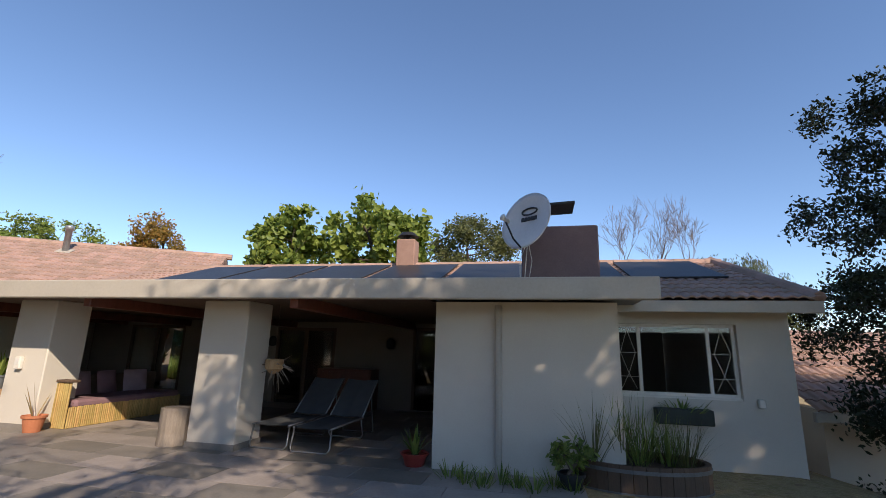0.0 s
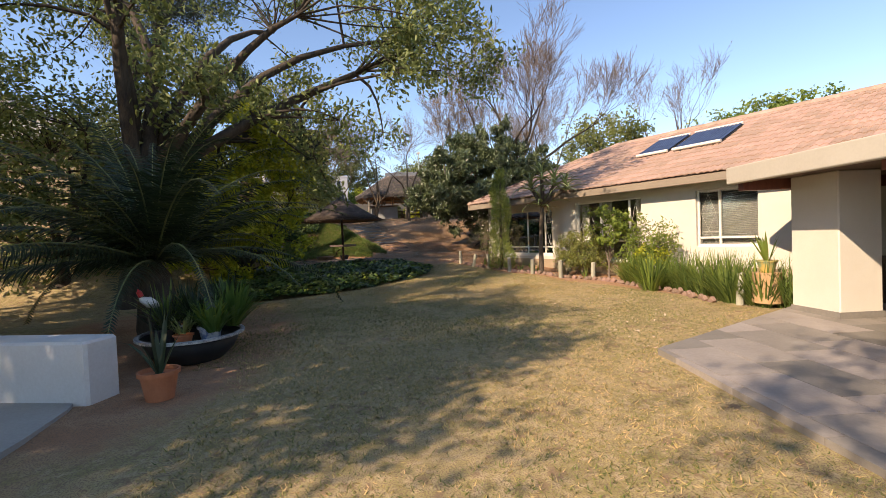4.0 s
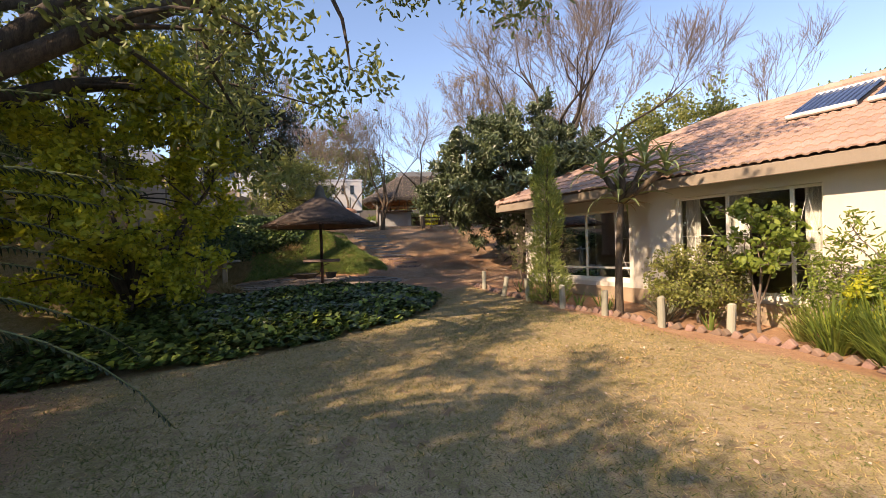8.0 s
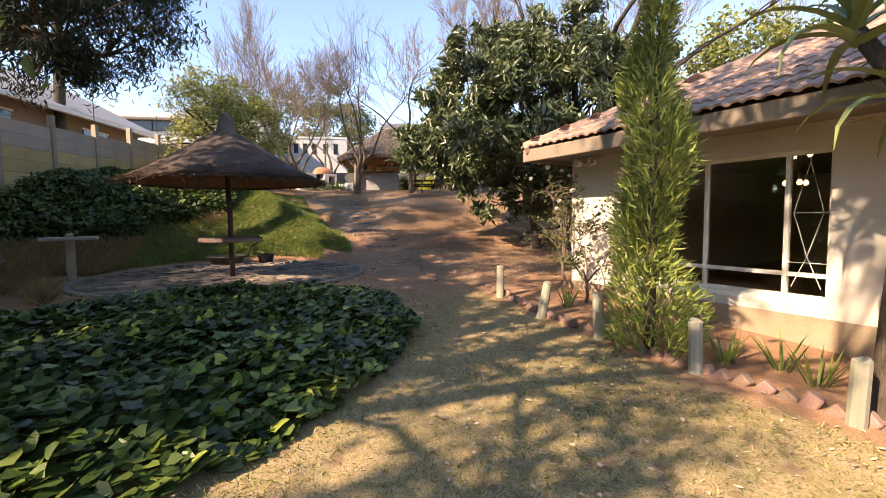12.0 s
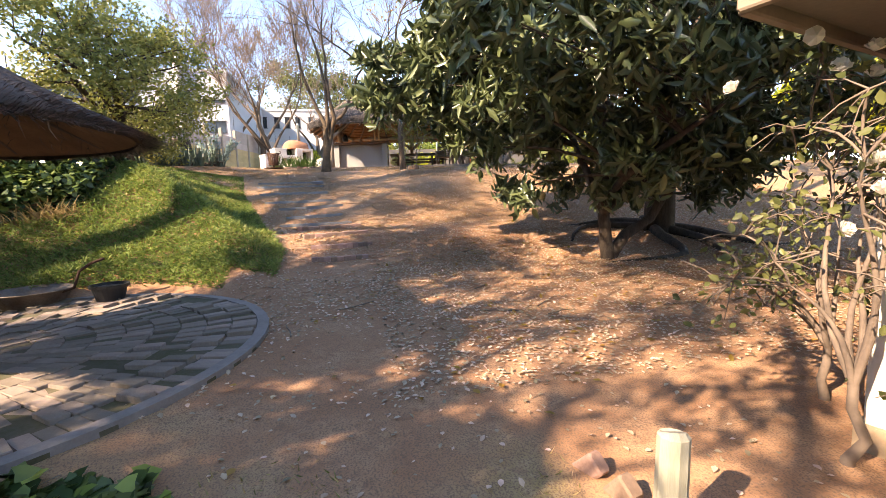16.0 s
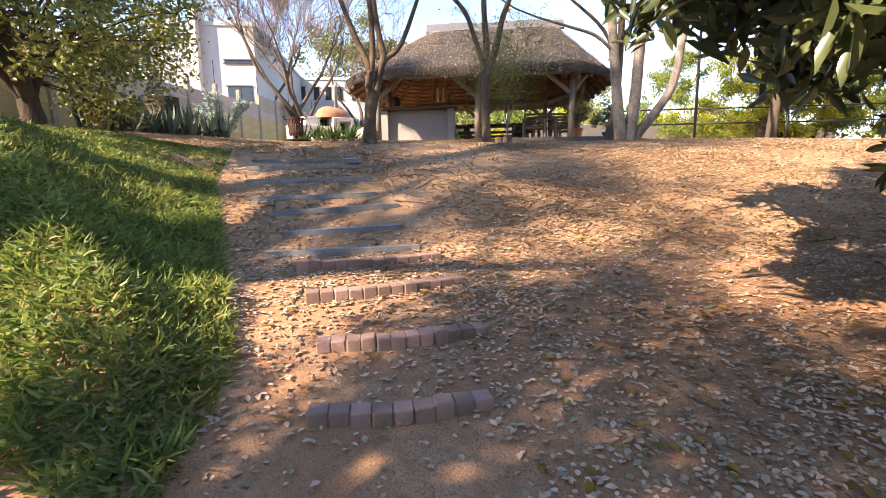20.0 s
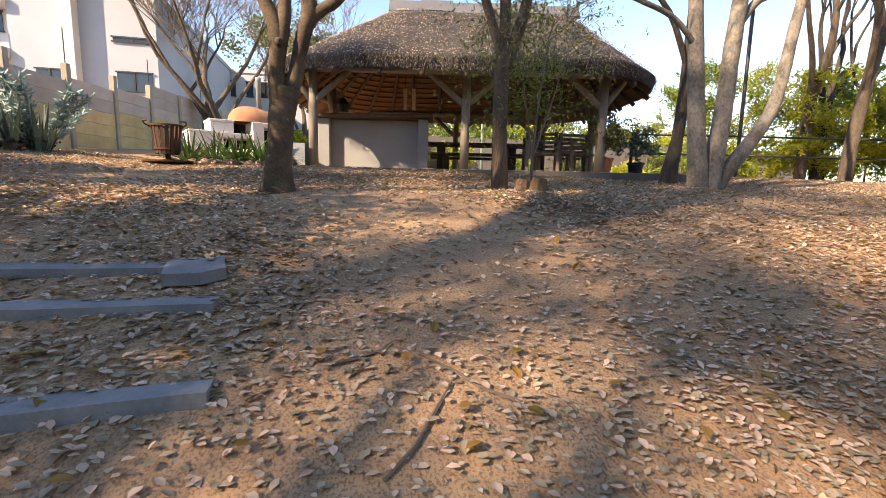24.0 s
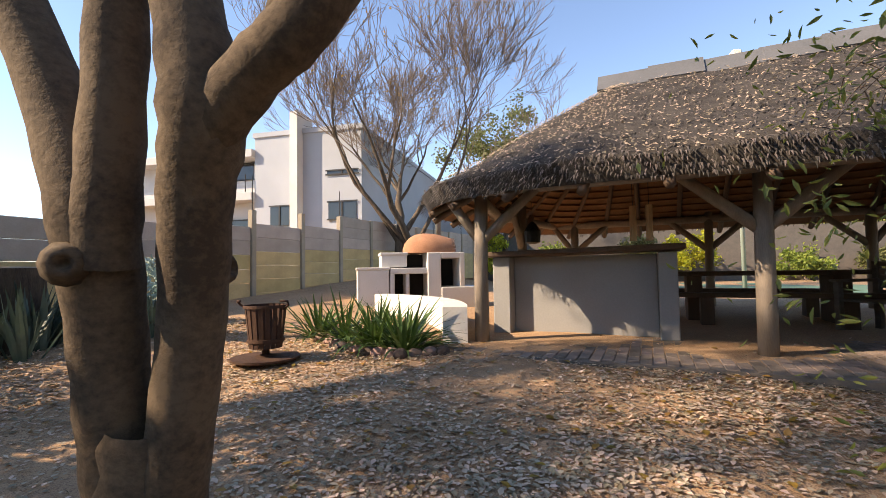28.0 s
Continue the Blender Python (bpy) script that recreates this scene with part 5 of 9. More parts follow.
def crown_tree(name, x, y, label, fork, centre, radii, bark, leaf, spec, seed, heads=6, clumps=60, radius=0.15, z=None, category="tree", hollow=0.45, clump=0.5, twigs_per=5, low=None, shape="leaf", group="", twigbark=None):
    """A tree whose limbs reach for leaf clumps inside an ellipsoid. spec = (leaves a clump, length, width, droop)."""
    rnd = random.Random(seed)
    z = hz(x, y) if z is None else z
    t = thing(name, x, y, z, 0, label, category, group)
    per, length, width, droop = spec
    pts = []
    while len(pts) < clumps:
        d = Vector((rnd.uniform(-1, 1), rnd.uniform(-1, 1), rnd.uniform(-1, 1)))
        r = d.length
        if hollow < r < 1.0 and (low is None or d.z > low):
            bump = 1 + 0.25 * noise.noise(d * 2.3 + Vector((seed, 0, 0)))
            pts.append(Vector((centre[0] + d.x * radii[0] * bump, centre[1] + d.y * radii[1] * bump, centre[2] + d.z * radii[2] * bump)))
    fork = Vector(fork)
    trunk, limbs, twigs = Geo(), [], Geo()
    base = [Vector((0, 0, -0.2)), Vector((0, 0, 0.02)), fork * 0.35 + Vector((rnd.gauss(0, 0.05), rnd.gauss(0, 0.05), 0)), fork * 0.7, fork]
    trunk.tube(base, [radius * 1.5, radius * 1.2, radius, radius * 0.92, radius * 0.85], 14, cap=False)
    lead = rnd.sample(pts, heads)
    nodes = []
    for h in lead:
        c = curve(fork - Vector((0, 0, radius * 0.5)), fork.lerp(h, 0.8), rnd, 0.1)
        r = [radius * 0.7 * (1 - 0.75 * i / (len(c) - 1)) for i in range(len(c))]
        g = Geo().tube(c, r, 8, cap=False)
        limbs.append(g)
        nodes += [(p, q, g) for p, q in zip(c[2:], r[2:])]
    tips = []
    for p in pts:
        at, rr, _ = min(nodes, key=lambda q: (q[0] - p).length + (0.8 if q[0].z > p.z + 0.3 else 0))
        c = curve(at, p, rnd, 0.12, 4, 0.08)
        twigs.tube(c, [max(0.006, min(rr * 0.6, 0.05) * (1 - 0.7 * i / 4)) for i in range(5)], 5, cap=False)
        for _ in range(twigs_per):
            d = Vector((rnd.gauss(0, 1), rnd.gauss(0, 1), rnd.gauss(0, 0.7) - droop * 0.5)).normalized()
            e = p + d * clump * rnd.uniform(0.5, 1.1)
            m = p.lerp(e, 0.5) + Vector((0, 0, 0.08 * clump))
            twigs.tube([p, m, e], [0.006, 0.004, 0.002], 3, cap=False)
            tips += [m, p.lerp(e, 0.75), e]
    put_parts(t, trunk, limbs, twigs, bark, twigbark)
    if per and leaf:
        n = max(1, int(per / (3 * twigs_per)))
        quads("crown", *sprays([tuple(q) for q in tips], n, clump * 0.22, length, width, droop, 0.2), leaf, t, shape, kind="stuff")
    return t


def bare_tree(name, x, y, label, stems, bark, seed, z=None, leaf=None, spec=None, category="tree", top=5, group="", fine=0.0065, kids=(3, 4), reach=1.6, shrink=0.74, spread=0.6, lift=0.09):
    """A leafless tree: given stems as (points, radii), with fine branching grown from the ends of those marked."""
    rnd = random.Random(seed)
    t = thing(name, x, y, hz(x, y) if z is None else z, 0, label, category, group)
    tr, limbs, twigs, tips = Geo(), [], Geo(), []
    for k, (pts, rad, grown) in enumerate(stems):
        pts = [Vector(p) for p in pts]
        dense, dr = [], []
        for i in range(len(pts) - 1):
            p0, p1, p2, p3 = pts[max(i - 1, 0)], pts[i], pts[i + 1], pts[min(i + 2, len(pts) - 1)]
            for j in range(4):
                u = j / 4
                dense.append(0.5 * ((2 * p1) + (p2 - p0) * u + (2 * p0 - 5 * p1 + 4 * p2 - p3) * u * u + (3 * p1 - p0 - 3 * p2 + p3) * u ** 3))
                dr.append((rad[i] + (rad[i + 1] - rad[i]) * u) * (1 + 0.05 * math.sin(3.1 * (i * 4 + j) + k)))
        dense.append(pts[-1])
        dr.append(rad[-1])
        if k == 0:
            tr.tube(dense, dr, 16, cap=False)
        else:
            limbs.append(Geo().tube(dense, dr, 12, cap=False))
        if grown:
            way = (pts[-1] - pts[-2]).normalized()
            sk = grow(pts[-1], way, reach * rnd.uniform(0.9, 1.2), rad[-1], grown, rnd, kids=kids, spread=spread, shrink=shrink, lift=lift, bend=0.14, steps=4, thick=0.62)
            for l, ps, rs in sk:
                if grown - l <= 1:
                    g = Geo().tube(ps, rs, 8, cap=False)
                    limbs.append(g)
                else:
                    twigs.tube(ps, [max(r, fine) for r in rs], 4 if l else 3, cap=False)
                if l == 0:
                    tips += [tuple(p) for p in ps[2:]]
    put_parts(t, tr, limbs, twigs, bark, TWIG)
    if leaf:
        rs = np.random.default_rng(seed)
        pick = np.asarray(tips)[rs.random(len(tips)) < spec[0]]
        quads("leaf_scatter", *sprays(pick, 1, 0.06, spec[1], spec[2], 0.4, 0.2), leaf, t, "leaf", kind="stuff")
    return t


# the great feathery tree over the lawn
crown_tree("shade_tree", -16.6, -2.6, "great spreading tree with fine feathery green leaves", (0.3, 0.4, 2.5), (-1.1, 3.3, 7.4), (5.4, 6.2, 4.0), BARK_DARK, L_BIG, (260, 0.15, 0.06, 0.6), 3, heads=11, clumps=120, radius=0.24, hollow=0.5, clump=0.82, twigs_per=7)
bare_tree("tall_tree", -28.6, 11.7, "tall wide-spreading winter-bare tree with mauve-brown twigs", [
    ([(0, 0, -0.3), (0, 0, 0.1), (0.1, 0.0, 1.5), (0.25, 0.05, 3.0)], [0.4, 0.29, 0.24, 0.22], 0),
    ([(0.25, 0.05, 2.6), (0.8, 0.2, 3.6), (1.5, 0.3, 4.6), (2.0, 0.4, 5.3)], [0.13, 0.11, 0.09, 0.075], 5),
    ([(0.25, 0.05, 2.8), (0.3, 0.6, 3.9), (0.2, 1.2, 5.0), (0.1, 1.6, 5.8)], [0.13, 0.11, 0.09, 0.075], 5),
    ([(0.25, 0.05, 2.6), (-0.3, -0.2, 3.8), (-0.8, -0.5, 4.8), (-1.0, -0.8, 5.5)], [0.12, 0.1, 0.085, 0.07], 5),
    ([(0.6, 0.15, 3.2), (1.1, 1.0, 4.0), (1.7, 2.0, 4.7), (2.1, 2.6, 5.2)], [0.09, 0.08, 0.07, 0.055], 5),
    ([(0.25, 0.05, 2.9), (0.45, -0.3, 4.2), (0.7, -0.5, 5.4), (0.8, -0.5, 6.2)], [0.11, 0.1, 0.085, 0.07], 5),
    ([(1.2, 0.25, 4.1), (2.2, -0.3, 4.8), (3.0, -0.6, 5.2)], [0.07, 0.065, 0.055], 5),
    ([(0.28, 0.6, 3.9), (-0.4, 1.6, 4.6), (-0.9, 2.4, 5.3)], [0.08, 0.07, 0.06], 5),
], BARK_DARK, 4, reach=1.9, kids=(3, 4), shrink=0.76, spread=0.6, lift=0.05)
for gx, gy, centre, radii, sd, n in ((-7.6, -5.6, (-0.3, 0.6, 5.0), (3.4, 2.6, 2.1), 16, 150), (-10.6, -5.8, (-0.3, 0.9, 6.6), (2.8, 2.0, 1.9), 17, 34), (-16.6, -8.2, (0.0, 0.0, 6.6), (4.6, 2.2, 3.6), 22, 120), (-12.2, -8.6, (0.0, 0.0, 6.0), (3.4, 2.0, 3.4), 23, 90)):
    crown_tree("garden_tree", gx, gy, "leafy garden tree south of the lawn", (0, 0, centre[2] - radii[2] - 0.2), centre, radii, BARK_DARK, L_BIG, (220, 0.15, 0.06, 0.4), sd, heads=9, clumps=n, radius=0.2, clump=0.8, twigs_per=6, shape="fold")
crown_tree("garden_tree", -0.6, -3.2, "open-crowned garden tree behind the lawn", (0, 0, 4.2), (0, 0, 6.9), (3.4, 1.9, 1.7), BARK_DARK, L_BIG, (130, 0.15, 0.06, 0.4), 18, heads=7, clumps=22, radius=0.18, clump=0.8, twigs_per=6)
# yellow-green bush tree
crown_tree("privet_tree", -19.4, -0.7, "dense yellow-green leafy shrub tree", (0.05, 0.1, 0.5), (0.0, 0.15, 2.5), (2.1, 2.05, 2.75), BARK_DARK, L_YEL, (230, 0.095, 0.06, 0.2), 5, heads=8, clumps=165, radius=0.09, hollow=0.5, clump=0.36, category="shrub")
# loquat
crown_tree("loquat_tree", -27.2, 9.75, "broad loquat tree with long dark glossy leaves", (0.0, -0.1, 0.75), (0.15, 0.25, 3.45), (3.3, 3.6, 2.6), BARK_DARK, L_DARK, (165, 0.24, 0.068, 0.7), 8, heads=9, clumps=270, radius=0.1, hollow=0.5, clump=0.42, twigs_per=5, low=-0.9)
# needle tree by the wall
crown_tree("needle_tree", -24.1, -1.25, "thick-trunked needle-leaved tree with drooping dark sprays", (0.0, 0.2, 3.4), (-0.3, 1.35, 4.5), (1.75, 1.6, 1.85), mat("red_brown_bark", (0.20, 0.135, 0.09), (0.09, 0.06, 0.042), rough=0.95, scale=5, fine=30, bump=0.9, aniso=(4, 4, 0.4), dist=0.03, contrast=0.7), L_PINE, (260, 0.13, 0.024, 1.0), 14, heads=10, clumps=76, radius=0.27, hollow=0.2, clump=0.52, twigs_per=6, z=1.2)
# Three mostly unseen tall trees, added to throw shade on the slope.
crown_tree("needle_tree", -25.0, -5.2, "tall needle-leaved tree added to shade the slope", (0.0, 0.1, 5.6), (-1.2, 0.5, 8.4), (3.2, 2.2, 2.0), BARK_DARK, L_PINE, (260, 0.16, 0.034, 0.7), 15, heads=10, clumps=54, radius=0.22, hollow=0.3, clump=0.8, twigs_per=6, shape="fold")
crown_tree("needle_tree", -26.9, -5.6, "very tall needle-leaved tree added to shade the upper slope", (-0.5, 0.8, 8.8), (-1.8, 1.6, 11.6), (2.6, 1.7, 1.5), BARK_DARK, L_PINE, (260, 0.16, 0.034, 0.7), 25, heads=10, clumps=54, radius=0.22, hollow=0.3, clump=0.8, twigs_per=6, shape="fold")
crown_tree("needle_tree", -32.7, -4.3, "tall needle-leaved tree added to shade the shelter ground", (0.0, 0.1, 6.2), (0.0, 1.5, 8.0), (2.2, 1.7, 1.7), BARK_DARK, L_PINE, (240, 0.16, 0.034, 0.7), 20, heads=7, clumps=34, radius=0.16, hollow=0.2, clump=0.8, twigs_per=6)
# trees over the patio, towards the sun
crown_tree("garden_tree", 7.6, -1.2, "leafy tree shading the patio end", (0, 0, 3.4), (-0.6, -0.6, 7.2), (5.2, 3.2, 3.4), BARK_DARK, L_BIG, (330, 0.16, 0.07, 0.4), 17, heads=9, clumps=240, radius=0.2, clump=0.8, twigs_per=6, shape="fold")
crown_tree("needle_tree", 5.9, 5.0, "dark small-leaved tree beside the house corner", (0.1, 0.1, 1.3), (0.45, 0.6, 3.0), (1.25, 1.5, 3.7), BARK_DARK, L_PINE, (330, 0.075, 0.035, 0.5), 19, heads=8, clumps=100, radius=0.12, clump=0.38, twigs_per=6, z=-0.6)
# the two-stemmed smooth tree that the path passes
bare_tree("bare_tree", -34.53, 5.17, "knotty brown-barked tree forking low into curved stems, bare", [
    ([(-0.03, -0.03, -0.3), (-0.03, -0.03, 0.02), (-0.01, -0.02, 0.14), (0.0, 0.0, 0.35), (0.03, 0.03, 0.7), (0.06, 0.06, 0.9)], [0.2, 0.155, 0.125, 0.108, 0.108, 0.085], 0),
    ([(0.03, 0.03, 0.5), (0.07, 0.0, 0.8), (0.11, 0.01, 1.05), (0.16, 0.03, 1.28), (0.17, -0.06, 1.52), (0.18, -0.2, 1.82), (0.2, -0.45, 2.5)], [0.07, 0.068, 0.066, 0.07, 0.054, 0.05, 0.038], 4),
    ([(0.16, 0.05, 1.2), (0.18, 0.09, 1.42), (0.18, 0.1, 1.8), (0.16, 0.07, 2.4), (0.1, -0.05, 3.2)], [0.06, 0.052, 0.048, 0.042, 0.034], 4),
    ([(0.02, 0.04, 0.5), (0.06, 0.12, 0.82), (0.09, 0.18, 1.1), (0.15, 0.24, 1.32), (0.19, 0.29, 1.45), (0.2, 0.26, 1.64), (0.2, 0.19, 2.0), (0.18, 0.12, 2.7)], [0.066, 0.062, 0.06, 0.062, 0.07, 0.054, 0.048, 0.036], 4),
    ([(0.18, 0.28, 1.4), (0.21, 0.4, 1.49), (0.22, 0.48, 1.54), (0.22, 0.58, 1.66), (0.2, 0.72, 1.95), (0.15, 1.0, 2.7)], [0.05, 0.047, 0.048, 0.044, 0.04, 0.03], 4),
], BARK_BROWN, 31, reach=1.5, fine=0.003)
for px, py, pz, dx, dy, dz in ((0.07, 0.245, 1.19, -0.1, 0.95, 0.1), (0.22, 0.46, 1.59, 0.2, -0.1, 1.0), (0.235, 0.06, 1.2, 0.7, 0.7, 0.0), (0.1, 0.1, 0.6, 0.7, 0.7, 0.1)):
    way = Vector((dx, dy, dz)).normalized()
    at = Vector((px, py, pz))
    knot = part("knot", Geo().lathe([(0.04, -0.03), (0.026, 0.0), (0.017, 0.006), (0.012, 0.0), (0.006, -0.012)], 12, Matrix.Translation(at) @ way.to_track_quat("Z", "Y").to_matrix().to_4x4()), BARK_BROWN, bpy.data.objects["bare_tree"], smooth=True)
# rough-barked tree with thin drooping leaves
bare_tree("willow_tree", -35.3, 7.48, "rough-barked tree with sparse drooping twigs", [
    ([(0, 0, -0.3), (0, 0, 0.05), (0.02, -0.03, 0.7), (0.0, -0.02, 1.35)], [0.14, 0.1, 0.08, 0.085], 0),
    ([(0, -0.02, 1.25), (0.0, 0.0, 1.9), (0.0, -0.05, 2.7), (0, 0.0, 3.5)], [0.074, 0.062, 0.054, 0.042], 4),
    ([(0, -0.04, 1.5), (0.0, -0.22, 2.0), (0.1, -0.45, 2.5), (0.2, -0.9, 2.9)], [0.055, 0.05, 0.045, 0.035], 4),
    ([(0, 0.02, 1.35), (0.0, 0.2, 1.9), (0.0, 0.35, 2.5), (0, 0.7, 3.3)], [0.075, 0.065, 0.055, 0.045], 4),
], BARK_PALE, 33, leaf=L_OLIVE, spec=(0.9, 0.05, 0.015), lift=-0.02, reach=1.7, fine=0.003)
bare_tree("autumn_tree", -35.86, 10.75, "mottled pale-barked tree with three stems and a few brown leaves", [
    ([(0, -0.1, -0.3), (0, -0.1, 0.05), (0.0, -0.2, 0.8), (0, -0.3, 1.6), (0.0, -0.44, 2.9), (0.05, -0.5, 3.5)], [0.2, 0.14, 0.115, 0.105, 0.085, 0.07], 5),
    ([(0, 0.08, -0.2), (0, 0.1, 0.1), (0, 0.2, 1.0), (0, 0.25, 1.95), (0, 0.35, 3.0), (0, 0.45, 3.6)], [0.18, 0.14, 0.12, 0.11, 0.09, 0.07], 5),
    ([(0, 0.28, 2.2), (0, 0.55, 2.55), (0.0, 0.9, 2.75), (0.1, 1.4, 3.1)], [0.06, 0.055, 0.05, 0.04], 4),
    ([(0, 0.15, -0.1), (0, 0.32, 0.2), (0, 0.7, 0.65), (0, 1.07, 1.25), (0, 1.26, 2.3), (-0.05, 1.47, 3.1)], [0.13, 0.11, 0.1, 0.09, 0.075, 0.06], 4),
    ([(0, -0.33, 1.9), (0.1, -0.8, 2.2), (0.15, -1.4, 2.35), (0.2, -2.1, 2.5)], [0.04, 0.035, 0.03, 0.022], 4),
], mat("mottled_bark", (0.27, 0.235, 0.19), (0.115, 0.095, 0.075), rough=0.92, scale=3.2, fine=30, bump=0.7, aniso=(1, 1, 0.7), dist=0.015, contrast=0.75), 41, leaf=L_AUT, spec=(0.3, 0.08, 0.05), reach=1.8, group="trees by the shelter")
bare_tree("autumn_tree", -36.6, 10.75, "dark-barked slender tree behind the pale stems", [
    ([(0, 0, -0.3), (0, 0, 0.1), (0.0, 0.1, 0.7), (0.0, 0.16, 1.6), (0, 0.2, 3.2)], [0.17, 0.13, 0.09, 0.085, 0.07], 5),
    ([(0, 0.15, 1.8), (0.1, -0.3, 2.5), (0.1, -0.9, 3.0)], [0.045, 0.04, 0.03], 4)], BARK_DARK, 43, leaf=L_AUT, spec=(0.3, 0.08, 0.05), reach=1.9, group="trees by the shelter")
for x, y, sd, lean in ((-40.6, 18.6, 44, 0.3), (-40.9, 19.2, 45, -0.35), (-41.0, 20.4, 46, 0.9)):
    bare_tree("fence_tree", x, y, "slender crooked bare tree beyond the fence", [([(0, 0, -0.3), (0, 0, 0.1), (0.0, lean * 0.5, 1.3), (0.0, lean * 0.8, 2.4), (0, lean * 1.5, 3.6)], [0.15, 0.12, 0.09, 0.075, 0.06], 4), ([(0, lean * 0.7, 2.0), (0, -lean * 0.6 + 0.3, 2.9), (0.1, -lean + 0.2, 3.8)], [0.05, 0.045, 0.035], 4)], BARK_DARK, sd, reach=1.5, group="trees beyond the fence")
for x, y, sd, h, r in ((-47.2, 1.3, 51, 1.5, 0.15), (-47.6, 1.9, 52, 1.3, 0.13), (-38.0, 16.2, 53, 2.4, 0.12), (-40.5, 18.0, 54, 2.2, 0.13), (-33.0, 16.5, 55, 2.4, 0.14), (-52, -1.2, 56, 2.0, 0.15), (-58, 3.5, 57, 2.5, 0.16), (-60, -6, 58, 2.5, 0.18)):
    rr = random.Random(sd)
    d1, d2 = rr.uniform(-0.3, 0.3), rr.uniform(-0.3, 0.3)
    bare_tree("bare_tree", x, y, "winter-bare tree with fine grey twigs and yellow remnants", [
        ([(0, 0, -0.3), (0, 0, 0.1), (d1 * 0.3, d2 * 0.3, h * 0.5), (d1, d2, h)], [r * 1.4, r * 1.1, r, r * 0.9], 5),
        ([(d1 * 0.6, d2 * 0.6, h * 0.75), (d1 + 0.4, d2 - 0.6, h + 0.7), (d1 + 0.7, d2 - 1.2, h + 1.5)], [r * 0.6, r * 0.5, r * 0.4], 5),
        ([(d1 * 0.6, d2 * 0.6, h * 0.8), (d1 - 0.3, d2 + 0.6, h + 0.8), (d1 - 0.4, d2 + 1.2, h + 1.7)], [r * 0.6, r * 0.5, r * 0.4], 5),
    ], BARK_PALE, sd, leaf=L_AUT if sd in (51, 52, 56) else L_OLIVE, spec=(0.05, 0.08, 0.05), reach=2.2, fine=0.008, kids=(3, 4) if sd in (51, 52, 56) else (3, 3), shrink=0.76, group="bare trees")
# trees and shrubs behind the house and along the far edges
BACK = [
    ("leafy_tree", -2.7, 20.0, "bright green broad-leaved tree behind the roof", 6.2, (2.3, 1.6, 2.2), L_LIGHT, (110, 0.3, 0.2, 0.5), 60, 46, 0.7),
    ("leafy_tree", -6.9, 20.0, "bright green broad-leaved tree behind the roof", 5.6, (1.7, 1.5, 1.9), L_LIGHT, (110, 0.3, 0.2, 0.5), 61, 36, 0.6),
    ("leafy_tree", 1.7, 24.0, "olive green tree behind the roof", 6.6, (2.4, 2.0, 2.2), L_OLIVE, (180, 0.16, 0.09, 0.3), 62, 60, 0.7),
    ("yellow_tree", -16.2, 25.0, "yellowing tree top behind the roof", 6.6, (1.6, 1.4, 1.7), L_AUT, (170, 0.15, 0.09, 0.3), 63, 44, 0.6),
    ("leafy_tree", -25.5, 29.0, "green tree top behind the roof", 7.0, (3.0, 2.0, 2.0), L_LIGHT, (150, 0.2, 0.12, 0.3), 64, 44, 0.7),
    ("weeping_tree", 13.6, 20.0, "yellow-green weeping tree beyond the gable", 4.6, (2.5, 2.0, 2.2), L_OLIVE, (220, 0.2, 0.035, 1.4), 65, 60, 0.8),
    ("leafy_tree", 16.0, 14.5, "dark green tree beyond the gable", 1.6, (2.4, 2.4, 1.8), L_BIG, (170, 0.14, 0.08, 0.4), 66, 50, 0.7),
    ("leafy_tree", -28.8, 17.9, "olive shrub tree beyond the house", 4.9, (3.4, 2.4, 2.1), L_SHRUB, (170, 0.17, 0.09, 0.3), 67, 70, 0.8),
    ("leafy_tree", -36.0, 27.0, "green shrub tree beyond the house", 2.6, (3.6, 3.0, 1.8), L_YEL, (170, 0.2, 0.11, 0.3), 68, 80, 0.9),
    ("leafy_tree", -24.3, 23.0, "green tree beyond the house", 4.9, (3.0, 2.4, 2.0), L_LIGHT, (170, 0.18, 0.1, 0.3), 69, 60, 0.8),
    ("round_tree", -74.0, 3.0, "large brownish round tree in the distance", 8.5, (7.0, 7.5, 5.5), L_OLIVE, (260, 0.25, 0.16, 0.3), 70, 90, 1.5),
    ("round_tree", -80.0, 22.0, "large green tree in the distance", 7.0, (7.0, 9.0, 4.5), L_BIG, (220, 0.28, 0.18, 0.3), 71, 90, 1.6),
    ("shrub_tree", -33.0, 0.6, "grey-green bushy shrub on the bank", 2.05, (3.0, 2.0, 1.8), L_SHRUB, (200, 0.09, 0.045, 0.2), 72, 115, 0.5),
    ("dark_shrub", -19.5, -5.2, "dense dark shrub behind the lawn", 2.8, (3.2, 2.3, 3.0), L_BIG, (170, 0.12, 0.06, 0.3), 73, 110, 0.7),
    ("dark_shrub", -15.0, -6.5, "dense dark shrub behind the lawn", 2.2, (3.0, 2.2, 2.6), L_BIG, (170, 0.12, 0.06, 0.3), 74, 80, 0.7),
    ("dark_shrub", -11.0, -6.0, "dense dark shrub behind the lawn", 1.8, (2.4, 2.0, 2.2), L_BIG, (170, 0.12, 0.06, 0.3), 75, 70, 0.7),
    ("dark_shrub", -24.0, -5.0, "dense shrub behind the boundary wall", 2.2, (2.2, 1.4, 2.2), L_OLIVE, (170, 0.12, 0.06, 0.3), 76, 60, 0.7),
]
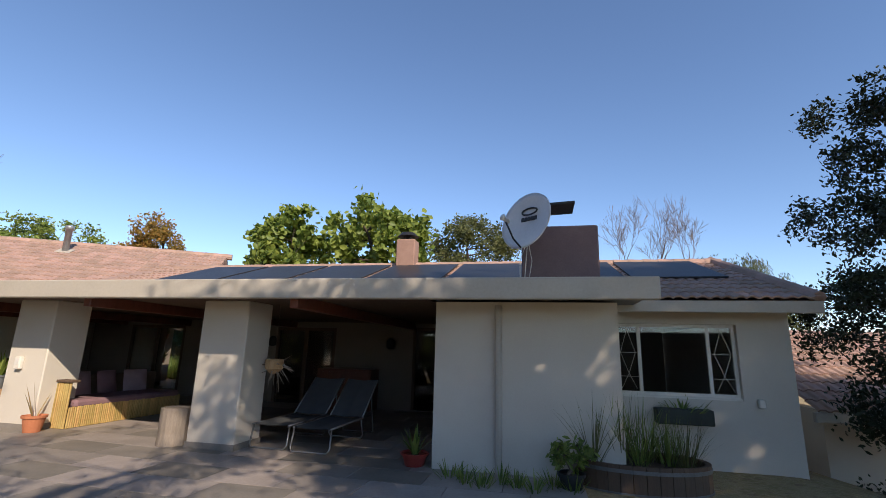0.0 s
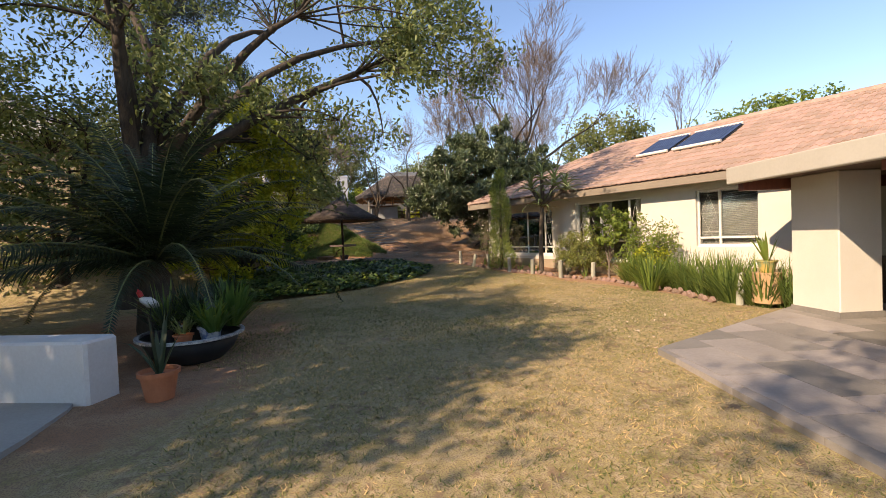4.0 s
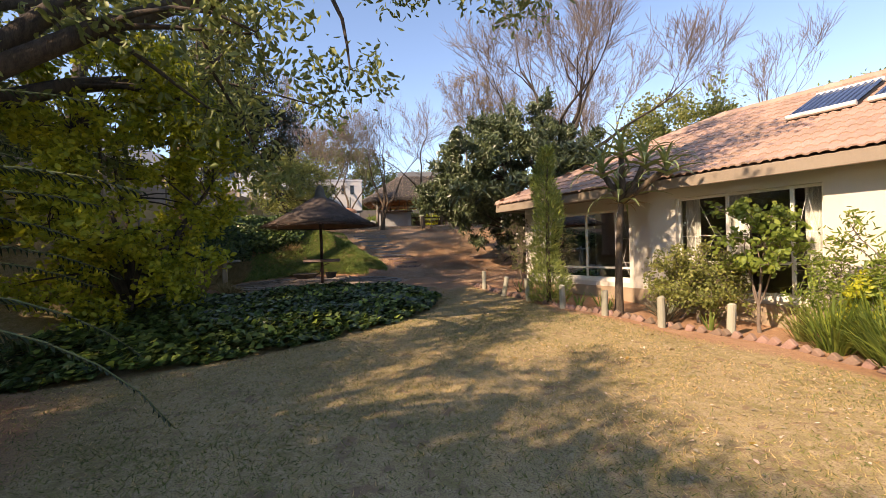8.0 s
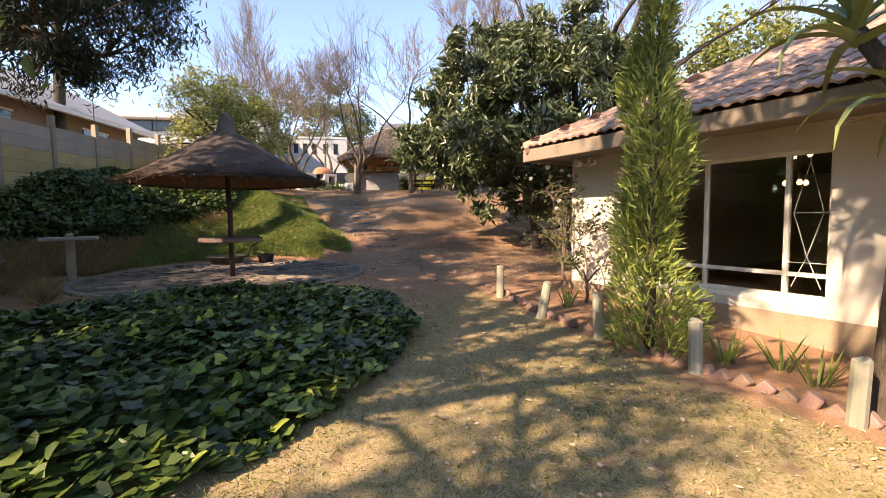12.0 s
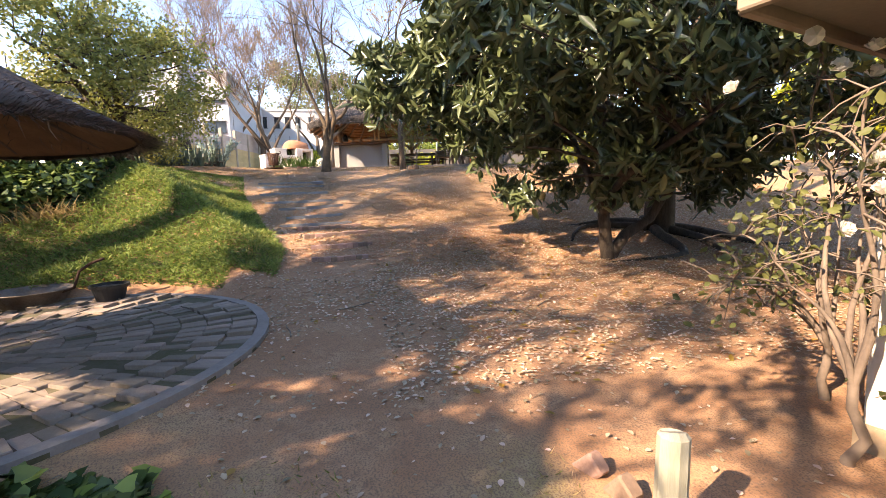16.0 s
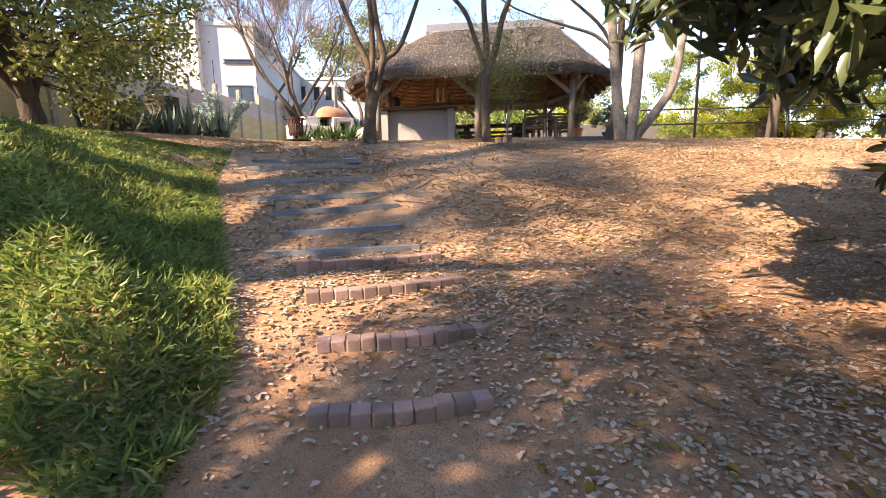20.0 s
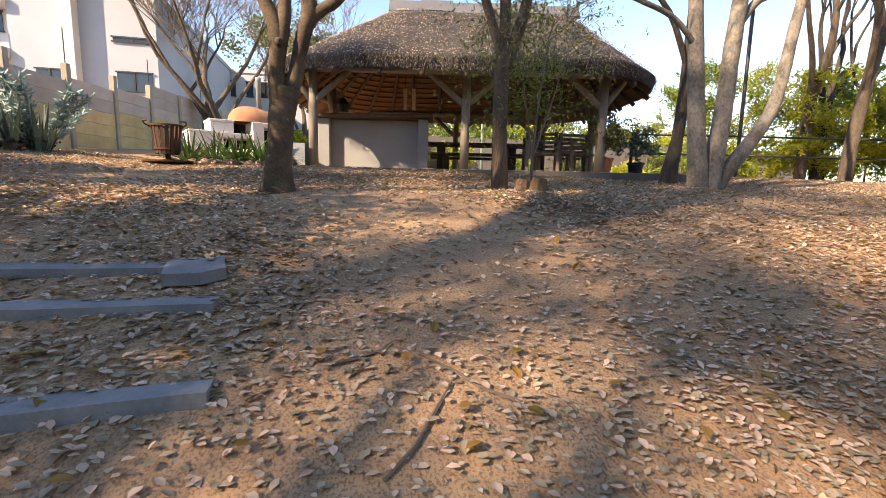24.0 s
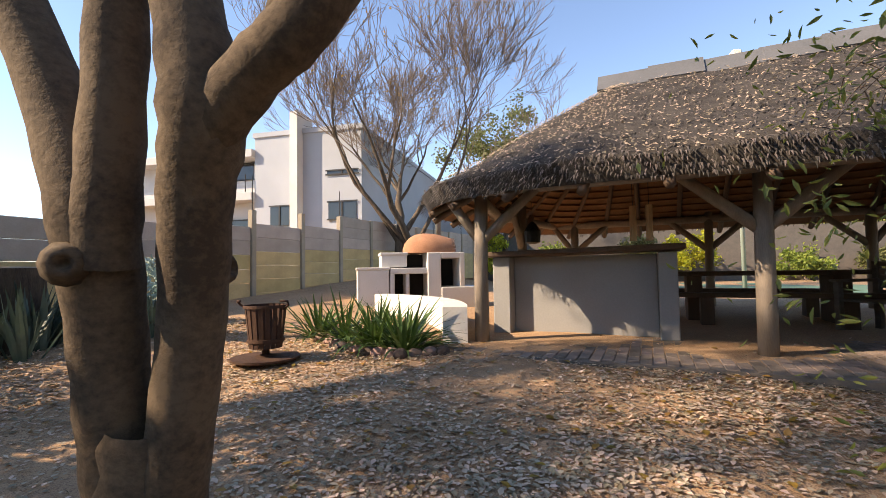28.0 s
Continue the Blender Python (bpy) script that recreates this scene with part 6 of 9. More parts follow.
for nm, x, y, lab, cz, rad, lf, sp, sd, cl, cr in BACK:
    crown_tree(nm, x, y, lab, (0, 0, max(0.4, cz - rad[2] * 0.9)), (0, 0, cz), rad, BARK_DARK, lf, sp, sd, heads=6, clumps=cl, radius=0.12 + 0.01 * cz, clump=cr, category="tree" if "tree" in nm else "shrub")
rr = random.Random(77)
bare_tree("bare_tree", 11.6, 24.5, "bare grey-brown tree behind the roof", [([(0, 0, -0.3), (0, 0, 1.5), (0.1, 0, 3.5), (0.1, 0, 5.0)], [0.2, 0.17, 0.15, 0.13], 5), ([(0.1, 0, 3.6), (0.7, -0.2, 4.4), (1.2, -0.3, 5.4)], [0.09, 0.08, 0.06], 5), ([(0.1, 0, 3.6), (-0.6, -0.2, 4.4), (-1.1, -0.3, 5.4)], [0.09, 0.08, 0.06], 5)], BARK_PALE, 78, reach=1.9, kids=(3, 3), group="bare trees")
bare_tree("bare_tree", -30.3, 24.5, "bare grey-brown tree behind the roof", [([(0, 0, -0.3), (0, 0, 1.5), (0.1, 0, 3), (0.1, 0, 4.4)], [0.2, 0.17, 0.15, 0.13], 5), ([(0.1, 0, 3), (0.7, -0.2, 4), (1.2, -0.3, 5)], [0.09, 0.08, 0.06], 5), ([(0.1, 0, 3), (-0.6, -0.2, 4), (-1.1, -0.3, 5)], [0.09, 0.08, 0.06], 5)], BARK_PALE, 79, reach=2.2, kids=(3, 3), group="bare trees")

# ---- ground cover ----
IVY = [(-15.86, -0.9), (-15.9, -0.1), (-16.1, 0.9), (-16.7, 1.85), (-17.4, 2.95), (-18.3, 4.05), (-19.4, 4.85), (-20.7, 5.4), (-22.2, 5.25), (-23.0, 4.75), (-23.0, 4.2), (-22.55, 3.4), (-22.7, 2.0), (-22.2, 0.6), (-22.5, -0.6), (-21, -1.6)]


def ivy_bed():
    rs = np.random.default_rng(2)
    P = rs.uniform((-23, -1.8), (-15.6, 5.7), (60000, 2))
    P = np.array([p for p in P if inside(p, IVY)])[:27000]
    poly = np.array(IVY)
    d = np.min(np.linalg.norm(P[:, None, :] - np.concatenate([poly, (poly + np.roll(poly, -1, 0)) / 2])[None], axis=2), axis=1)
    lift = np.minimum(0.34, 0.06 + 0.3 * np.clip(d, 0, 0.9)) * rs.uniform(0.45, 1.0, len(P)) + 0.05 * np.sin(P[:, 0] * 3) * np.sin(P[:, 1] * 2.6)
    c = np.column_stack([P, height(P[:, 0], P[:, 1]) + np.maximum(lift, 0.03)])
    a = directions(len(c), 0.75) * [1, 1, 0.6]
    a[:, 2] -= 0.12
    a /= np.linalg.norm(a, axis=1, keepdims=True)
    up = np.tile([0, 0, 1.0], (len(c), 1)) + rs.normal(size=(len(c), 3)) * 0.35 + [0.15, -0.3, 0]
    b = np.cross(up, a)
    b /= np.linalg.norm(b, axis=1, keepdims=True)
    s = rs.uniform(0.035, 0.07, (len(c), 1))
    young = rs.random(len(c)) < 0.05 + 0.12 * (np.sin(P[:, 0] * 2.2) * np.sin(P[:, 1] * 1.9) > 0.2)
    c[young, 2] += 0.02
    tagged(quads("ivy_bed", c[~young], a[~young] * s[~young], b[~young] * s[~young], L_IVY, None, "ivy"), "dense bed of dark green ivy beside the lawn", "ivy", kind="stuff")
    tagged(quads("young_ivy", c[young], a[young] * s[young], b[young] * s[young], L_IVY_NEW, None, "ivy"), "bright young yellow-green ivy leaves among the dark ones", "ivy", kind="stuff")


ivy_bed()


def bank_cover():
    rs = np.random.default_rng(4)
    P = rs.uniform((-33.5, -2.2), (-20, 4.9), (330000, 2))
    z = height(P[:, 0], P[:, 1], False)
    base = np.interp(P[:, 0], PATH_X, PATH_Z)
    rise = z - base
    out = np.hypot(P[:, 0] - CIRCLE[0], P[:, 1] - CIRCLE[1]) - 2.75
    keep = (rise > 0.02) & (out > 0) | ((out > 0.05) & (out < 0.5) & (P[:, 0] < -25.5) & (P[:, 1] < 4))
    P, z, rise = P[keep], z[keep], rise[keep]
    edge = 0.5 * np.sin(P[:, 0] * 1.3) + 0.35 * np.sin(P[:, 1] * 2.1 + P[:, 0])
    # ivy on the high left part, dry grass between, green grass towards the steps
    green = ((P[:, 1] + 0.35 * edge > 1.3) | ((rise < 0.5) & (P[:, 1] > -0.2))) & (P[:, 0] < -25.6)
    ivy = ~green & (rise + 0.25 * edge > 0.5) & (P[:, 0] > -31.5 + 0.8 * edge)
    dry = ~green & ~ivy & (P[:, 0] > -31) & ((P[:, 0] < -25) | (P[:, 1] < 0.4))
    q = np.where(green)[0][:110000]
    c = np.column_stack([P[q], z[q] - 0.01])
    w = directions(len(q), 0.3)
    w[:, 2] = np.abs(w[:, 2]) * 0.8 + 0.12
    w[:, 0] += 0.25
    w /= np.linalg.norm(w, axis=1, keepdims=True)
    b = np.cross(w, directions(len(q)))
    b /= np.linalg.norm(b, axis=1, keepdims=True)
    fade = np.interp(P[q, 0], [-32.5, -30.5], [0.35, 1])
    L = (rs.uniform(0.05, 0.13, len(q)) * fade)[:, None]
    tuft = 0.5 + 0.5 * np.sin(P[q, 0] * 3.1 + 1) * np.sin(P[q, 1] * 3.7) + 0.4 * np.sin(P[q, 0] * 7.3) * np.sin(P[q, 1] * 6.1)
    c[:, 2] += rs.uniform(0, 0.11, len(q)) * fade * np.clip(0.3 + tuft, 0.1, 1.2)
    yellow = rs.random(len(q)) < np.interp(np.sin(P[q, 0] * 1.3 + 0.6) * np.sin(P[q, 1] * 1.7), [0.1, 0.7], [0.06, 0.5])
    tagged(quads("yellow_weeds", c[yellow], w[yellow] * L[yellow], b[yellow] * 0.0085, L_SHRUB, None, "blade2"), "yellowing weeds among the grass of the bank", "grass", kind="stuff")
    c, w, b, L = c[~yellow], w[~yellow], b[~yellow], L[~yellow]
    tagged(quads("grass_bank", c, w * L, b * 0.009, L_GRASS, None, "blade2"), "lush green grass covering the bank", "grass", kind="stuff")
    q = np.where(ivy)[0][:42000]
    lift = rs.uniform(0.0, 0.5, len(q)) + 0.12 * np.sin(P[q, 0] * 4) * np.sin(P[q, 1] * 3)
    c = np.column_stack([P[q], z[q] + np.maximum(lift, 0.02)])
    a = directions(len(q), 0.4)
    up = np.tile([0.5, 0.1, 0.8], (len(q), 1)) + rs.normal(size=(len(q), 3)) * 0.45
    b = np.cross(up, a)
    b /= np.linalg.norm(b, axis=1, keepdims=True)
    s = rs.uniform(0.03, 0.065, (len(q), 1))
    tagged(quads("ivy_bank", c, a * s, b * s, L_IVY, None, "ivy"), "ivy hedge tumbling over the bank", "ivy", kind="stuff")
    q = np.where(dry)[0][:70000]
    c = np.column_stack([P[q], z[q] - 0.01])
    w = directions(len(q), 0.3)
    w[:, 2] = np.abs(w[:, 2]) * 0.7 + 0.5
    w /= np.linalg.norm(w, axis=1, keepdims=True)
    b = np.cross(w, directions(len(q)))
    b /= np.linalg.norm(b, axis=1, keepdims=True)
    L = rs.uniform(0.12, 0.42, (len(q), 1))
    tagged(quads("dry_grass", c, w * L, b * 0.008, L_DRY, None, "blade2"), "pale dry grass and weeds on the bank", "grass", kind="stuff")


bank_cover()


def lawn_edge(x, y):
    return x + 1.1 * np.sin(y * 0.9) + 0.6 * np.sin(y * 2.3 + x) > -23.6


def lawn():
    rs = np.random.default_rng(6)
    n = 420000
    # denser near the line walked
    P = rs.uniform((-24.5, -1.2), (-2.5, 8.9), (n, 2))
    line = np.interp(P[:, 0], [-24, -15, -5, 0], [5.8, 4.5, 1.5, 0.2])
    keep = rs.random(n) < np.clip(1.25 - 0.16 * np.abs(P[:, 1] - line), 0.25, 1)
    P = P[keep]
    bed = np.interp(P[:, 0], [-22.3, -18.9, -16.7, -15, -12, -10], [6.75, 7.4, 8.0, 8.3, 8.5, 8.2])
    keep = lawn_edge(P[:, 0], P[:, 1]) & (P[:, 1] < bed)
    ps = (P - np.array([P0.x, P0.y])) @ np.array([[V.x, NV.x], [V.y, NV.y]])
    pe = np.interp(P[:, 0], [-10.2, -9.23, -7.3, -5.0, 0], [8.0, 5.1, 4.6, 4.0, 2.9])
    keep &= ~((P[:, 0] > -10.2) & (P[:, 1] > pe - 0.03))
    keep &= ~((P[:, 0] > -12.6) & (P[:, 1] < 0.1)) & ~((P[:, 0] > -10.6) & (P[:, 1] < 0.6 - 0.08 * (P[:, 0] + 10.6)))
    ivy = np.array([inside(p, IVY) for p in P]) if len(P) < 400000 else np.zeros(len(P), bool)
    keep &= ~ivy
    bare = np.sin(P[:, 0] * 1.7 + 2) * np.sin(P[:, 1] * 2.2) + 0.5 * np.sin(P[:, 0] * 4.1) * np.sin(P[:, 1] * 3.7)
    thin = np.interp(P[:, 0], [-23.5, -18], [0.25, 1.0])
    keep &= rs.random(len(P)) < thin * np.clip(0.75 + 0.4 * bare, 0.2, 1)
    P = P[keep]
    c = np.column_stack([P, height(P[:, 0], P[:, 1]) - 0.004])
    w = directions(len(c), 0.2)
    w[:, 2] = np.abs(w[:, 2]) * 0.6 + 0.3
    w /= np.linalg.norm(w, axis=1, keepdims=True)
    b = np.cross(w, directions(len(c)))
    b /= np.linalg.norm(b, axis=1, keepdims=True)
    L = rs.uniform(0.022, 0.055, (len(c), 1))
    green = (0.5 + 0.5 * np.sin(P[:, 0] * 0.9 + 1.2 * np.sin(P[:, 1] * 0.8)) + rs.normal(0, 0.45, len(P))) > 0.72
    for nm, pick, m in (("lawn_grass", ~green, L_LAWN), ("green_lawn_grass", green, leafmat("greener_lawn", (0.20, 0.21, 0.06), (0.13, 0.155, 0.045), rough=0.8, island=0.35, thin=0.25))):
        tagged(quads(nm, c[pick], w[pick] * L[pick], b[pick] * 0.0048, m, None, "blade"), "short dry winter lawn grass", "grass", kind="stuff")


lawn()


def litter():
    rs = np.random.default_rng(9)
    n = 520000
    P = np.column_stack([rs.uniform(-39.5, -23.5, n), rs.uniform(-1.0, 17.0, n)])
    dens = np.interp(P[:, 0], [-39.5, -33, -30, -26.5, -24, -23], [1.0, 0.9, 0.75, 0.32, 0.12, 0.06])
    dens *= 0.55 + 0.45 * np.sin(P[:, 0] * 1.9 + 0.7) * np.sin(P[:, 1] * 1.4)
    dens += 0.2 * (P[:, 1] > 6)
    bare = np.hypot((P[:, 0] + 33.3) / 1.6, (P[:, 1] - 6.4) / 0.9)
    dens *= np.clip(bare - 0.35, 0.22, 1)
    edge = np.interp(P[:, 0], [-34, -31.7, -28.4, -24], [3.0, 3.7, 4.85, 4.9])
    keep = (rs.random(n) < dens) & ~((P[:, 1] < edge - 0.7) & (P[:, 0] > -32))
    sq = (P - np.array([SB[0][3], SB[1][3]])) @ np.array([[SB[0][0], SB[0][1]], [SB[1][0], SB[1][1]]])
    keep &= ~((sq[:, 0] > -0.7) & (sq[:, 1] > -0.75) & (sq[:, 1] < 7.0))
    P = P[keep]
    more = rs.uniform((-23.8, 5.0), (-9, 8), (1500, 2))
    more2 = rs.uniform((-40.5, 4.6), (-38.2, 12), (500, 2))
    P = np.concatenate([P, more])
    z = height(P[:, 0], P[:, 1]) + rs.uniform(0.006, 0.022, len(P))
    P = np.concatenate([P, more2])
    z = np.concatenate([z, np.full(len(more2), 2.985) - 0.0])
    c = np.column_stack([P, z])
    a = directions(len(c), 0.8)
    up = np.tile([0, 0, 1.0], (len(c), 1)) + rs.normal(size=(len(c), 3)) * 0.1
    b = np.cross(up, a)
    b /= np.linalg.norm(b, axis=1, keepdims=True)
    s = rs.uniform(0.6, 1.25, (len(c), 1))
    near = np.abs(c[:, 1] - 6.0) < 2.0
    for pick, shape in ((near, "leaf"), (~near, "fold")):
        tagged(quads("fallen_leaves", c[pick], (a * s)[pick] * 0.02, (b * s)[pick] * 0.0132, L_LITTER, None, shape), "fallen pale brown leaves strewn over the soil", "leaves", kind="stuff")
    q = rs.random(len(c)) < 0.012
    c2 = c[q] + [0.05, 0.05, 0.004]
    tagged(quads("yellow_leaves", c2, a[q] * 0.035, b[q] * 0.022, L_AUT, None, "leaf"), "fresh yellow fallen leaves", "leaves", kind="stuff")


litter()

# ---- garden plants ----
def straps(n, L, w, rnd, rise=0.9, droop=0.6, base=0.08):
    """Arching strap leaves from one root, each with four segments, as one Geo."""
    g = Geo()
    for _ in range(n):
        a = rnd.uniform(0, 2 * math.pi)
        out = Vector((math.cos(a), math.sin(a), 0))
        side = Vector((-math.sin(a), math.cos(a), 0))
        l, ww = L * rnd.uniform(0.6, 1.1), w * rnd.uniform(0.7, 1.2)
        tilt = rnd.uniform(0.15, 1.0)
        p = out * rnd.uniform(0, base)
        d = (out * tilt + Vector((0, 0, rise))).normalized()
        row = []
        for i in range(5):
            f = i / 4
            wd = ww * (1 - f ** 2.2) * (0.7 + 0.6 * f if f < 0.5 else 1)
            row.append((p - side * wd, p + Vector((0, 0, -wd * 0.35)), p + side * wd))
            p = p + d * l / 4
            d = (d + Vector((0, 0, -droop * (0.25 + f) * tilt)) * 0.55).normalized()
        vs = [tuple(q) for r in row for q in r]
        g.add(vs, [(3 * i + k, 3 * i + k + 1, 3 * i + k + 4, 3 * i + k + 3) for i in range(4) for k in range(2)])
    return g


def clump_plant(name, x, y, label, n, L, w, m, seed, z=None, rise=0.9, droop=0.6, base=0.08, category="plant", group=""):
    rnd = random.Random(seed)
    t = thing(name, x, y, hz(x, y) - 0.01 if z is None else z, 0, label, category, group)
    part("leaf_mass", straps(n, L, w, rnd, rise, droop, base), m, t, kind="stuff")
    return t


def fat_leaf(L, w, curl=0.5, seg=6):
    """One thick aloe leaf along +x, bending down at its end."""
    g = Geo()
    p, a = Vector((0, 0, 0)), 0.55
    rows = []
    for i in range(seg + 1):
        f = i / seg
        wd, th = w * (1 - f ** 1.6) + 0.003, w * 0.32 * (1 - f) + 0.003
        n = Vector((-math.sin(a), 0, math.cos(a)))
        rows.append([p + Vector((0, -wd, 0)) + n * wd * 0.3, p - n * th, p + Vector((0, wd, 0)) + n * wd * 0.3, p + n * th * 0.2])
        p = p + Vector((math.cos(a), 0, math.sin(a))) * L / seg
        a -= curl * (0.4 + f) * 0.62
    g.add([tuple(q) for r in rows for q in r], [(4 * i + k, 4 * i + (k + 1) % 4, 4 * i + 4 + (k + 1) % 4, 4 * i + 4 + k) for i in range(seg) for k in range(4)])
    return g


def build_aloe_tree():
    x, y = -17.87, 8.2
    rnd = random.Random(71)
    t = thing("aloe_tree", x, y, hz(x, y), 0, "tall tree aloe with recurved green rosettes", "aloe")
    part("trunk", Geo().tube([(0, 0, -0.15), (0, 0, 0.05), (0.03, 0.0, 0.9), (0.05, 0.03, 1.7), (0.07, 0.07, 2.15)], [0.12, 0.085, 0.062, 0.056, 0.054], 14), BARK_PALE, t, "pale ringed trunk", True)
    part("dead_skirt", straps(16, 0.6, 0.025, rnd, 0.1, 1.4, 0.06), L_DRY, t, kind="stuff").matrix_basis = pose(0.07, 0.07, 2.05)
    shared = [fat_leaf(0.95, 0.05, c).mesh("leaf", L_ALOE) for c in (0.35, 0.55, 0.75)]
    for hx, hy, hh, sc in ((0.07, 0.07, 2.2, 1.0), (0.42, 0.32, 2.78, 1.0), (-0.2, -0.15, 2.7, 1.0), (0.2, 0.0, 3.0, 0.9), (0.75, 0.5, 2.6, 0.85)):
        if hh > 2.3:
            part("stem", Geo().tube([(0.07, 0.07, 2.1), (0.07 + hx * 0.5, hy * 0.5 + 0.03, 2.35), (hx, hy, hh)], [0.07, 0.06, 0.05], 10), BARK_PALE, t, smooth=True)
        for k in range(18):
            o = part("leaf", shared[k % 3], None, t)
            o.matrix_basis = Matrix.Translation((hx, hy, hh - 0.12 + 0.016 * k)) @ pose(0, 0, 0, 0, 22 - k * 4.2, k * 137.5 + rnd.gauss(0, 6)) @ Matrix.Diagonal((sc * (1 - 0.02 * k),) * 3 + (1,))


build_aloe_tree()


def build_pencil_column():
    rs = np.random.default_rng(15)
    x, y = -19.5, 7.55
    t = thing("pencil_cactus", x, y, hz(x, y), 0, "tall columnar bright green pencil-leaved succulent", "succulent")
    part("trunk", Geo().tube([(0, 0, -0.1), (0.02, 0, 1.5), (0.05, 0.02, 3.2)], [0.06, 0.045, 0.02], 8), BARK_PALE, t, smooth=True)
    n = 6500
    h = rs.uniform(0.05, 3.4, n)
    rad = np.interp(h, [0, 0.5, 1.0, 1.6, 2.6, 3.4], [0.42, 0.46, 0.3, 0.33, 0.28, 0.1]) * np.sqrt(rs.uniform(0.1, 1, n))
    a = rs.uniform(0, 2 * np.pi, n)
    wob = 0.12 * np.sin(h * 4)
    c = np.column_stack([rad * np.cos(a) + wob, rad * np.sin(a), h])
    w = np.column_stack([np.cos(a) * 0.55, np.sin(a) * 0.55, rs.uniform(0.2, 1.0, n)]) + rs.normal(size=(n, 3)) * 0.3
    w /= np.linalg.norm(w, axis=1, keepdims=True)
    b = np.cross(w, directions(n))
    b /= np.linalg.norm(b, axis=1, keepdims=True)
    quads("stem_mass", c, w * rs.uniform(0.07, 0.15, (n, 1)), b * 0.01, leafmat("pencil_green", (0.32, 0.37, 0.085), (0.17, 0.22, 0.055), thin=0.2), t, "blade2")


build_pencil_column()


def shrub(name, x, y, label, top, rad, leaf, spec, seed, clumps=34, clump=0.25, category="shrub", z=None, low=-0.6, shape="leaf"):
    crown_tree(name, x, y, label, (0, 0, top * 0.2), (0, 0, top * 0.55), (rad, rad, top * 0.48), TWIG, leaf, spec, seed, heads=6, clumps=clumps, radius=0.025, clump=clump, category=category, z=z, low=low, shape=shape)


shrub("leafy_shrub", -16.75, 8.95, "rounded shrub with small yellow-green leaves", 1.3, 0.72, L_SHRUB, (130, 0.05, 0.03, 0.1), 81, 60, 0.22)
shrub("leafy_shrub", -17.2, 9.0, "sparse reddish shrub against the wall", 1.1, 0.45, L_SHRUB, (90, 0.05, 0.03, 0.1), 82, 30, 0.2)
shrub("tall_shrub", -15.9, 9.25, "slender shrub with bright green leaves by the window", 2.1, 0.55, L_LIGHT, (60, 0.09, 0.06, 0.3), 83, 26, 0.2, low=-0.2)
shrub("fern_shrub", -14.7, 9.6, "feathery light green shrub by the wall", 1.6, 0.6, L_LIGHT, (90, 0.09, 0.025, 0.3), 84, 26, 0.3)
shrub("yellow_shrub", -14.4, 9.35, "low yellow-leaved shrub in the bed", 0.95, 0.4, L_YEL, (90, 0.06, 0.035, 0.2), 85, 24, 0.16)
shrub("rose_bush", -22.35, 8.05, "sparse rose bush with white blooms", 2.0, 0.55, L_OLIVE, (22, 0.05, 0.03, 0.2), 86, 26, 0.25, low=-0.3)
shrub("rose_bush", -21.5, 8.0, "leafy rose bush against the wall", 1.5, 0.5, L_OLIVE, (30, 0.05, 0.03, 0.2), 87, 26, 0.2, low=-0.4)
shrub("rose_bush", -22.9, 8.6, "leafy rose bush beside the corner", 1.7, 0.5, L_OLIVE, (30, 0.05, 0.03, 0.2), 88, 22, 0.2, low=-0.4)


def build_roses():
    rnd = random.Random(5)
    for k in range(11):
        g = Geo()
        for i in range(3):
            for j in range(6):
                a = 2 * math.pi * (j + 0.5 * i) / 6
                r, h = 0.035 - 0.008 * i, 0.012 * i
                c, s = math.cos(a), math.sin(a)
                g.add([(0, 0, -0.01), (c * r - s * 0.02, s * r + c * 0.02, h + 0.012), (c * r * 1.25, s * r * 1.25, h + 0.022), (c * r + s * 0.02, s * r - c * 0.02, h + 0.012)], [(0, 1, 2, 3)])
        o = part("rose_bloom", g, mat("white_petal", (0.80, 0.78, 0.72), (0.72, 0.69, 0.62), rough=0.6, scale=20, fine=60, bump=0, thin=0.3))
        o.matrix_basis = pose(-22.35 + rnd.gauss(0, 0.3), 8.0 + rnd.gauss(0, 0.3), 1.0 + rnd.uniform(0.3, 1.5), rnd.gauss(0, 30), rnd.gauss(0, 30), 0)
        tagged(o, "open white rose bloom on the bush", "flower", "rose blooms")


build_roses()
clump_plant("aloe_clump", -17.05, 8.55, "grey-green grassy aloe clump in the bed", 60, 0.62, 0.018, leafmat("grey_aloe", (0.16, 0.16, 0.10), (0.10, 0.10, 0.065), thin=0.1), 91, rise=0.8, droop=0.9)
clump_plant("yucca", -15.25, 9.25, "spiky yellow-green striped yucca in the bed", 46, 0.62, 0.018, leafmat("yucca_leaf", (0.34, 0.33, 0.10), (0.20, 0.22, 0.07), thin=0.2), 92, rise=1.1, droop=0.5)
rnd = random.Random(93)
for k in range(30):
    f = k / 29
    clump_plant("agapanthus", -14.75 + 4.3 * f + rnd.gauss(0, 0.12), 9.15 - 0.35 * f + rnd.gauss(0, 0.22), "strap-leaved green agapanthus clump along the bed", 84, 0.92, 0.014, L_GRASS if k % 3 else L_LIGHT, 100 + k, rise=1.0, droop=0.95, base=0.18, group="bed clumps")
for k, (x, y) in enumerate(((-19.0, 8.0), (-18.4, 8.3), (-18.75, 8.35), (-20.2, 8.0), (-21.3, 7.6), (-16.3, 8.75))):
    clump_plant("lily_clump", x, y, "small green strap-leaved lily in the bed", 14, 0.4, 0.016, L_GRASS, 120 + k, rise=1.3, droop=0.4, group="bed lilies")
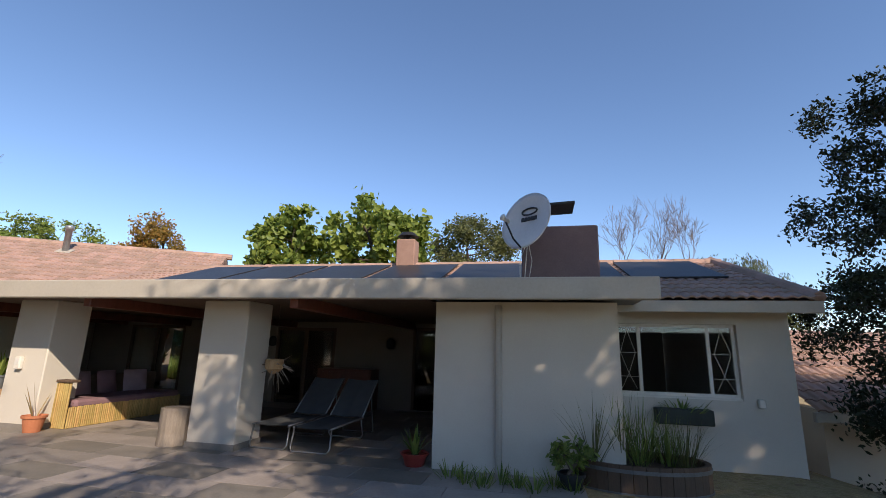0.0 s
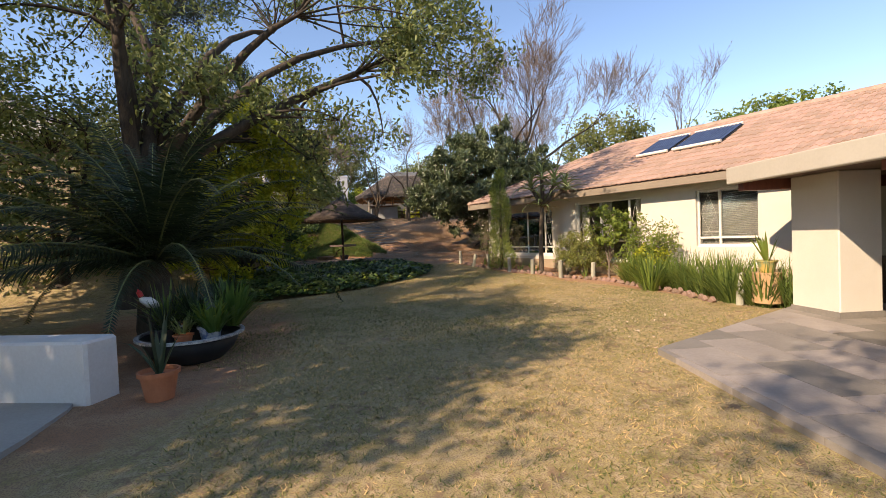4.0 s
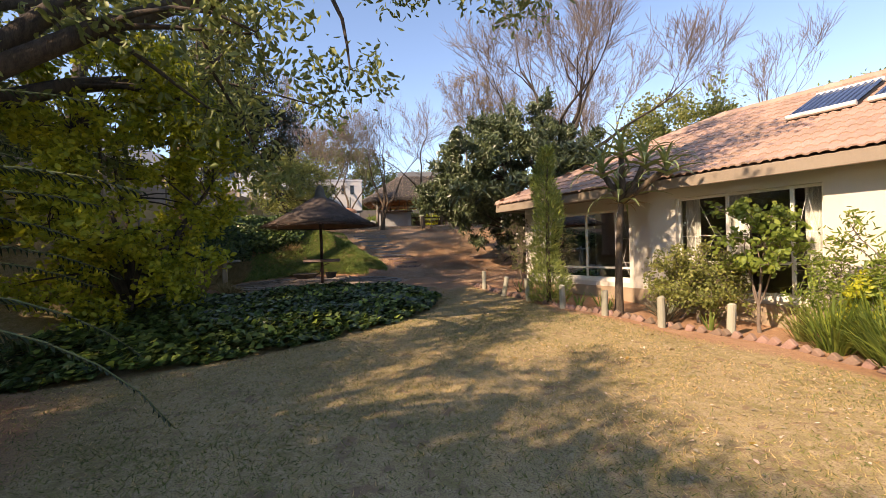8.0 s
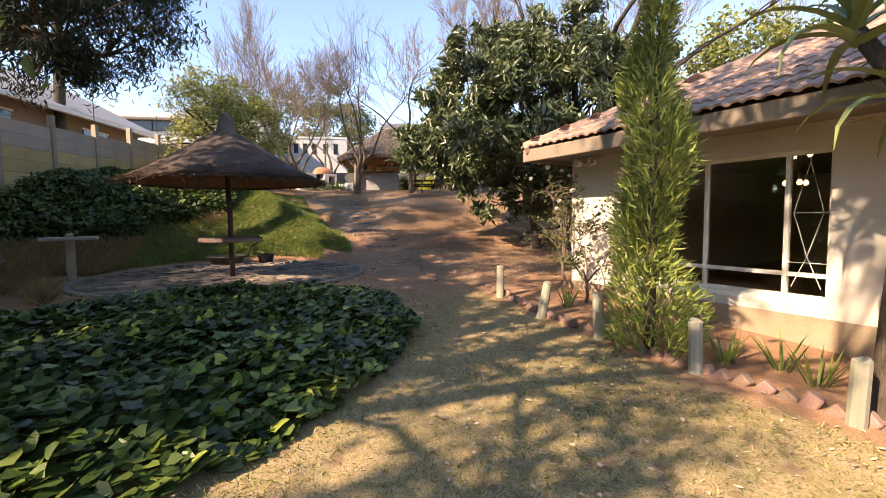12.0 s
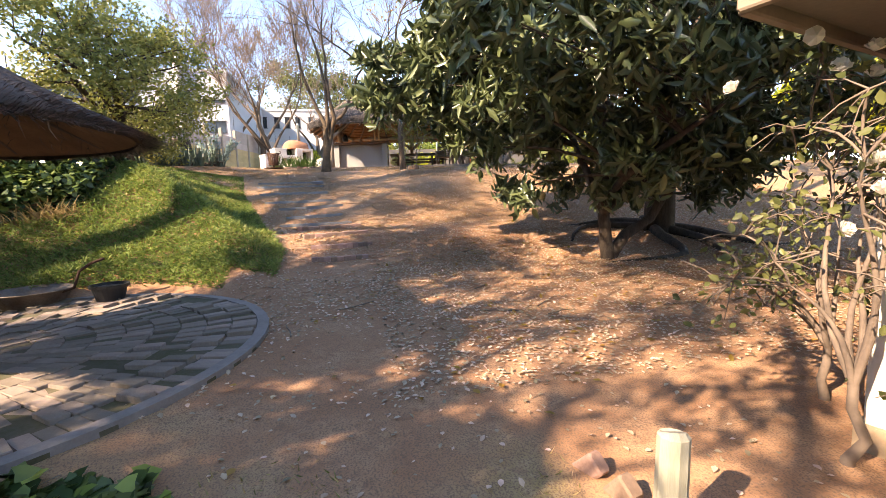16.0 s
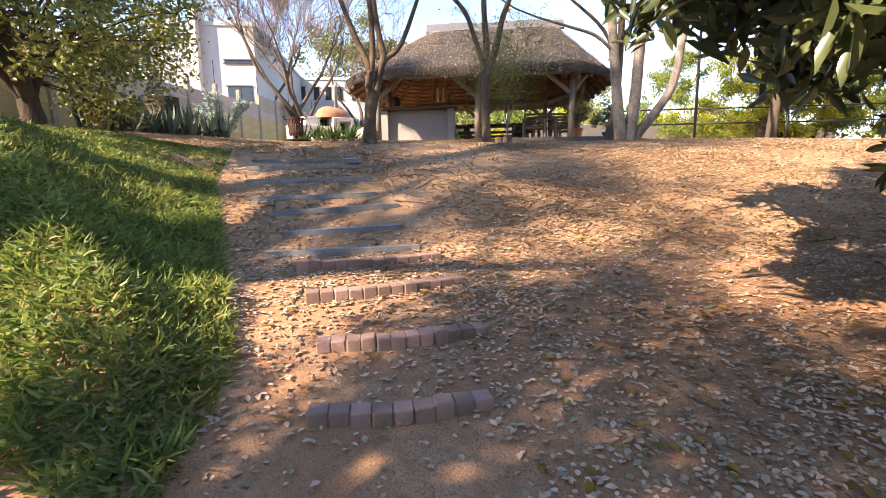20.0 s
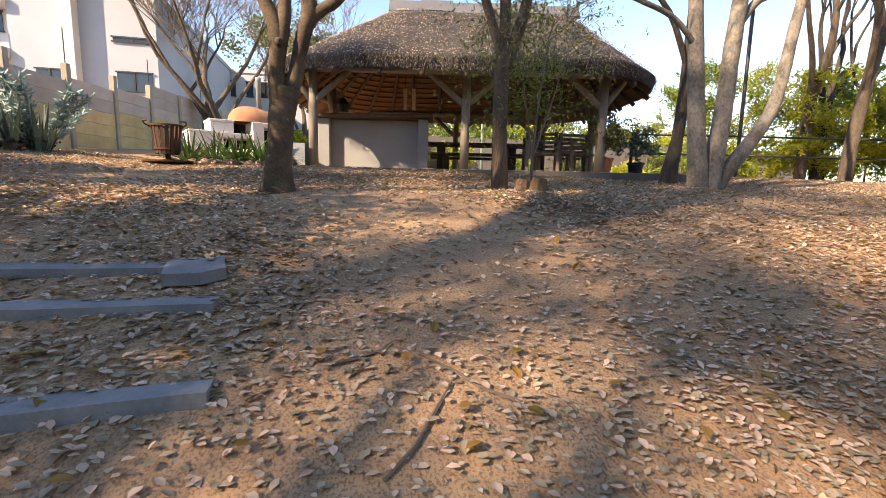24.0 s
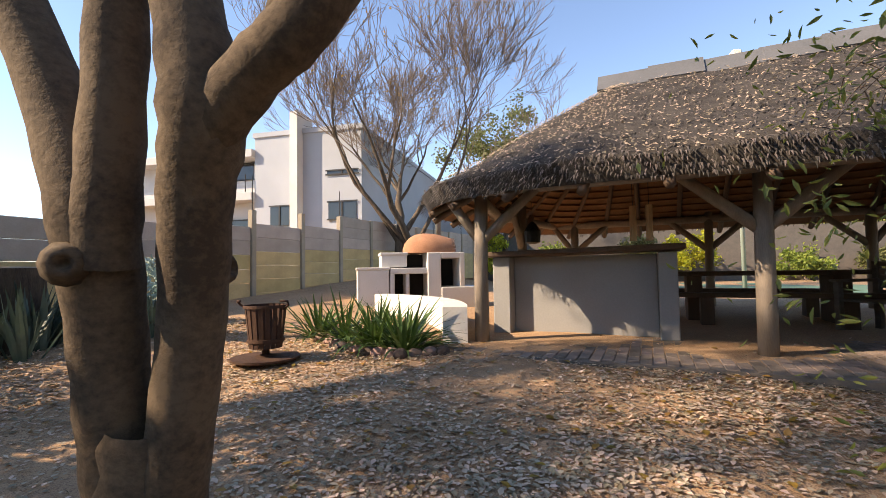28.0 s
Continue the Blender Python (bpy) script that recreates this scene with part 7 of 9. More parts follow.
for k, (x, y) in enumerate(((-38.9, 3.15), (-38.7, 3.6), (-38.45, 4.05), (-38.3, 4.45), (-38.95, 3.9), (-38.6, 4.35))):
    clump_plant("clivia", x, y, "dark green strap-leaved clivia clump", 64, 0.72, 0.024, leafmat("clivia_leaf", (0.085, 0.15, 0.035), (0.05, 0.095, 0.025), rough=0.4, thin=0.25), 130 + k, rise=0.4, droop=1.25, base=0.16, group="clivia bed")
for k in range(26):
    x, y = -36.5 + rnd.uniform(-1.8, 1.7), 0.42 + rnd.gauss(0, 0.28)
    y += 0.1 * (-36.5 - x)
    clump_plant("sword_plant", x, y, "upright blue-green sword-leaved plant on the bank", 22, 0.72, 0.035, L_BLUE, 150 + k, rise=1.6, droop=0.12, base=0.14, group="sword plants")


def frond(g, m, L, rnd, droop):
    """A palm frond: rachis and two rows of leaflets, added to the leaf arrays."""
    pts, d = [Vector((0, 0, 0))], Vector((1, 0, 0.0))
    a = 0.0
    for i in range(10):
        a -= droop * (0.05 + 0.022 * i)
        pts.append(pts[-1] + Vector((math.cos(a), 0, math.sin(a))) * L / 10)
    return [m @ p for p in pts]


def build_palm():
    rnd = random.Random(44)
    x, y = -13.0, -0.95
    t = thing("palm", x, y, hz(x, y), 0, "feather palm with long arching dark fronds", "palm")
    part("trunk", Geo().lathe([(0.26, -0.2), (0.3, 0.1), (0.26, 0.6), (0.2, 0.95), (0.05, 1.15)], 14), BARK_DARK, t, "stubby shaggy trunk", True)
    for k in range(52):
        up = rnd.uniform(5, 78)
        m = Matrix.Translation((0, 0, 1.15)) @ pose(0, 0, 0, 0, -up, k * 137.5 + rnd.gauss(0, 8))
        L = rnd.uniform(2.6, 3.7)
        pts = frond(None, m, L, rnd, 0.5 + rnd.uniform(0, 0.45))
        f = part("frond", Geo().tube(pts, [0.018 * (1 - 0.08 * i) for i in range(11)], 6), mat("frond_stalk", (0.20, 0.22, 0.09), (0.13, 0.15, 0.06), rough=0.6, scale=5, fine=30), t, smooth=True)
        c, a, b = [], [], []
        side = (m.to_3x3() @ Vector((0, 1, 0))).normalized()
        for i in range(2, 66):
            u = i / 66 * 10
            j = min(9, int(u))
            p = pts[j].lerp(pts[j + 1], u - j)
            d = (pts[j + 1] - pts[j]).normalized()
            nn = d.cross(side).normalized()
            ll = 0.42 * math.sin(min(1, 0.25 + i / 66) * math.pi * 0.97) + 0.05
            for s in (-1, 1):
                w = (d * 0.75 + side * s + nn * rnd.uniform(-0.45, 0.1) + Vector((0, 0, -0.15))).normalized()
                c.append(p)
                a.append(w * ll)
                b.append(d * 0.016)
        quads("leaflet_mass", c, a, b, L_PALM, f, "blade2")


build_palm()


# ---- planted bowl, pots, low wall and side paving ----
def pot(name, x, y, z, r, h, material, label, rim=True, wall=0.02, category="pot"):
    o = thing(name, x, y, z, 0, label, category)
    prof = [(r * 0.72, 0), (r * 0.98, h * 0.84), (r * 1.1, h * 0.85), (r * 1.12, h), (r * 1.0, h), (r * 0.95, h * 0.86), (0.01, h * 0.84)] if rim else [(r * 0.8, 0), (r, h), (r - wall, h), (r - wall * 1.3, h * 0.86), (0.01, h * 0.84)]
    part("body", Geo().lathe(prof, 24, close=False), material, o, smooth=False)
    part("soil", Geo().lathe([(r * 0.94, h * 0.8), (0.01, h * 0.87)], 20, close=False), mat("potting_soil", (0.07, 0.05, 0.035), (0.04, 0.03, 0.022), rough=1, scale=20, fine=90, bump=0.6), o)
    return o


def build_bowl():
    x, y = -11.25, -0.05
    z = hz(x, y)
    b = thing("planter_bowl", x, y, z, 20, "wide dark bowl with a pale rim, full of potted plants", "planter")
    m = Matrix.Diagonal((1.0, 0.85, 1, 1))
    part("bowl", Geo().lathe([(0.42, 0.0), (0.56, 0.12), (0.66, 0.29), (0.64, 0.29), (0.55, 0.2), (0.01, 0.2)], 32, m, close=False), BLACKPLASTIC, b, smooth=True)
    part("rim", Geo().lathe([(0.66, 0.285), (0.71, 0.29), (0.71, 0.315), (0.655, 0.32), (0.655, 0.285)], 32, m, close=False), mat("chipped_white_paint", (0.50, 0.50, 0.48), (0.20, 0.20, 0.2), rough=0.7, scale=8, fine=50, contrast=0.8), b, "chipped white rim")
    part("soil", Geo().lathe([(0.6, 0.22), (0.01, 0.25)], 24, m, close=False), mat("potting_soil", (0.07, 0.05, 0.035)), b)
    for dx, dy, r, h, mt, lab in ((0.28, -0.2, 0.13, 0.2, BLACKPLASTIC, "black plastic plant pot in the bowl"), (0.42, 0.02, 0.1, 0.14, TERRACOTTA, "small terracotta pot in the bowl"), (0.3, 0.28, 0.13, 0.2, mat("blue_white_glaze", (0.45, 0.50, 0.56), (0.14, 0.2, 0.34), rough=0.3, scale=9, fine=20, contrast=0.9), "blue and white glazed pot in the bowl"), (-0.1, -0.3, 0.13, 0.2, BLACKPLASTIC, "black plastic plant pot in the bowl")):
        pot("plant_pot", x + dx, y + dy, z + 0.23, r, h, mt, lab)
    rr = random.Random(3)
    for k, (dx, dy, n, L, w, mt) in enumerate(((0.28, -0.2, 30, 0.5, 0.012, L_PALM), (-0.1, -0.3, 30, 0.6, 0.02, L_GRASS), (0.3, 0.28, 34, 0.42, 0.022, L_LIGHT), (0.1, 0.5, 60, 0.62, 0.03, leafmat("lush_leaf", (0.12, 0.21, 0.045), (0.07, 0.13, 0.03), rough=0.4)), (-0.35, 0.3, 56, 0.7, 0.03, L_PALM), (0.1, 0.1, 40, 0.6, 0.02, L_PALM), (0.45, 0.35, 30, 0.45, 0.03, leafmat("lush_leaf", (0.12, 0.21, 0.045), (0.07, 0.13, 0.03))), (-0.4, -0.15, 36, 0.65, 0.012, L_PALM), (0.42, 0.02, 16, 0.3, 0.015, L_ALOE))):
        clump_plant("potted_plant", x + dx, y + dy, "leafy green plant growing in the bowl", n * 2, L, w, mt, 300 + k, z=z + 0.38, rise=1.0, droop=0.95, base=0.08, group="bowl plants")
    # small metal bird ornament on a stake
    bird = thing("garden_bird", x + 0.05, y - 0.42, z + 0.3, 0, "painted metal bird ornament, white body and red crest", "ornament")
    part("body", Geo().lathe([(0.005, -0.13), (0.05, -0.06), (0.065, 0.02), (0.035, 0.1), (0.005, 0.13)], 12, pose(0, 0, 0.42, 60, 0, 40)), WHITEPLASTER, bird, smooth=True)
    part("crest", Geo().lathe([(0.03, -0.03), (0.03, 0.03), (0.003, 0.07)], 10, pose(0.06, -0.08, 0.53, 20, 0, 0)), mat("red_paint", (0.5, 0.03, 0.02), (0.4, 0.02, 0.02), rough=0.4), bird)
    part("stake", Geo().tube([(0, 0, -0.1), (0, 0, 0.38)], 0.006, 6), DARKSTEEL, bird)
    p = pot("terracotta_pot", -9.72, 0.05, hz(-9.7, 0.05), 0.16, 0.27, TERRACOTTA, "terracotta pot with a drooping young palm, on the lawn edge")
    clump_plant("potted_palm", -9.72, 0.05, "small drooping palm seedling in the terracotta pot", 7, 0.55, 0.03, L_PALM, 333, z=hz(-9.7, 0.05) + 0.22, rise=1.0, droop=0.9, base=0.02)


build_bowl()


def build_side_paving():
    poly = [(-10.05, -0.72), (-9.6, -0.62), (-9.0, -0.62), (-8.3, -0.68), (-6.5, -1.3), (-4.0, -2.2), (-4.0, -5), (-10.05, -5)]
    o = part("side_paving", Geo().prism(poly, -0.2, 0.11), PAVING)
    tagged(o, "pale grey concrete paving with a curved edge", "paving", kind="structure")
    w = part("planter_wall", Geo().box(-0.36, 0.0, -3.2, 0.0, -0.1, 0.66, pose(-9.72, -0.52, 0, 0, 0, -22), 0.025), WHITEPLASTER)
    tagged(w, "low white plastered planter wall", "wall", kind="structure")


build_side_paving()


# ---- bed edging bricks ----
def build_edging():
    rnd = random.Random(66)
    pts = [(-22.6, 6.85), (-22.1, 6.98), (-20.9, 7.1), (-19.9, 7.34), (-18.9, 7.66), (-17.8, 7.95), (-16.7, 8.3), (-15.85, 8.62), (-14.6, 8.72), (-13.2, 8.7), (-11.5, 8.35)]
    ed = thing("bed_edging", -18.9, 7.66, hz(-18.9, 7.66), 0, "row of tilted weathered bricks edging the flower bed", "edging")
    me = [Geo().box(-0.055, 0.055, -0.04, 0.04, -0.1, 0.09, None, 0.012).mesh("brick", mat("edging_brick", (0.30, 0.20, 0.15), (0.20, 0.13, 0.10), rough=0.95, scale=7, fine=60, bump=0.6, vary=0.3, dist=0.008)) for _ in range(1)]
    total = 0
    for (x0, y0), (x1, y1) in zip(pts, pts[1:]):
        L = math.hypot(x1 - x0, y1 - y0)
        n = int(L / 0.16)
        for i in range(n):
            f = (i + rnd.uniform(-0.15, 0.15)) / n
            x, y = x0 + (x1 - x0) * f, y0 + (y1 - y0) * f + rnd.gauss(0, 0.02)
            o = part("brick", me[0], None, ed)
            o.matrix_basis = ed.matrix_basis.inverted() @ pose(x, y, hz(x, y) + rnd.gauss(0.0, 0.012), rnd.gauss(0, 5), 42 + rnd.gauss(0, 8), math.degrees(math.atan2(y1 - y0, x1 - x0)) + rnd.gauss(0, 8))


build_edging()


def build_blue_cactus():
    rnd = random.Random(61)
    x, y = -38.45, 1.22
    t = thing("blue_grey_cactus", x, y, hz(x, y), 0, "branching pale blue-grey spiny succulent bush", "cactus")
    pale = mat("pale_succulent", (0.36, 0.43, 0.36), (0.24, 0.31, 0.26), rough=0.6, scale=6, fine=40, bump=0.3)
    for k in range(11):
        a = rnd.uniform(0, 6.28)
        p, d = Vector((0.08 * math.cos(a), 0.08 * math.sin(a), -0.05)), Vector((math.cos(a) * 0.6, math.sin(a) * 0.6, 1)).normalized()
        pts = [p]
        for i in range(6):
            d = (d + Vector((rnd.gauss(0, 0.16), rnd.gauss(0, 0.16), 0.03))).normalized()
            pts.append(pts[-1] + d * rnd.uniform(0.16, 0.24))
        st = part("stem", Geo().tube(pts, [0.022, 0.022, 0.02, 0.02, 0.018, 0.016, 0.01], 6), pale, t, smooth=True)
        c, aa, bb = [], [], []
        for i in range(2, 7):
            for q in range(16):
                w = Vector((rnd.gauss(0, 1), rnd.gauss(0, 1), rnd.gauss(0.4, 0.6))).normalized()
                c.append(pts[i - 1].lerp(pts[i], rnd.random()) + w * 0.05)
                aa.append(w * rnd.uniform(0.05, 0.09))
                bb.append(w.cross(Vector((0.2, 0.4, 1))).normalized() * 0.02)
        quads("pad_mass", c, aa, bb, leafmat("pale_blue_pad", (0.36, 0.45, 0.40), (0.24, 0.33, 0.29), rough=0.55, thin=0.1, island=0.2), st, "leaf")


build_blue_cactus()
x, y = -37.3, 0.4
t = thing("tree_stump", x, y, hz(x, y), 0, "thick dark sawn tree stump with pale cut top", "stump")
part("stump", Geo().tube([(0, 0, -0.2), (0, 0, 0.1), (0.02, 0, 0.5), (0.03, 0.0, 0.86)], [0.46, 0.38, 0.33, 0.33], 18), BARK_DARK, t, smooth=False)
part("cut_face", Geo().lathe([(0.31, 0.862), (0.3, 0.875), (0.05, 0.878)], 18, Matrix.Translation((0.03, 0, 0))), mat("grey_cut_wood", (0.42, 0.36, 0.29), (0.30, 0.25, 0.2), rough=0.9, scale=6, fine=50), t)
rnd = random.Random(62)
for k in range(14):
    x, y = -38.6 + rnd.uniform(-1.0, 0.6), 0.95 + rnd.gauss(0, 0.22)
    L, a = rnd.uniform(0.4, 0.9), rnd.gauss(0.4, 0.5)
    g = Geo().tube([(-L / 2 * math.cos(a), -L / 2 * math.sin(a), 0.0), (0, 0, rnd.uniform(0.03, 0.1)), (L / 2 * math.cos(a), L / 2 * math.sin(a), 0.02)], [0.03, 0.028, 0.02], 7)
    o = part("dead_branch", g, BARK_DARK)
    o.matrix_basis = pose(x, y, hz(x, y) + rnd.uniform(0.02, 0.14))
    tagged(o, "dark dead branch on a brush heap", "branch", "brush heap")

# old basin with a bent pipe and a black pot in the dry grass of the bank
x, y = -27.3, 1.75
t = thing("old_basin", x, y, hz(x, y) + 0.02, 0, "rusty old basin with a bent pipe handle in dry grass", "basin")
part("basin", Geo().lathe([(0.3, 0.0), (0.42, 0.18), (0.44, 0.19), (0.43, 0.2), (0.39, 0.17), (0.05, 0.04)], 24, close=False), mat("galvanised_rust", (0.20, 0.17, 0.14), (0.11, 0.075, 0.05), rough=0.7, metal=0.3, scale=6, fine=40), t, smooth=True)
part("pipe", Geo().tube([(0.1, 0.35, 0.15), (0.05, 0.5, 0.2), (0.0, 0.55, 0.4), (0.0, 0.7, 0.5), (0.0, 0.85, 0.55)], 0.018, 8), RUST, t, smooth=True)
pot("plant_pot", -27.25, 2.65, hz(-27.25, 2.65), 0.2, 0.24, BLACKPLASTIC, "black plastic pot standing empty on the bank")

# ---- patio things ----
def at_patio(s, d, z=None, turn=0):
    p = PATIO @ Vector((s, d, 0))
    return p.x, p.y, patio_z(s) + 0.002 if z is None else z, math.degrees(math.atan2(-V.y, -V.x)) + turn


def build_lounger(s, d):
    """Local: x across, y from the foot to the head."""
    t = thing("sun_lounger", *at_patio(s, d), "grey mesh sun lounger on a bent tube frame, backrest raised", "lounger", "sun loungers")
    steel = mat("grey_tube", (0.30, 0.30, 0.30), (0.22, 0.22, 0.22), rough=0.4, metal=0.7, scale=6, fine=40, bump=0.05)
    mesh = mat("mesh_fabric", (0.10, 0.105, 0.11), (0.075, 0.08, 0.085), rough=0.85, scale=6, fine=200, bump=0.2, dist=0.002)
    for x in (-0.29, 0.29):
        part("side_rail", Geo().tube([(x, 0.02, 0.33), (x, 1.2, 0.33), (x, 1.28, 0.335)], 0.014, 8), steel, t, smooth=True)
        part("back_rail", Geo().tube([(x, 1.22, 0.34), (x, 1.75, 0.78), (x, 1.9, 0.9)], 0.014, 8), steel, t, smooth=True)
    part("leg_loop", Geo().tube([(-0.29, 0.06, 0.33), (-0.3, 0.0, 0.06), (-0.26, -0.02, 0.015), (0.26, -0.02, 0.015), (0.3, 0.0, 0.06), (0.29, 0.06, 0.33)], 0.014, 8), steel, t, smooth=True)
    part("leg_loop", Geo().tube([(-0.29, 1.15, 0.33), (-0.3, 1.25, 0.06), (-0.26, 1.26, 0.015), (0.26, 1.26, 0.015), (0.3, 1.25, 0.06), (0.29, 1.15, 0.33)], 0.014, 8), steel, t, smooth=True)
    part("leg_loop", Geo().tube([(-0.29, 1.6, 0.64), (-0.28, 1.78, 0.03), (0.28, 1.78, 0.03), (0.29, 1.6, 0.64)], 0.012, 8), steel, t, smooth=True)

    def sheet(path):
        g = Geo()
        n = len(path)
        g.add([(x, y, z + (-0.02 if x == 0 else 0)) for y, z in path for x in (-0.28, 0, 0.28)] + [(x, y, z - 0.008 + (-0.02 if x == 0 else 0)) for y, z in path for x in (-0.28, 0, 0.28)],
              [(3 * i + k, 3 * i + k + 1, 3 * i + k + 4, 3 * i + k + 3) for i in range(n - 1) for k in (0, 1)] + [(3 * (n + i) + k, 3 * (n + i) + k + 3, 3 * (n + i) + k + 4, 3 * (n + i) + k + 1) for i in range(n - 1) for k in (0, 1)])
        return g
    part("seat_sheet", sheet([(0.03, 0.34), (0.4, 0.335), (0.8, 0.335), (1.2, 0.34)]), mesh, t)
    part("back_sheet", sheet([(1.24, 0.36), (1.5, 0.575), (1.7, 0.74), (1.9, 0.905)]), mesh, t)


build_lounger(-1.12, 0.32)
build_lounger(-1.82, 0.25)


def build_bench():
    t = thing("bamboo_bench", *at_patio(2.95, 1.5), "corner bench clad in yellow bamboo with mauve cushions", "bench")
    cane = mat("bamboo_cane", (0.50, 0.36, 0.13), (0.36, 0.24, 0.08), rough=0.6, scale=3, fine=40, bump=0.2, island=0.25)
    rnd = random.Random(2)
    # local x = towards the right end of the patio, y = into it

    def row(name, p0, p1, h):
        g = Geo()
        n = int((Vector(p1) - Vector(p0)).length / 0.036)
        for i in range(n):
            q = Vector(p0).lerp(Vector(p1), (i + 0.5) / n)
            g.tube([q, q + Vector((rnd.gauss(0, 0.004), 0, h * rnd.uniform(0.97, 1.02)))], 0.017, 6)
        part(name, g, cane, t, "row of upright bamboo canes", kind="stuff")
    row("front_cladding", (-0.1, -1.22, 0), (0.42, -1.22, 0), 0.72)
    row("seat_cladding", (0.42, -1.2, 0), (0.42, 1.2, 0), 0.33)
    part("seat_base", Geo().box(-0.35, 0.4, -1.18, 1.2, 0, 0.3), WOOD_DARK, t)
    part("arm_top", Geo().box(-0.14, 0.45, -1.26, -1.1, 0.72, 0.76, None, 0.01), WOOD_DARK, t)
    part("backrest", Geo().box(-0.42, -0.34, -1.2, 1.3, 0.3, 0.78, None, 0.015), WOOD_DARK, t)
    mauve = mat("mauve_cloth", (0.27, 0.16, 0.17), (0.20, 0.12, 0.13), rough=0.95, scale=5, fine=90, bump=0.25)
    part("seat_cushion", Geo().box(-0.33, 0.43, -1.1, 1.18, 0.3, 0.43, None, 0.04), mauve, t, "mauve seat pad")
    pale = mat("dusty_pink_cloth", (0.36, 0.26, 0.27), (0.28, 0.2, 0.21), rough=0.95, scale=5, fine=90, bump=0.25)
    for k, (x, y, rz) in enumerate(((-0.22, -0.55, 0), (-0.22, 0.0, 5), (-0.2, 0.62, -20))):
        c = thing("cushion", *((t.matrix_basis @ Vector((x, y, 0.64)))), rz, "square dusty pink scatter cushion on the bench", "cushion", "scatter cushions")
        c.matrix_basis = t.matrix_basis @ pose(x, y, 0.645, 0, -14, rz)
        g = Geo()
        n = 8
        for sgn in (1, -1):
            g.add([(sgn * 0.075 * (1 - (abs(u / n * 2 - 1)) ** 2.6) * (1 - (abs(v / n * 2 - 1)) ** 2.6), (u / n - 0.5) * 0.44, (v / n - 0.5) * 0.42) for u in range(n + 1) for v in range(n + 1)],
                  [(u * (n + 1) + v, (u + 1) * (n + 1) + v, (u + 1) * (n + 1) + v + 1, u * (n + 1) + v + 1) for u in range(n) for v in range(n)])
        part("cover", g, pale if k != 1 else mauve, c, smooth=True)


build_bench()


def log_stool(s, d, r, h, material, label, seed):
    rnd = random.Random(seed)
    t = thing("log_stool", *at_patio(s, d), label, "stool", "log stools")
    n = 18
    g = Geo()
    for z, k in ((0, 1.05), (h * 0.3, 0.98), (h * 0.7, 1.0), (h - 0.012, 1.0), (h, 0.97)):
        for i in range(n):
            a = 2 * math.pi * i / n
            rr = r * k * (1 + 0.05 * math.sin(3 * a + seed) + 0.03 * math.sin(7 * a))
            g.v.append((rr * math.cos(a), rr * math.sin(a), z))
    for j in range(4):
        for i in range(n):
            g.f.append((j * n + i, j * n + (i + 1) % n, j * n + n + (i + 1) % n, j * n + n + i))
    g.f.append(tuple(range(4 * n, 5 * n)))
    part("log", g, material, t)
    return t


log_stool(0.28, 0.05, 0.19, 0.52, WOOD_POLE, "grey peeled log stump used as a stool", 1)
log_stool(4.0, 0.22, 0.17, 0.55, WOOD_CUT, "orange-brown log stump as a plant stand", 2)
log_stool(7.35, 0.1, 0.2, 0.5, WOOD_CUT, "orange-brown log stump as a plant stand", 3)


def patio_pot(s, d, dz, r, h, m, label, n, L, w, lm, seed, **kw):
    x, y, z, _ = at_patio(s, d)
    pot("plant_pot", x, y, z + dz, r, h, m, label)
    clump_plant("potted_plant", x, y, "leafy plant growing in the pot", n, L, w, lm, seed, z=z + dz + h * 0.8, base=0.03, **kw)


patio_pot(4.0, 0.22, 0.553, 0.10, 0.22, mat("grey_pot", (0.16, 0.17, 0.18), (0.12, 0.13, 0.135), rough=0.5), "small grey plant pot on a log stand", 16, 0.5, 0.022, L_LIGHT, 401, rise=1.4, droop=0.5)
patio_pot(7.35, 0.1, 0.502, 0.14, 0.2, mat("green_glaze", (0.22, 0.28, 0.14), (0.5, 0.34, 0.1), rough=0.4, scale=5, contrast=0.9), "green and ochre painted pot on a log stand", 14, 0.65, 0.03, L_LIGHT, 402, rise=1.5, droop=0.5)
patio_pot(2.72, -0.06, 0.0, 0.15, 0.25, TERRACOTTA, "terracotta pot beside the bamboo bench", 5, 0.55, 0.012, L_DRY, 403, rise=1.8, droop=0.2)
patio_pot(-3.4, 0.08, 0.0, 0.17, 0.16, mat("red_glaze", (0.32, 0.05, 0.035), (0.24, 0.035, 0.03), rough=0.35), "shallow red glazed pot by the wall", 20, 0.4, 0.03, L_GRASS, 404, rise=1.1, droop=0.6)


def build_chair(s, d, turn):
    t = thing("garden_chair", *at_patio(s, d, turn=turn), "red-brown varnished folding slatted chair", "chair", "patio chairs")
    for x in (-0.22, 0.22):
        part("leg", Geo().tube([(x, -0.28, 0.0), (x, 0.05, 0.42), (x, 0.26, 0.95)], 0.018, 6), WOOD_RED, t)
        part("leg", Geo().tube([(x, 0.3, 0.0), (x, -0.2, 0.44)], 0.018, 6), WOOD_RED, t)
        part("armrest", Geo().box(x - 0.025, x + 0.025, -0.25, 0.2, 0.62, 0.645, None, 0.006), WOOD_RED, t)
    for k in range(6):
        part("seat_slat", Geo().box(-0.21, 0.21, -0.24 + k * 0.075, -0.185 + k * 0.075, 0.43, 0.45, None, 0.005), WOOD_RED, t)
    for k in range(7):
        y, z = 0.09 + k * 0.024, 0.5 + k * 0.065
        part("back_slat", Geo().box(-0.22, 0.22, -0.01, 0.01, -0.025, 0.025, pose(0, y, z, -20)), WOOD_RED, t)


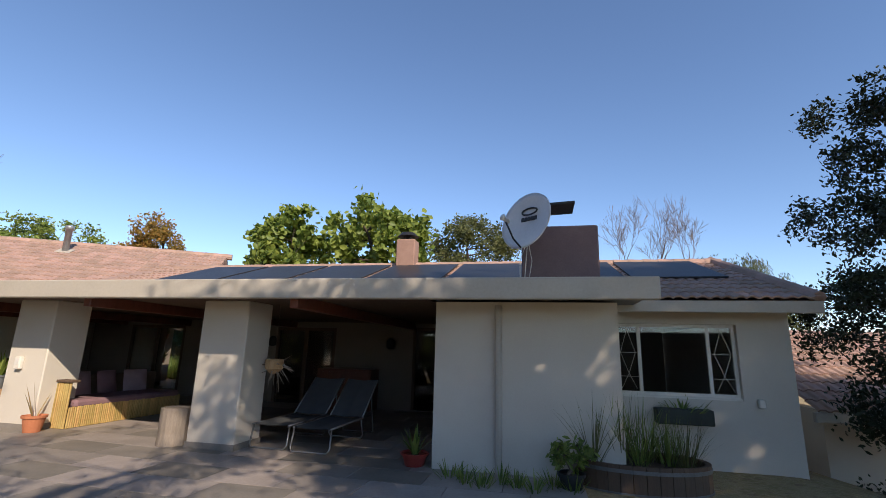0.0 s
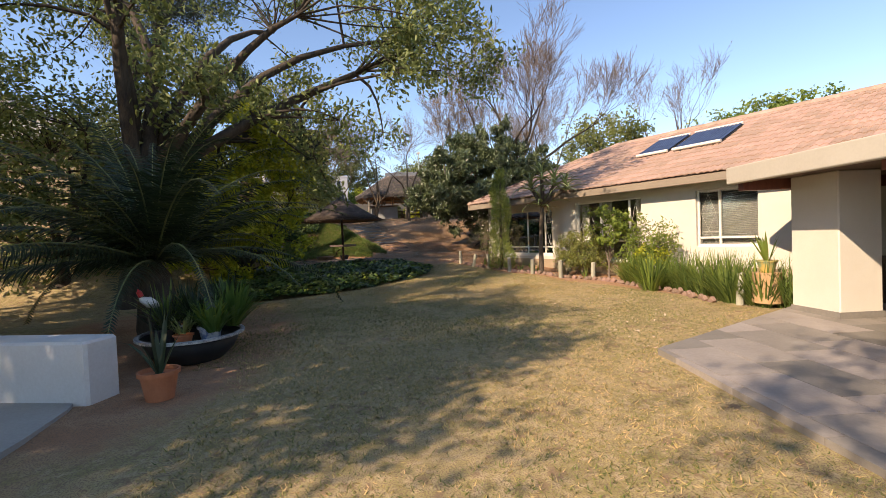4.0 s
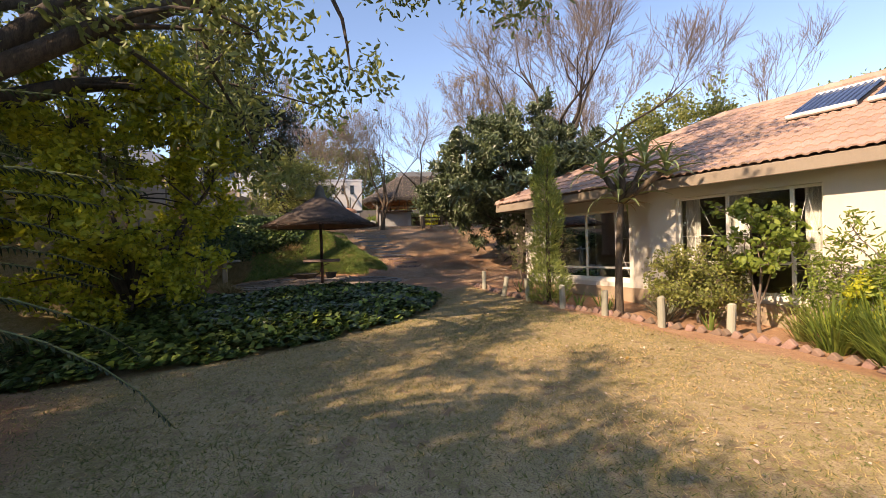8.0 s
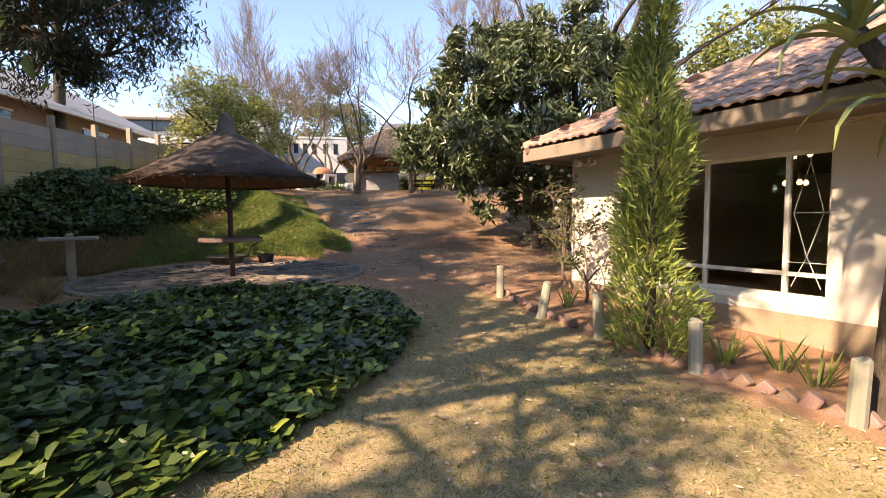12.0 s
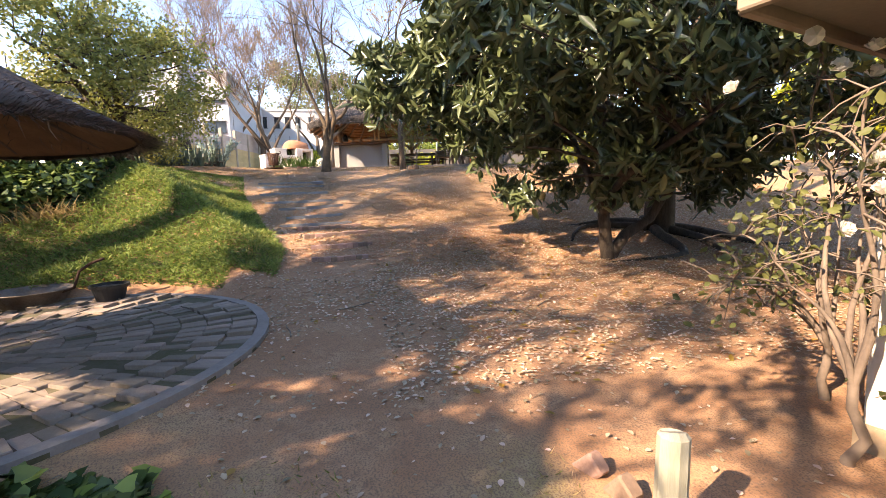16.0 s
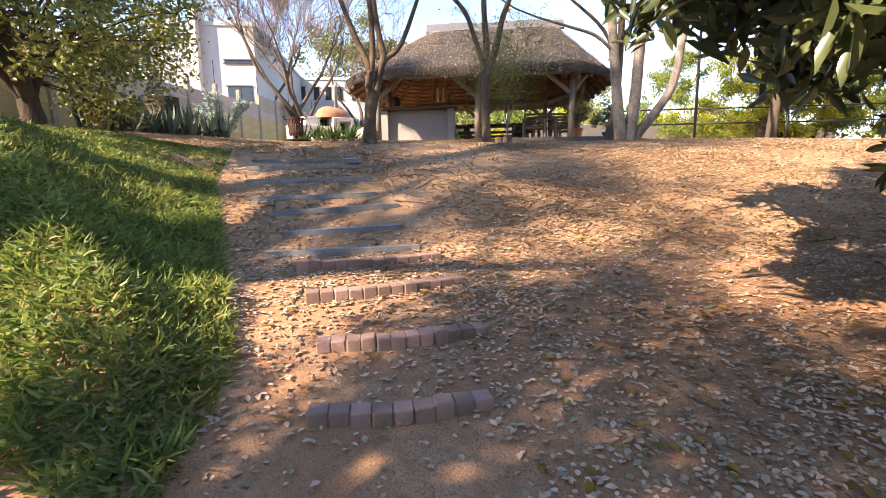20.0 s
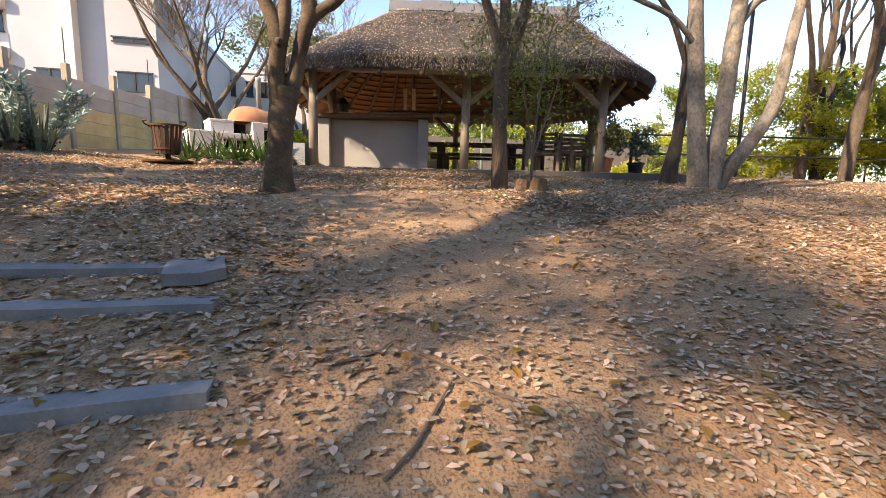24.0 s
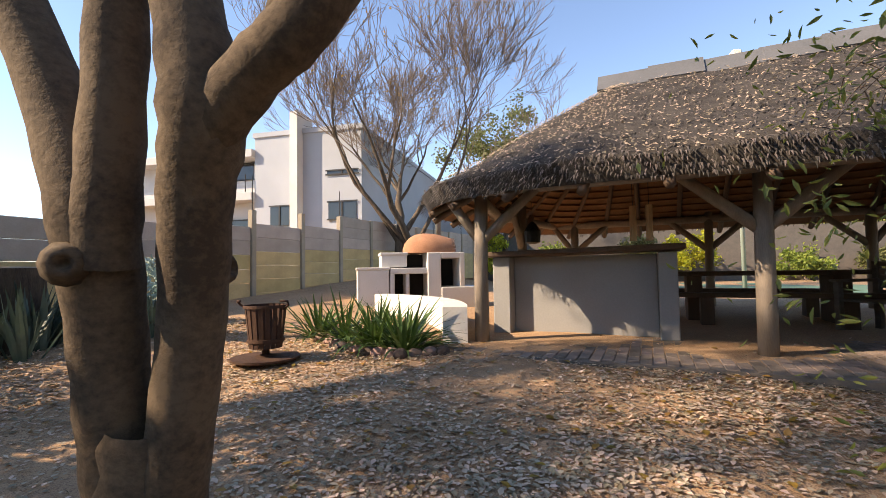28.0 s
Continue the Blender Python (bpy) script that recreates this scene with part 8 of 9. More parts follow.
build_chair(5.35, 1.2, 60)
build_chair(5.9, 1.9, 150)


def build_table():
    t = thing("patio_table", *at_patio(6.2, 1.2), "dark wooden patio table", "table")
    part("tabletop", Geo().box(-0.75, 0.75, -0.45, 0.45, 0.71, 0.75, None, 0.01), WOOD_DARK, t)
    for x in (-0.66, 0.66):
        for y in (-0.37, 0.37):
            part("leg", Geo().box(x - 0.035, x + 0.035, y - 0.035, y + 0.035, 0, 0.71, None, 0.006), WOOD_DARK, t)


build_table()


def build_wall_bits():
    x, y, z, r = at_patio(3.3, -0.02, 1.12)
    t = thing("meter_box", x, y, z, r, "small white plastic meter box on the pillar", "box")
    part("case", Geo().box(-0.06, 0.06, -0.05, 0.02, -0.1, 0.1, None, 0.012), STEEL_WHITE, t)
    part("hatch", Geo().box(-0.04, 0.04, -0.056, -0.05, -0.03, 0.07, None, 0.004), WHITEPLASTER, t)
    for s in (-1.35, 1.95):
        x, y, z, r = at_patio(s, 5.19, 1.62)
        t = thing("wall_lamp", x, y, z, r, "dark wrought wall lamp, unlit", "lamp", "wall lamps")
        part("shade", Geo().lathe([(0.02, -0.13), (0.1, -0.1), (0.11, 0.06), (0.06, 0.13), (0.01, 0.15)], 14, pose(0, -0.12, 0)), DARKSTEEL, t, smooth=True)
        part("bracket", Geo().box(-0.03, 0.03, -0.03, 0.01, -0.08, 0.08), DARKSTEEL, t)
    t = thing("cabinet", *at_patio(-0.35, 4.85), "dark red wooden cabinet against the wall", "cabinet")
    part("body", Geo().box(-0.7, 0.7, -0.25, 0.3, 0, 0.95, None, 0.01), WOOD_RED, t)
    for x in (-0.35, 0.35):
        d = part("door", Geo().box(x - 0.31, x + 0.31, -0.275, -0.252, 0.08, 0.88, None, 0.006), WOOD_RED, t)
        part("handle", Geo().lathe([(0.015, 0), (0.02, 0.02), (0.005, 0.03)], 8, pose(x * 0.3, -0.275, 0.5, 90)), DARKSTEEL, d)
    # driftwood hangings
    for s, d, z in ((-0.95, 0.55, 1.2), (-3.3, 2.6, 1.15)):
        x, y, z, r = at_patio(s, d, z)
        t = thing("hanging_ornament", x, y, z, r, "hanging basket of driftwood and dry roots", "ornament", "driftwood hangings")
        rr = random.Random(int(s * 10))
        part("cord", Geo().tube([(0, 0, 0.1), (0, 0, 0.95)], 0.004, 4), WOOD_DARK, t)
        part("basket", Geo().lathe([(0.05, -0.12), (0.13, -0.05), (0.14, 0.08), (0.12, 0.1)], 12, close=False), WOOD_CUT, t)
        g = Geo()
        for _ in range(26):
            w = Vector((rr.gauss(0, 1), rr.gauss(0, 1), rr.gauss(-0.3, 0.8))).normalized()
            g.tube([(0, 0, 0), w * 0.15, w * rr.uniform(0.2, 0.34) + Vector((0, 0, rr.gauss(-0.05, 0.06)))], [0.012, 0.009, 0.003], 5)
        part("root_tangle", g, WOOD_POLE, t, kind="stuff")
    # wall shelf garden beyond the first pillar
    for k, z in enumerate((0.9, 1.35, 1.75)):
        x, y, zz, r = at_patio(8.25, 2.2 + 0.35 * (k % 2), z)
        clump_plant("wall_plant", x, y, "trailing plant in a wall-hung pot", 26, 0.35, 0.015, L_LIGHT, 420 + k, z=z + 0.06, rise=0.7, droop=1.2, group="wall plants")
        pot("wall_pot", x, y, z - 0.1, 0.1, 0.17, TERRACOTTA, "small terracotta pot hung on the wall")


build_wall_bits()


def build_dish():
    x, y, z = PATIO @ Vector((-4.92, -0.12, 3.2))
    t = thing("satellite_dish", x, y, z, 0, "white satellite dish on the chimney, dark emblem", "satellite dish")
    aim = look((0, 0, 0), (-2.2, -2.1, 0.9)) @ Matrix.Rotation(math.pi, 4, "Y")
    prof = [(0.002 + 0.41 * f, 0.085 * f * f) for f in [i / 8 for i in range(9)]]
    back = [(r, h - 0.012) for r, h in prof[::-1]]
    m = aim @ Matrix.Diagonal((0.93, 1.03, 1, 1))
    part("reflector", Geo().lathe(prof + back, 36, m, close=False), mat("dish_paint", (0.60, 0.60, 0.60), (0.52, 0.52, 0.53), rough=0.4, scale=2, fine=30, bump=0.03), t, smooth=True)
    dark = mat("emblem_ink", (0.05, 0.05, 0.055), (0.04, 0.04, 0.045), rough=0.6)
    g = Geo().tube([m @ Vector((0.13 * math.cos(a), 0.16 + 0.05 * math.sin(a), 0.034)) for a in [2 * math.pi * i / 20 for i in range(21)]], 0.012, 6, False)
    part("emblem", g, dark, t, "dark oval emblem")
    for k in range(5):
        part("emblem_bar", Geo().box(-0.135 + k * 0.056, -0.093 + k * 0.056, 0.03, 0.085, 0.006, 0.022, m), dark, t)
    part("feed_arm", Geo().tube([m @ Vector((0, -0.4, 0.06)), m @ Vector((0, -0.36, 0.25)), m @ Vector((0, -0.22, 0.46))], 0.012, 8), DARKSTEEL, t, smooth=True)
    part("feed_horn", Geo().lathe([(0.03, -0.06), (0.03, 0.03), (0.045, 0.06)], 12, m @ Matrix.Translation((0, -0.2, 0.47))), STEEL_WHITE, t, smooth=True)
    part("mount", Geo().tube([m @ Vector((0, 0, -0.02)), m @ Vector((0, -0.05, -0.2)), PATIO.to_3x3() @ Vector((0, 0.5, -0.1))], 0.025, 8), STEEL_WHITE, t, smooth=True)
    rr = random.Random(4)
    for k in range(3):
        part("cable", Geo().tube([(0.0, 0.1, -0.2), (0.05 - 0.08 * k, 0.1, -0.5), (-0.05 * k, 0.15, -0.85)], 0.006, 5), STEEL_WHITE, t, smooth=True)


build_dish()


def build_barrel():
    x, y, z, r = at_patio(-6.15, 0.15, -0.12)
    t = thing("barrel_planter", x, y, z, r, "half barrel planter of dark staves with grey hoops", "planter")
    m = Matrix.Diagonal((1.0, 0.62, 1, 1))
    n = 36
    for k in range(n):
        a0, a1 = 2 * math.pi * (k + 0.03) / n, 2 * math.pi * (k + 0.97) / n
        q = [(r * math.cos(a), r * math.sin(a)) for r, a in ((0.74, a0), (0.80, a0), (0.80, a1), (0.74, a1))]
        part("stave", Geo().prism(q, 0, 0.42, m), WOOD_DARK, t)
    for zz in (0.1, 0.34):
        part("hoop", Geo().lathe([(0.805, zz), (0.812, zz), (0.812, zz + 0.04), (0.805, zz + 0.04)], n, m, close=False), mat("grey_hoop", (0.20, 0.2, 0.2), (0.14, 0.13, 0.12), rough=0.6, metal=0.5), t)
    part("soil", Geo().lathe([(0.75, 0.34), (0.01, 0.38)], 24, m, close=False), mat("potting_soil", (0.07, 0.05, 0.035)), t)
    for k in range(7):
        px, py, _, _ = at_patio(-6.15 + 0.17 * (k - 3), 0.15 + 0.12 * ((k % 3) - 1))
        clump_plant("ornamental_grass", px, py, "tall fine grass growing in the barrel", 70, 0.85 if k > 2 else 0.6, 0.006, L_GRASS if k % 2 else L_OLIVE, 440 + k, z=z + 0.36, rise=1.3, droop=0.6, base=0.12, group="barrel grasses")
    px, py, pz, _ = at_patio(-5.35, -0.35, -0.05)
    pot("plant_pot", px, py, pz, 0.14, 0.24, BLACKPLASTIC, "black plant pot by the barrel")
    shrub("potted_shrub", px, py, "small leafy shrub in the black pot", 0.42, 0.2, L_GRASS, (40, 0.09, 0.035, 0.3), 450, 14, 0.1, z=pz + 0.2, category="plant")
    px, py, pz, pr = at_patio(-6.95, 1.05, 0.6)
    t = thing("window_box", px, py, pz, pr, "dark green window box under the sill", "planter")
    part("trough", Geo().box(-0.36, 0.36, -0.1, 0.12, 0, 0.2, None, 0.012), mat("dark_green_trough", (0.05, 0.06, 0.05), (0.035, 0.04, 0.035), rough=0.7), t)
    clump_plant("box_plant", px, py, "low green plant in the window box", 40, 0.22, 0.014, L_GRASS, 452, z=pz + 0.17, rise=0.6, droop=0.8, base=0.3)
    for k in range(8):
        px, py, pz, _ = at_patio(-3.95 - 0.2 * k, -0.35 - 0.12 * (k % 3), 0.0)
        clump_plant("edge_plant", px, py, "low green tufts in the bed by the wall", 30, 0.26, 0.01, L_GRASS, 460 + k, z=hz(px, py), rise=0.9, droop=0.6, base=0.12, group="bed tufts")
    px, py, pz, pr = at_patio(-7.98, 1.18, 0.9)
    t = thing("alarm_sensor", px, py, pz, pr, "small white alarm sensor on the wall", "sensor")
    part("case", Geo().box(-0.04, 0.04, -0.06, 0.02, -0.06, 0.06, None, 0.012), STEEL_WHITE, t)


build_barrel()


def build_twin_lamp():
    p = WIN @ Vector((8.62, 0.33, 2.44))
    t = thing("flood_lamp", p.x, p.y, p.z, 18, "twin white floodlight under the eave, unlit", "lamp")
    part("base", Geo().lathe([(0.05, 0), (0.05, 0.03), (0.02, 0.04)], 14, pose(0, 0, 0, 90)), STEEL_WHITE, t)
    for x in (-0.14, 0.14):
        a = part("arm", Geo().tube([(0, -0.03, 0), (x * 0.6, -0.06, 0.0), (x, -0.08, 0.01)], 0.012, 8), STEEL_WHITE, t, smooth=True)
        part("reflector", Geo().lathe([(0.02, -0.05), (0.045, -0.03), (0.062, 0.07), (0.055, 0.07), (0.01, 0.0)], 16, pose(x, -0.08, 0.02, 75, 0, x * 150), close=False), STEEL_WHITE, a, smooth=True)


build_twin_lamp()

# ---- things by the shelter ----
def build_braai():
    ex, ey, o = Vector((-0.43, 0.903, 0)), Vector((-0.903, -0.43, 0)), Vector((-42.0, 2.15, 0))
    m = Matrix(((ex.x, ey.x, 0, o.x), (ex.y, ey.y, 0, o.y), (0, 0, 1, 3.0), (0, 0, 0, 1)))
    t = thing("outdoor_oven", o.x, o.y, 3.0, 0, "white plastered barbecue block with a terracotta domed oven", "oven")

    def bp(name, g, mt, label="", smooth=False):
        ob = part(name, g, mt, t, label, smooth)
        ob.matrix_parent_inverse = t.matrix_basis.inverted()
        return ob
    # Near-black lining for the niche backs, fire back and oven mouth.
    black_lining = mat("black_lining", (0.03, 0.028, 0.026), (0.02, 0.018, 0.017), rough=0.95)
    bp("left_block", Geo().box(0.09, 0.72, 0, 0.8, 0, 0.83, m, 0.015).box(0.07, 0.74, -0.02, 0.82, 0.83, 0.88, m, 0.012), WHITEPLASTER)
    bp("upper_block", Geo().box(0.57, 1.1, 0.12, 0.8, 0.88, 1.12, m, 0.015).box(0.55, 1.12, 0.1, 0.82, 1.12, 1.18, m, 0.012), WHITEPLASTER)
    bp("pier", Geo().box(0.74, 0.83, 0, 0.8, 0, 0.74, m, 0.01), WHITEPLASTER)
    bp("pier", Geo().box(1.06, 1.13, 0, 0.8, 0, 0.74, m, 0.01), WHITEPLASTER)
    bp("hearth_slab", Geo().box(0.745, 1.5, -0.015, 0.8, 0.74, 0.86, m, 0.012), WHITEPLASTER)
    bp("niche_back", Geo().box(0.83, 1.06, 0.55, 0.79, 0, 0.738, m).box(1.13, 1.5, 0.55, 0.79, 0, 0.738, m), black_lining)
    bp("fire_back", Geo().box(1.12, 1.5, 0.6, 0.8, 0.862, 1.15, m), black_lining)
    bp("oven_block", Geo().box(1.5, 1.78, -0.04, 0.95, 0, 1.17, m, 0.015).box(2.17, 2.28, -0.04, 0.95, 0.46, 1.17, m, 0.012).box(1.78, 2.17, 0.72, 0.95, 0.46, 1.17, m).box(1.78, 2.17, -0.04, 0.72, 1.05, 1.17, m, 0.01), WHITEPLASTER)
    bp("low_wall", Geo().box(1.78, 2.75, -0.06, 0.95, 0, 0.46, m, 0.015), WHITEPLASTER)
    bp("warming_niche", Geo().box(1.785, 2.165, 0.6, 0.715, 0.465, 1.045, m), black_lining)
    clay = mat("terracotta_dome", (0.46, 0.23, 0.125), (0.33, 0.155, 0.085), rough=0.9, scale=3.5, fine=40, bump=0.35, contrast=0.6)
    g = Geo()
    seg, rings = 16, []
    for u, r in ((1.05, 0.06), (1.09, 0.2), (1.18, 0.32), (1.32, 0.40), (1.5, 0.43), (1.72, 0.42), (1.92, 0.37), (2.06, 0.33), (2.12, 0.31), (2.12, 0.2), (1.95, 0.19)):
        rings.append([m @ Vector((u, 0.45 - r * 1.05 * math.cos(math.pi * i / seg), 1.17 + r * math.sin(math.pi * i / seg))) for i in range(seg + 1)])
    for q in rings:
        g.v.extend(tuple(p) for p in q)
    g.f += [(a * (seg + 1) + i, a * (seg + 1) + i + 1, (a + 1) * (seg + 1) + i + 1, (a + 1) * (seg + 1) + i) for a in range(len(rings) - 1) for i in range(seg)]
    bp("dome", g, clay, "terracotta oven dome", True)
    for i in range(9):
        a = math.pi * (i + 0.5) / 9
        bp("arch_brick", Geo().box(-0.035, 0.035, -0.045, 0.045, -0.055, 0.055, m @ Matrix.Translation((2.11, 0.45 - 0.27 * math.cos(a), 1.175 + 0.265 * math.sin(a))) @ Matrix.Rotation(a - math.pi / 2, 4, "X"), 0.008), BRICK)
    # Black plug in the mouth stands for the dark oven inside.
    bp("oven_dark", Geo().prism([(0.45 - 0.19 * math.cos(math.pi * i / 10), 1.18 + 0.18 * math.sin(math.pi * i / 10)) for i in range(11)], 0, 0.02, m @ Matrix(((0, 0, 1, 1.97), (1, 0, 0, 0), (0, 1, 0, 0), (0, 0, 0, 1)))), black_lining)
    bp("flue", Geo().lathe([(0.062, 1.5), (0.062, 2.3), (0.07, 2.31), (0.07, 2.38), (0.05, 2.39)], 14, m @ Matrix.Translation((1.86, 0.6, 0))), mat("grey_green_pipe", (0.30, 0.33, 0.30), (0.22, 0.25, 0.23), rough=0.6, scale=5, fine=40), "grey flue pipe", True)
    # curved seat wall
    w = thing("seat_wall", -40.0, 4.0, 2.95, 0, "low curved white plastered seat wall", "wall")
    pts = []
    for i in range(15):
        f = i / 14
        a, b, c = Vector((-38.72, 4.92, 0)), Vector((-40.6, 4.6, 0)), Vector((-41.6, 2.9, 0))
        pts.append(a * (1 - f) ** 2 + b * 2 * f * (1 - f) + c * f * f)
    g = Geo()
    L, R = [], []
    for i, p in enumerate(pts):
        d = (pts[min(i + 1, 14)] - pts[max(i - 1, 0)]).normalized()
        nn = Vector((-d.y, d.x, 0)) * 0.14
        L.append((p.x + nn.x, p.y + nn.y))
        R.append((p.x - nn.x, p.y - nn.y))
    for i in range(14):
        k = len(g.v)
        g.v += [(x, y, z) for z in (2.85, 3.38) for x, y in (L[i], R[i], R[i + 1], L[i + 1])]
        g.f += [(k + 4, k + 5, k + 6, k + 7), (k, k + 4, k + 7, k + 3), (k + 1, k + 2, k + 6, k + 5)]
        if i == 0:
            g.f.append((k, k + 1, k + 5, k + 4))
    ob = part("wall_body", g, WHITEPLASTER, w)
    ob.matrix_parent_inverse = w.matrix_basis.inverted()
    # rocks at the plant bed
    rnd = random.Random(4)
    for k in range(16):
        f = k / 15
        x, y = -38.2 + 0.25 * math.sin(f * 3) - 0.9 * (1 - f) ** 2, 3.0 + 1.9 * f
        g = Geo()
        bm = bmesh.new()
        bmesh.ops.create_icosphere(bm, subdivisions=2, radius=0.085)
        for v in bm.verts:
            v.co *= 1 + 0.35 * noise.noise(v.co * 7 + Vector((k * 3.1, 0, 0)))
            v.co.z *= 0.75
        me = bpy.data.meshes.new("bed_rock")
        bm.to_mesh(me)
        bm.free()
        me.materials.append(BRICK if k % 3 else mat("dark_stone", (0.12, 0.085, 0.07), (0.08, 0.06, 0.05), rough=0.9, scale=6, fine=50))
        o = new("bed_rock", me)
        o.matrix_basis = pose(x + rnd.gauss(0, 0.04), y, hz(x, y) + 0.02, rnd.uniform(0, 40), 0, rnd.uniform(0, 360))
        tagged(o, "broken brick or stone edging the plant bed", "rock", "bed rocks")


build_braai()


def build_brazier():
    x, y = -37.7, 3.22
    t = thing("fire_basket", x, y, hz(x, y), 0, "rusty iron slatted fire basket on a disc", "brazier")
    part("disc", Geo().lathe([(0.3, 0.02), (0.33, 0.03), (0.33, 0.05), (0.05, 0.06)], 28), RUST, t)
    part("foot", Geo().lathe([(0.12, 0.055), (0.035, 0.08), (0.035, 0.14)], 14), RUST, t)
    for k in range(18):
        a = 2 * math.pi * k / 18
        c, s = math.cos(a), math.sin(a)
        g = Geo().box(-0.022, 0.022, -0.004, 0.004, 0, 0.42, pose(0.15 * c, 0.15 * s, 0.14, 0, 0, math.degrees(a) + 90) @ Matrix.Rotation(radians(6), 4, "X"))
        part("slat", g, RUST, t)
    for z, r in ((0.2, 0.165), (0.53, 0.2)):
        part("hoop", Geo().lathe([(r, z), (r + 0.012, z), (r + 0.012, z + 0.03), (r, z + 0.03)], 28, close=False), RUST, t)
    part("ash_pan", Geo().lathe([(0.14, 0.14), (0.01, 0.14)], 18, close=False), RUST, t)
    for sg in (-1, 1):
        part("handle", Geo().tube([(0.0, sg * 0.2, 0.52), (0.03, sg * 0.27, 0.56), (0.06, sg * 0.28, 0.6), (0.1, sg * 0.22, 0.6)], 0.012, 6), RUST, t, smooth=True)


build_brazier()


def at_shelter(x, y, z=0.0, turn=0.0):
    p = SB @ Vector((x, y, z))
    return p.x, p.y, p.z + 0.003, math.degrees(math.atan2(0.982, 0.19)) - 90 + turn


def build_picnic():
    t = thing("picnic_table", *at_shelter(2.9, 3.2), "heavy dark timber picnic table with bench seats", "table")
    # local y runs along the table
    for k in range(4):
        part("plank", Geo().box(-0.36 + k * 0.18, -0.19 + k * 0.18, -1.25, 1.25, 0.68, 0.74, None, 0.008), WOOD_DARK, t)
    for y in (-0.85, 0.85):
        part("trestle", Geo().box(-0.28, 0.28, y - 0.1, y + 0.1, 0, 0.68, None, 0.01), WOOD_DARK, t)
    for x in (-0.72, 0.72):
        b = thing("bench_seat", *at_shelter(2.9 - x, 3.2), "dark timber plank bench by the picnic table", "bench", "picnic benches")
        part("seat_plank", Geo().box(-0.15, 0.15, -1.1, 1.1, 0.4, 0.46, None, 0.008), WOOD_DARK, b)
        for y in (-0.75, 0.75):
            part("leg", Geo().box(-0.12, 0.12, y - 0.08, y + 0.08, 0, 0.4, None, 0.008), WOOD_DARK, b)


build_picnic()


def build_garden_seat(x, y, turn):
    t = thing("slatted_armchair", *at_shelter(x, y, turn=turn), "weathered grey slatted wooden armchair", "chair", "shelter chairs")
    grey = mat("weathered_grey_wood", (0.17, 0.15, 0.125), (0.11, 0.095, 0.08), rough=0.85, scale=4, fine=50, bump=0.3, aniso=(1, 6, 6))
    for xx in (-0.3, 0.3):
        part("front_leg", Geo().box(xx - 0.035, xx + 0.035, -0.3, -0.23, 0, 0.6, None, 0.006), grey, t)
        part("back_leg", Geo().box(xx - 0.035, xx + 0.035, 0.23, 0.3, 0, 0.85, None, 0.006), grey, t)
        part("armrest", Geo().box(xx - 0.05, xx + 0.05, -0.34, 0.3, 0.6, 0.635, None, 0.006), grey, t)
    for k in range(5):
        part("seat_slat", Geo().box(-0.265, 0.265, -0.29 + k * 0.11, -0.2 + k * 0.11, 0.37, 0.395, None, 0.005), grey, t)
        part("back_slat", Geo().box(-0.265, 0.265, 0.245, 0.27, 0.44 + k * 0.085, 0.5 + k * 0.085, None, 0.005), grey, t)


for x, y, turn in ((0.9, 4.35, 80), (1.0, 5.15, 100), (1.9, 4.2, 30), (2.0, 5.3, 160)):
    build_garden_seat(x, y, turn)
t = thing("low_table", *at_shelter(1.5, 4.75), "low weathered wooden table", "table")
for k in range(5):
    part("plank", Geo().box(-0.3 + k * 0.12, -0.19 + k * 0.12, -0.45, 0.45, 0.42, 0.45, None, 0.005), WOOD_POLE, t)
for x in (-0.25, 0.25):
    for y in (-0.38, 0.38):
        part("leg", Geo().box(x - 0.03, x + 0.03, y - 0.03, y + 0.03, 0, 0.42, None, 0.005), WOOD_POLE, t)
x, y, z, _ = at_shelter(0.3, 5.42)
pot("plant_pot", x, y, z, 0.15, 0.3, TERRACOTTA, "tall terracotta pot by the shelter pole")
shrub("potted_shrub", x, y, "olive-leaved bush in the terracotta pot", 0.75, 0.42, L_OLIVE, (70, 0.06, 0.03, 0.2), 501, 26, 0.16, z=z + 0.3, category="plant")
x, y, z, _ = at_shelter(1.6, 6.6)
pot("plant_pot", x, y, z, 0.17, 0.3, BLACKPLASTIC, "black pot with a bush by the shelter")
shrub("potted_shrub", x, y, "grey-green bush in the black pot", 0.8, 0.5, L_BLUE, (70, 0.06, 0.03, 0.2), 502, 26, 0.16, z=z + 0.25, category="plant")


def build_hangings():
    for k, y in enumerate((1.62, 1.78)):
        x, yy, z, r = at_shelter(0.35, y, 0.0)
        t = thing("wooden_chime", x, yy, z, r, "hanging pale wooden log chime", "chime", "log chimes")
        part("log", Geo().tube([(0, 0, 1.1), (0, 0, 1.48)], 0.035, 8), WOOD_CUT, t)
        part("cord", Geo().tube([(0, 0, 1.48), (0, 0, 1.75)], 0.004, 4), DARKSTEEL, t)
    x, yy, z, r = at_shelter(1.5, 0.25)
    t = thing("hanging_lantern", x, yy, z, r, "dark metal lantern hanging from a beam", "lantern")
    part("cage", Geo().lathe([(0.05, 1.18), (0.11, 1.2), (0.12, 1.36), (0.06, 1.46), (0.015, 1.5)], 12), DARKSTEEL, t)
    part("cord", Geo().tube([(0, 0, 1.5), (0, 0, 1.78)], 0.004, 4), DARKSTEEL, t)


build_hangings()
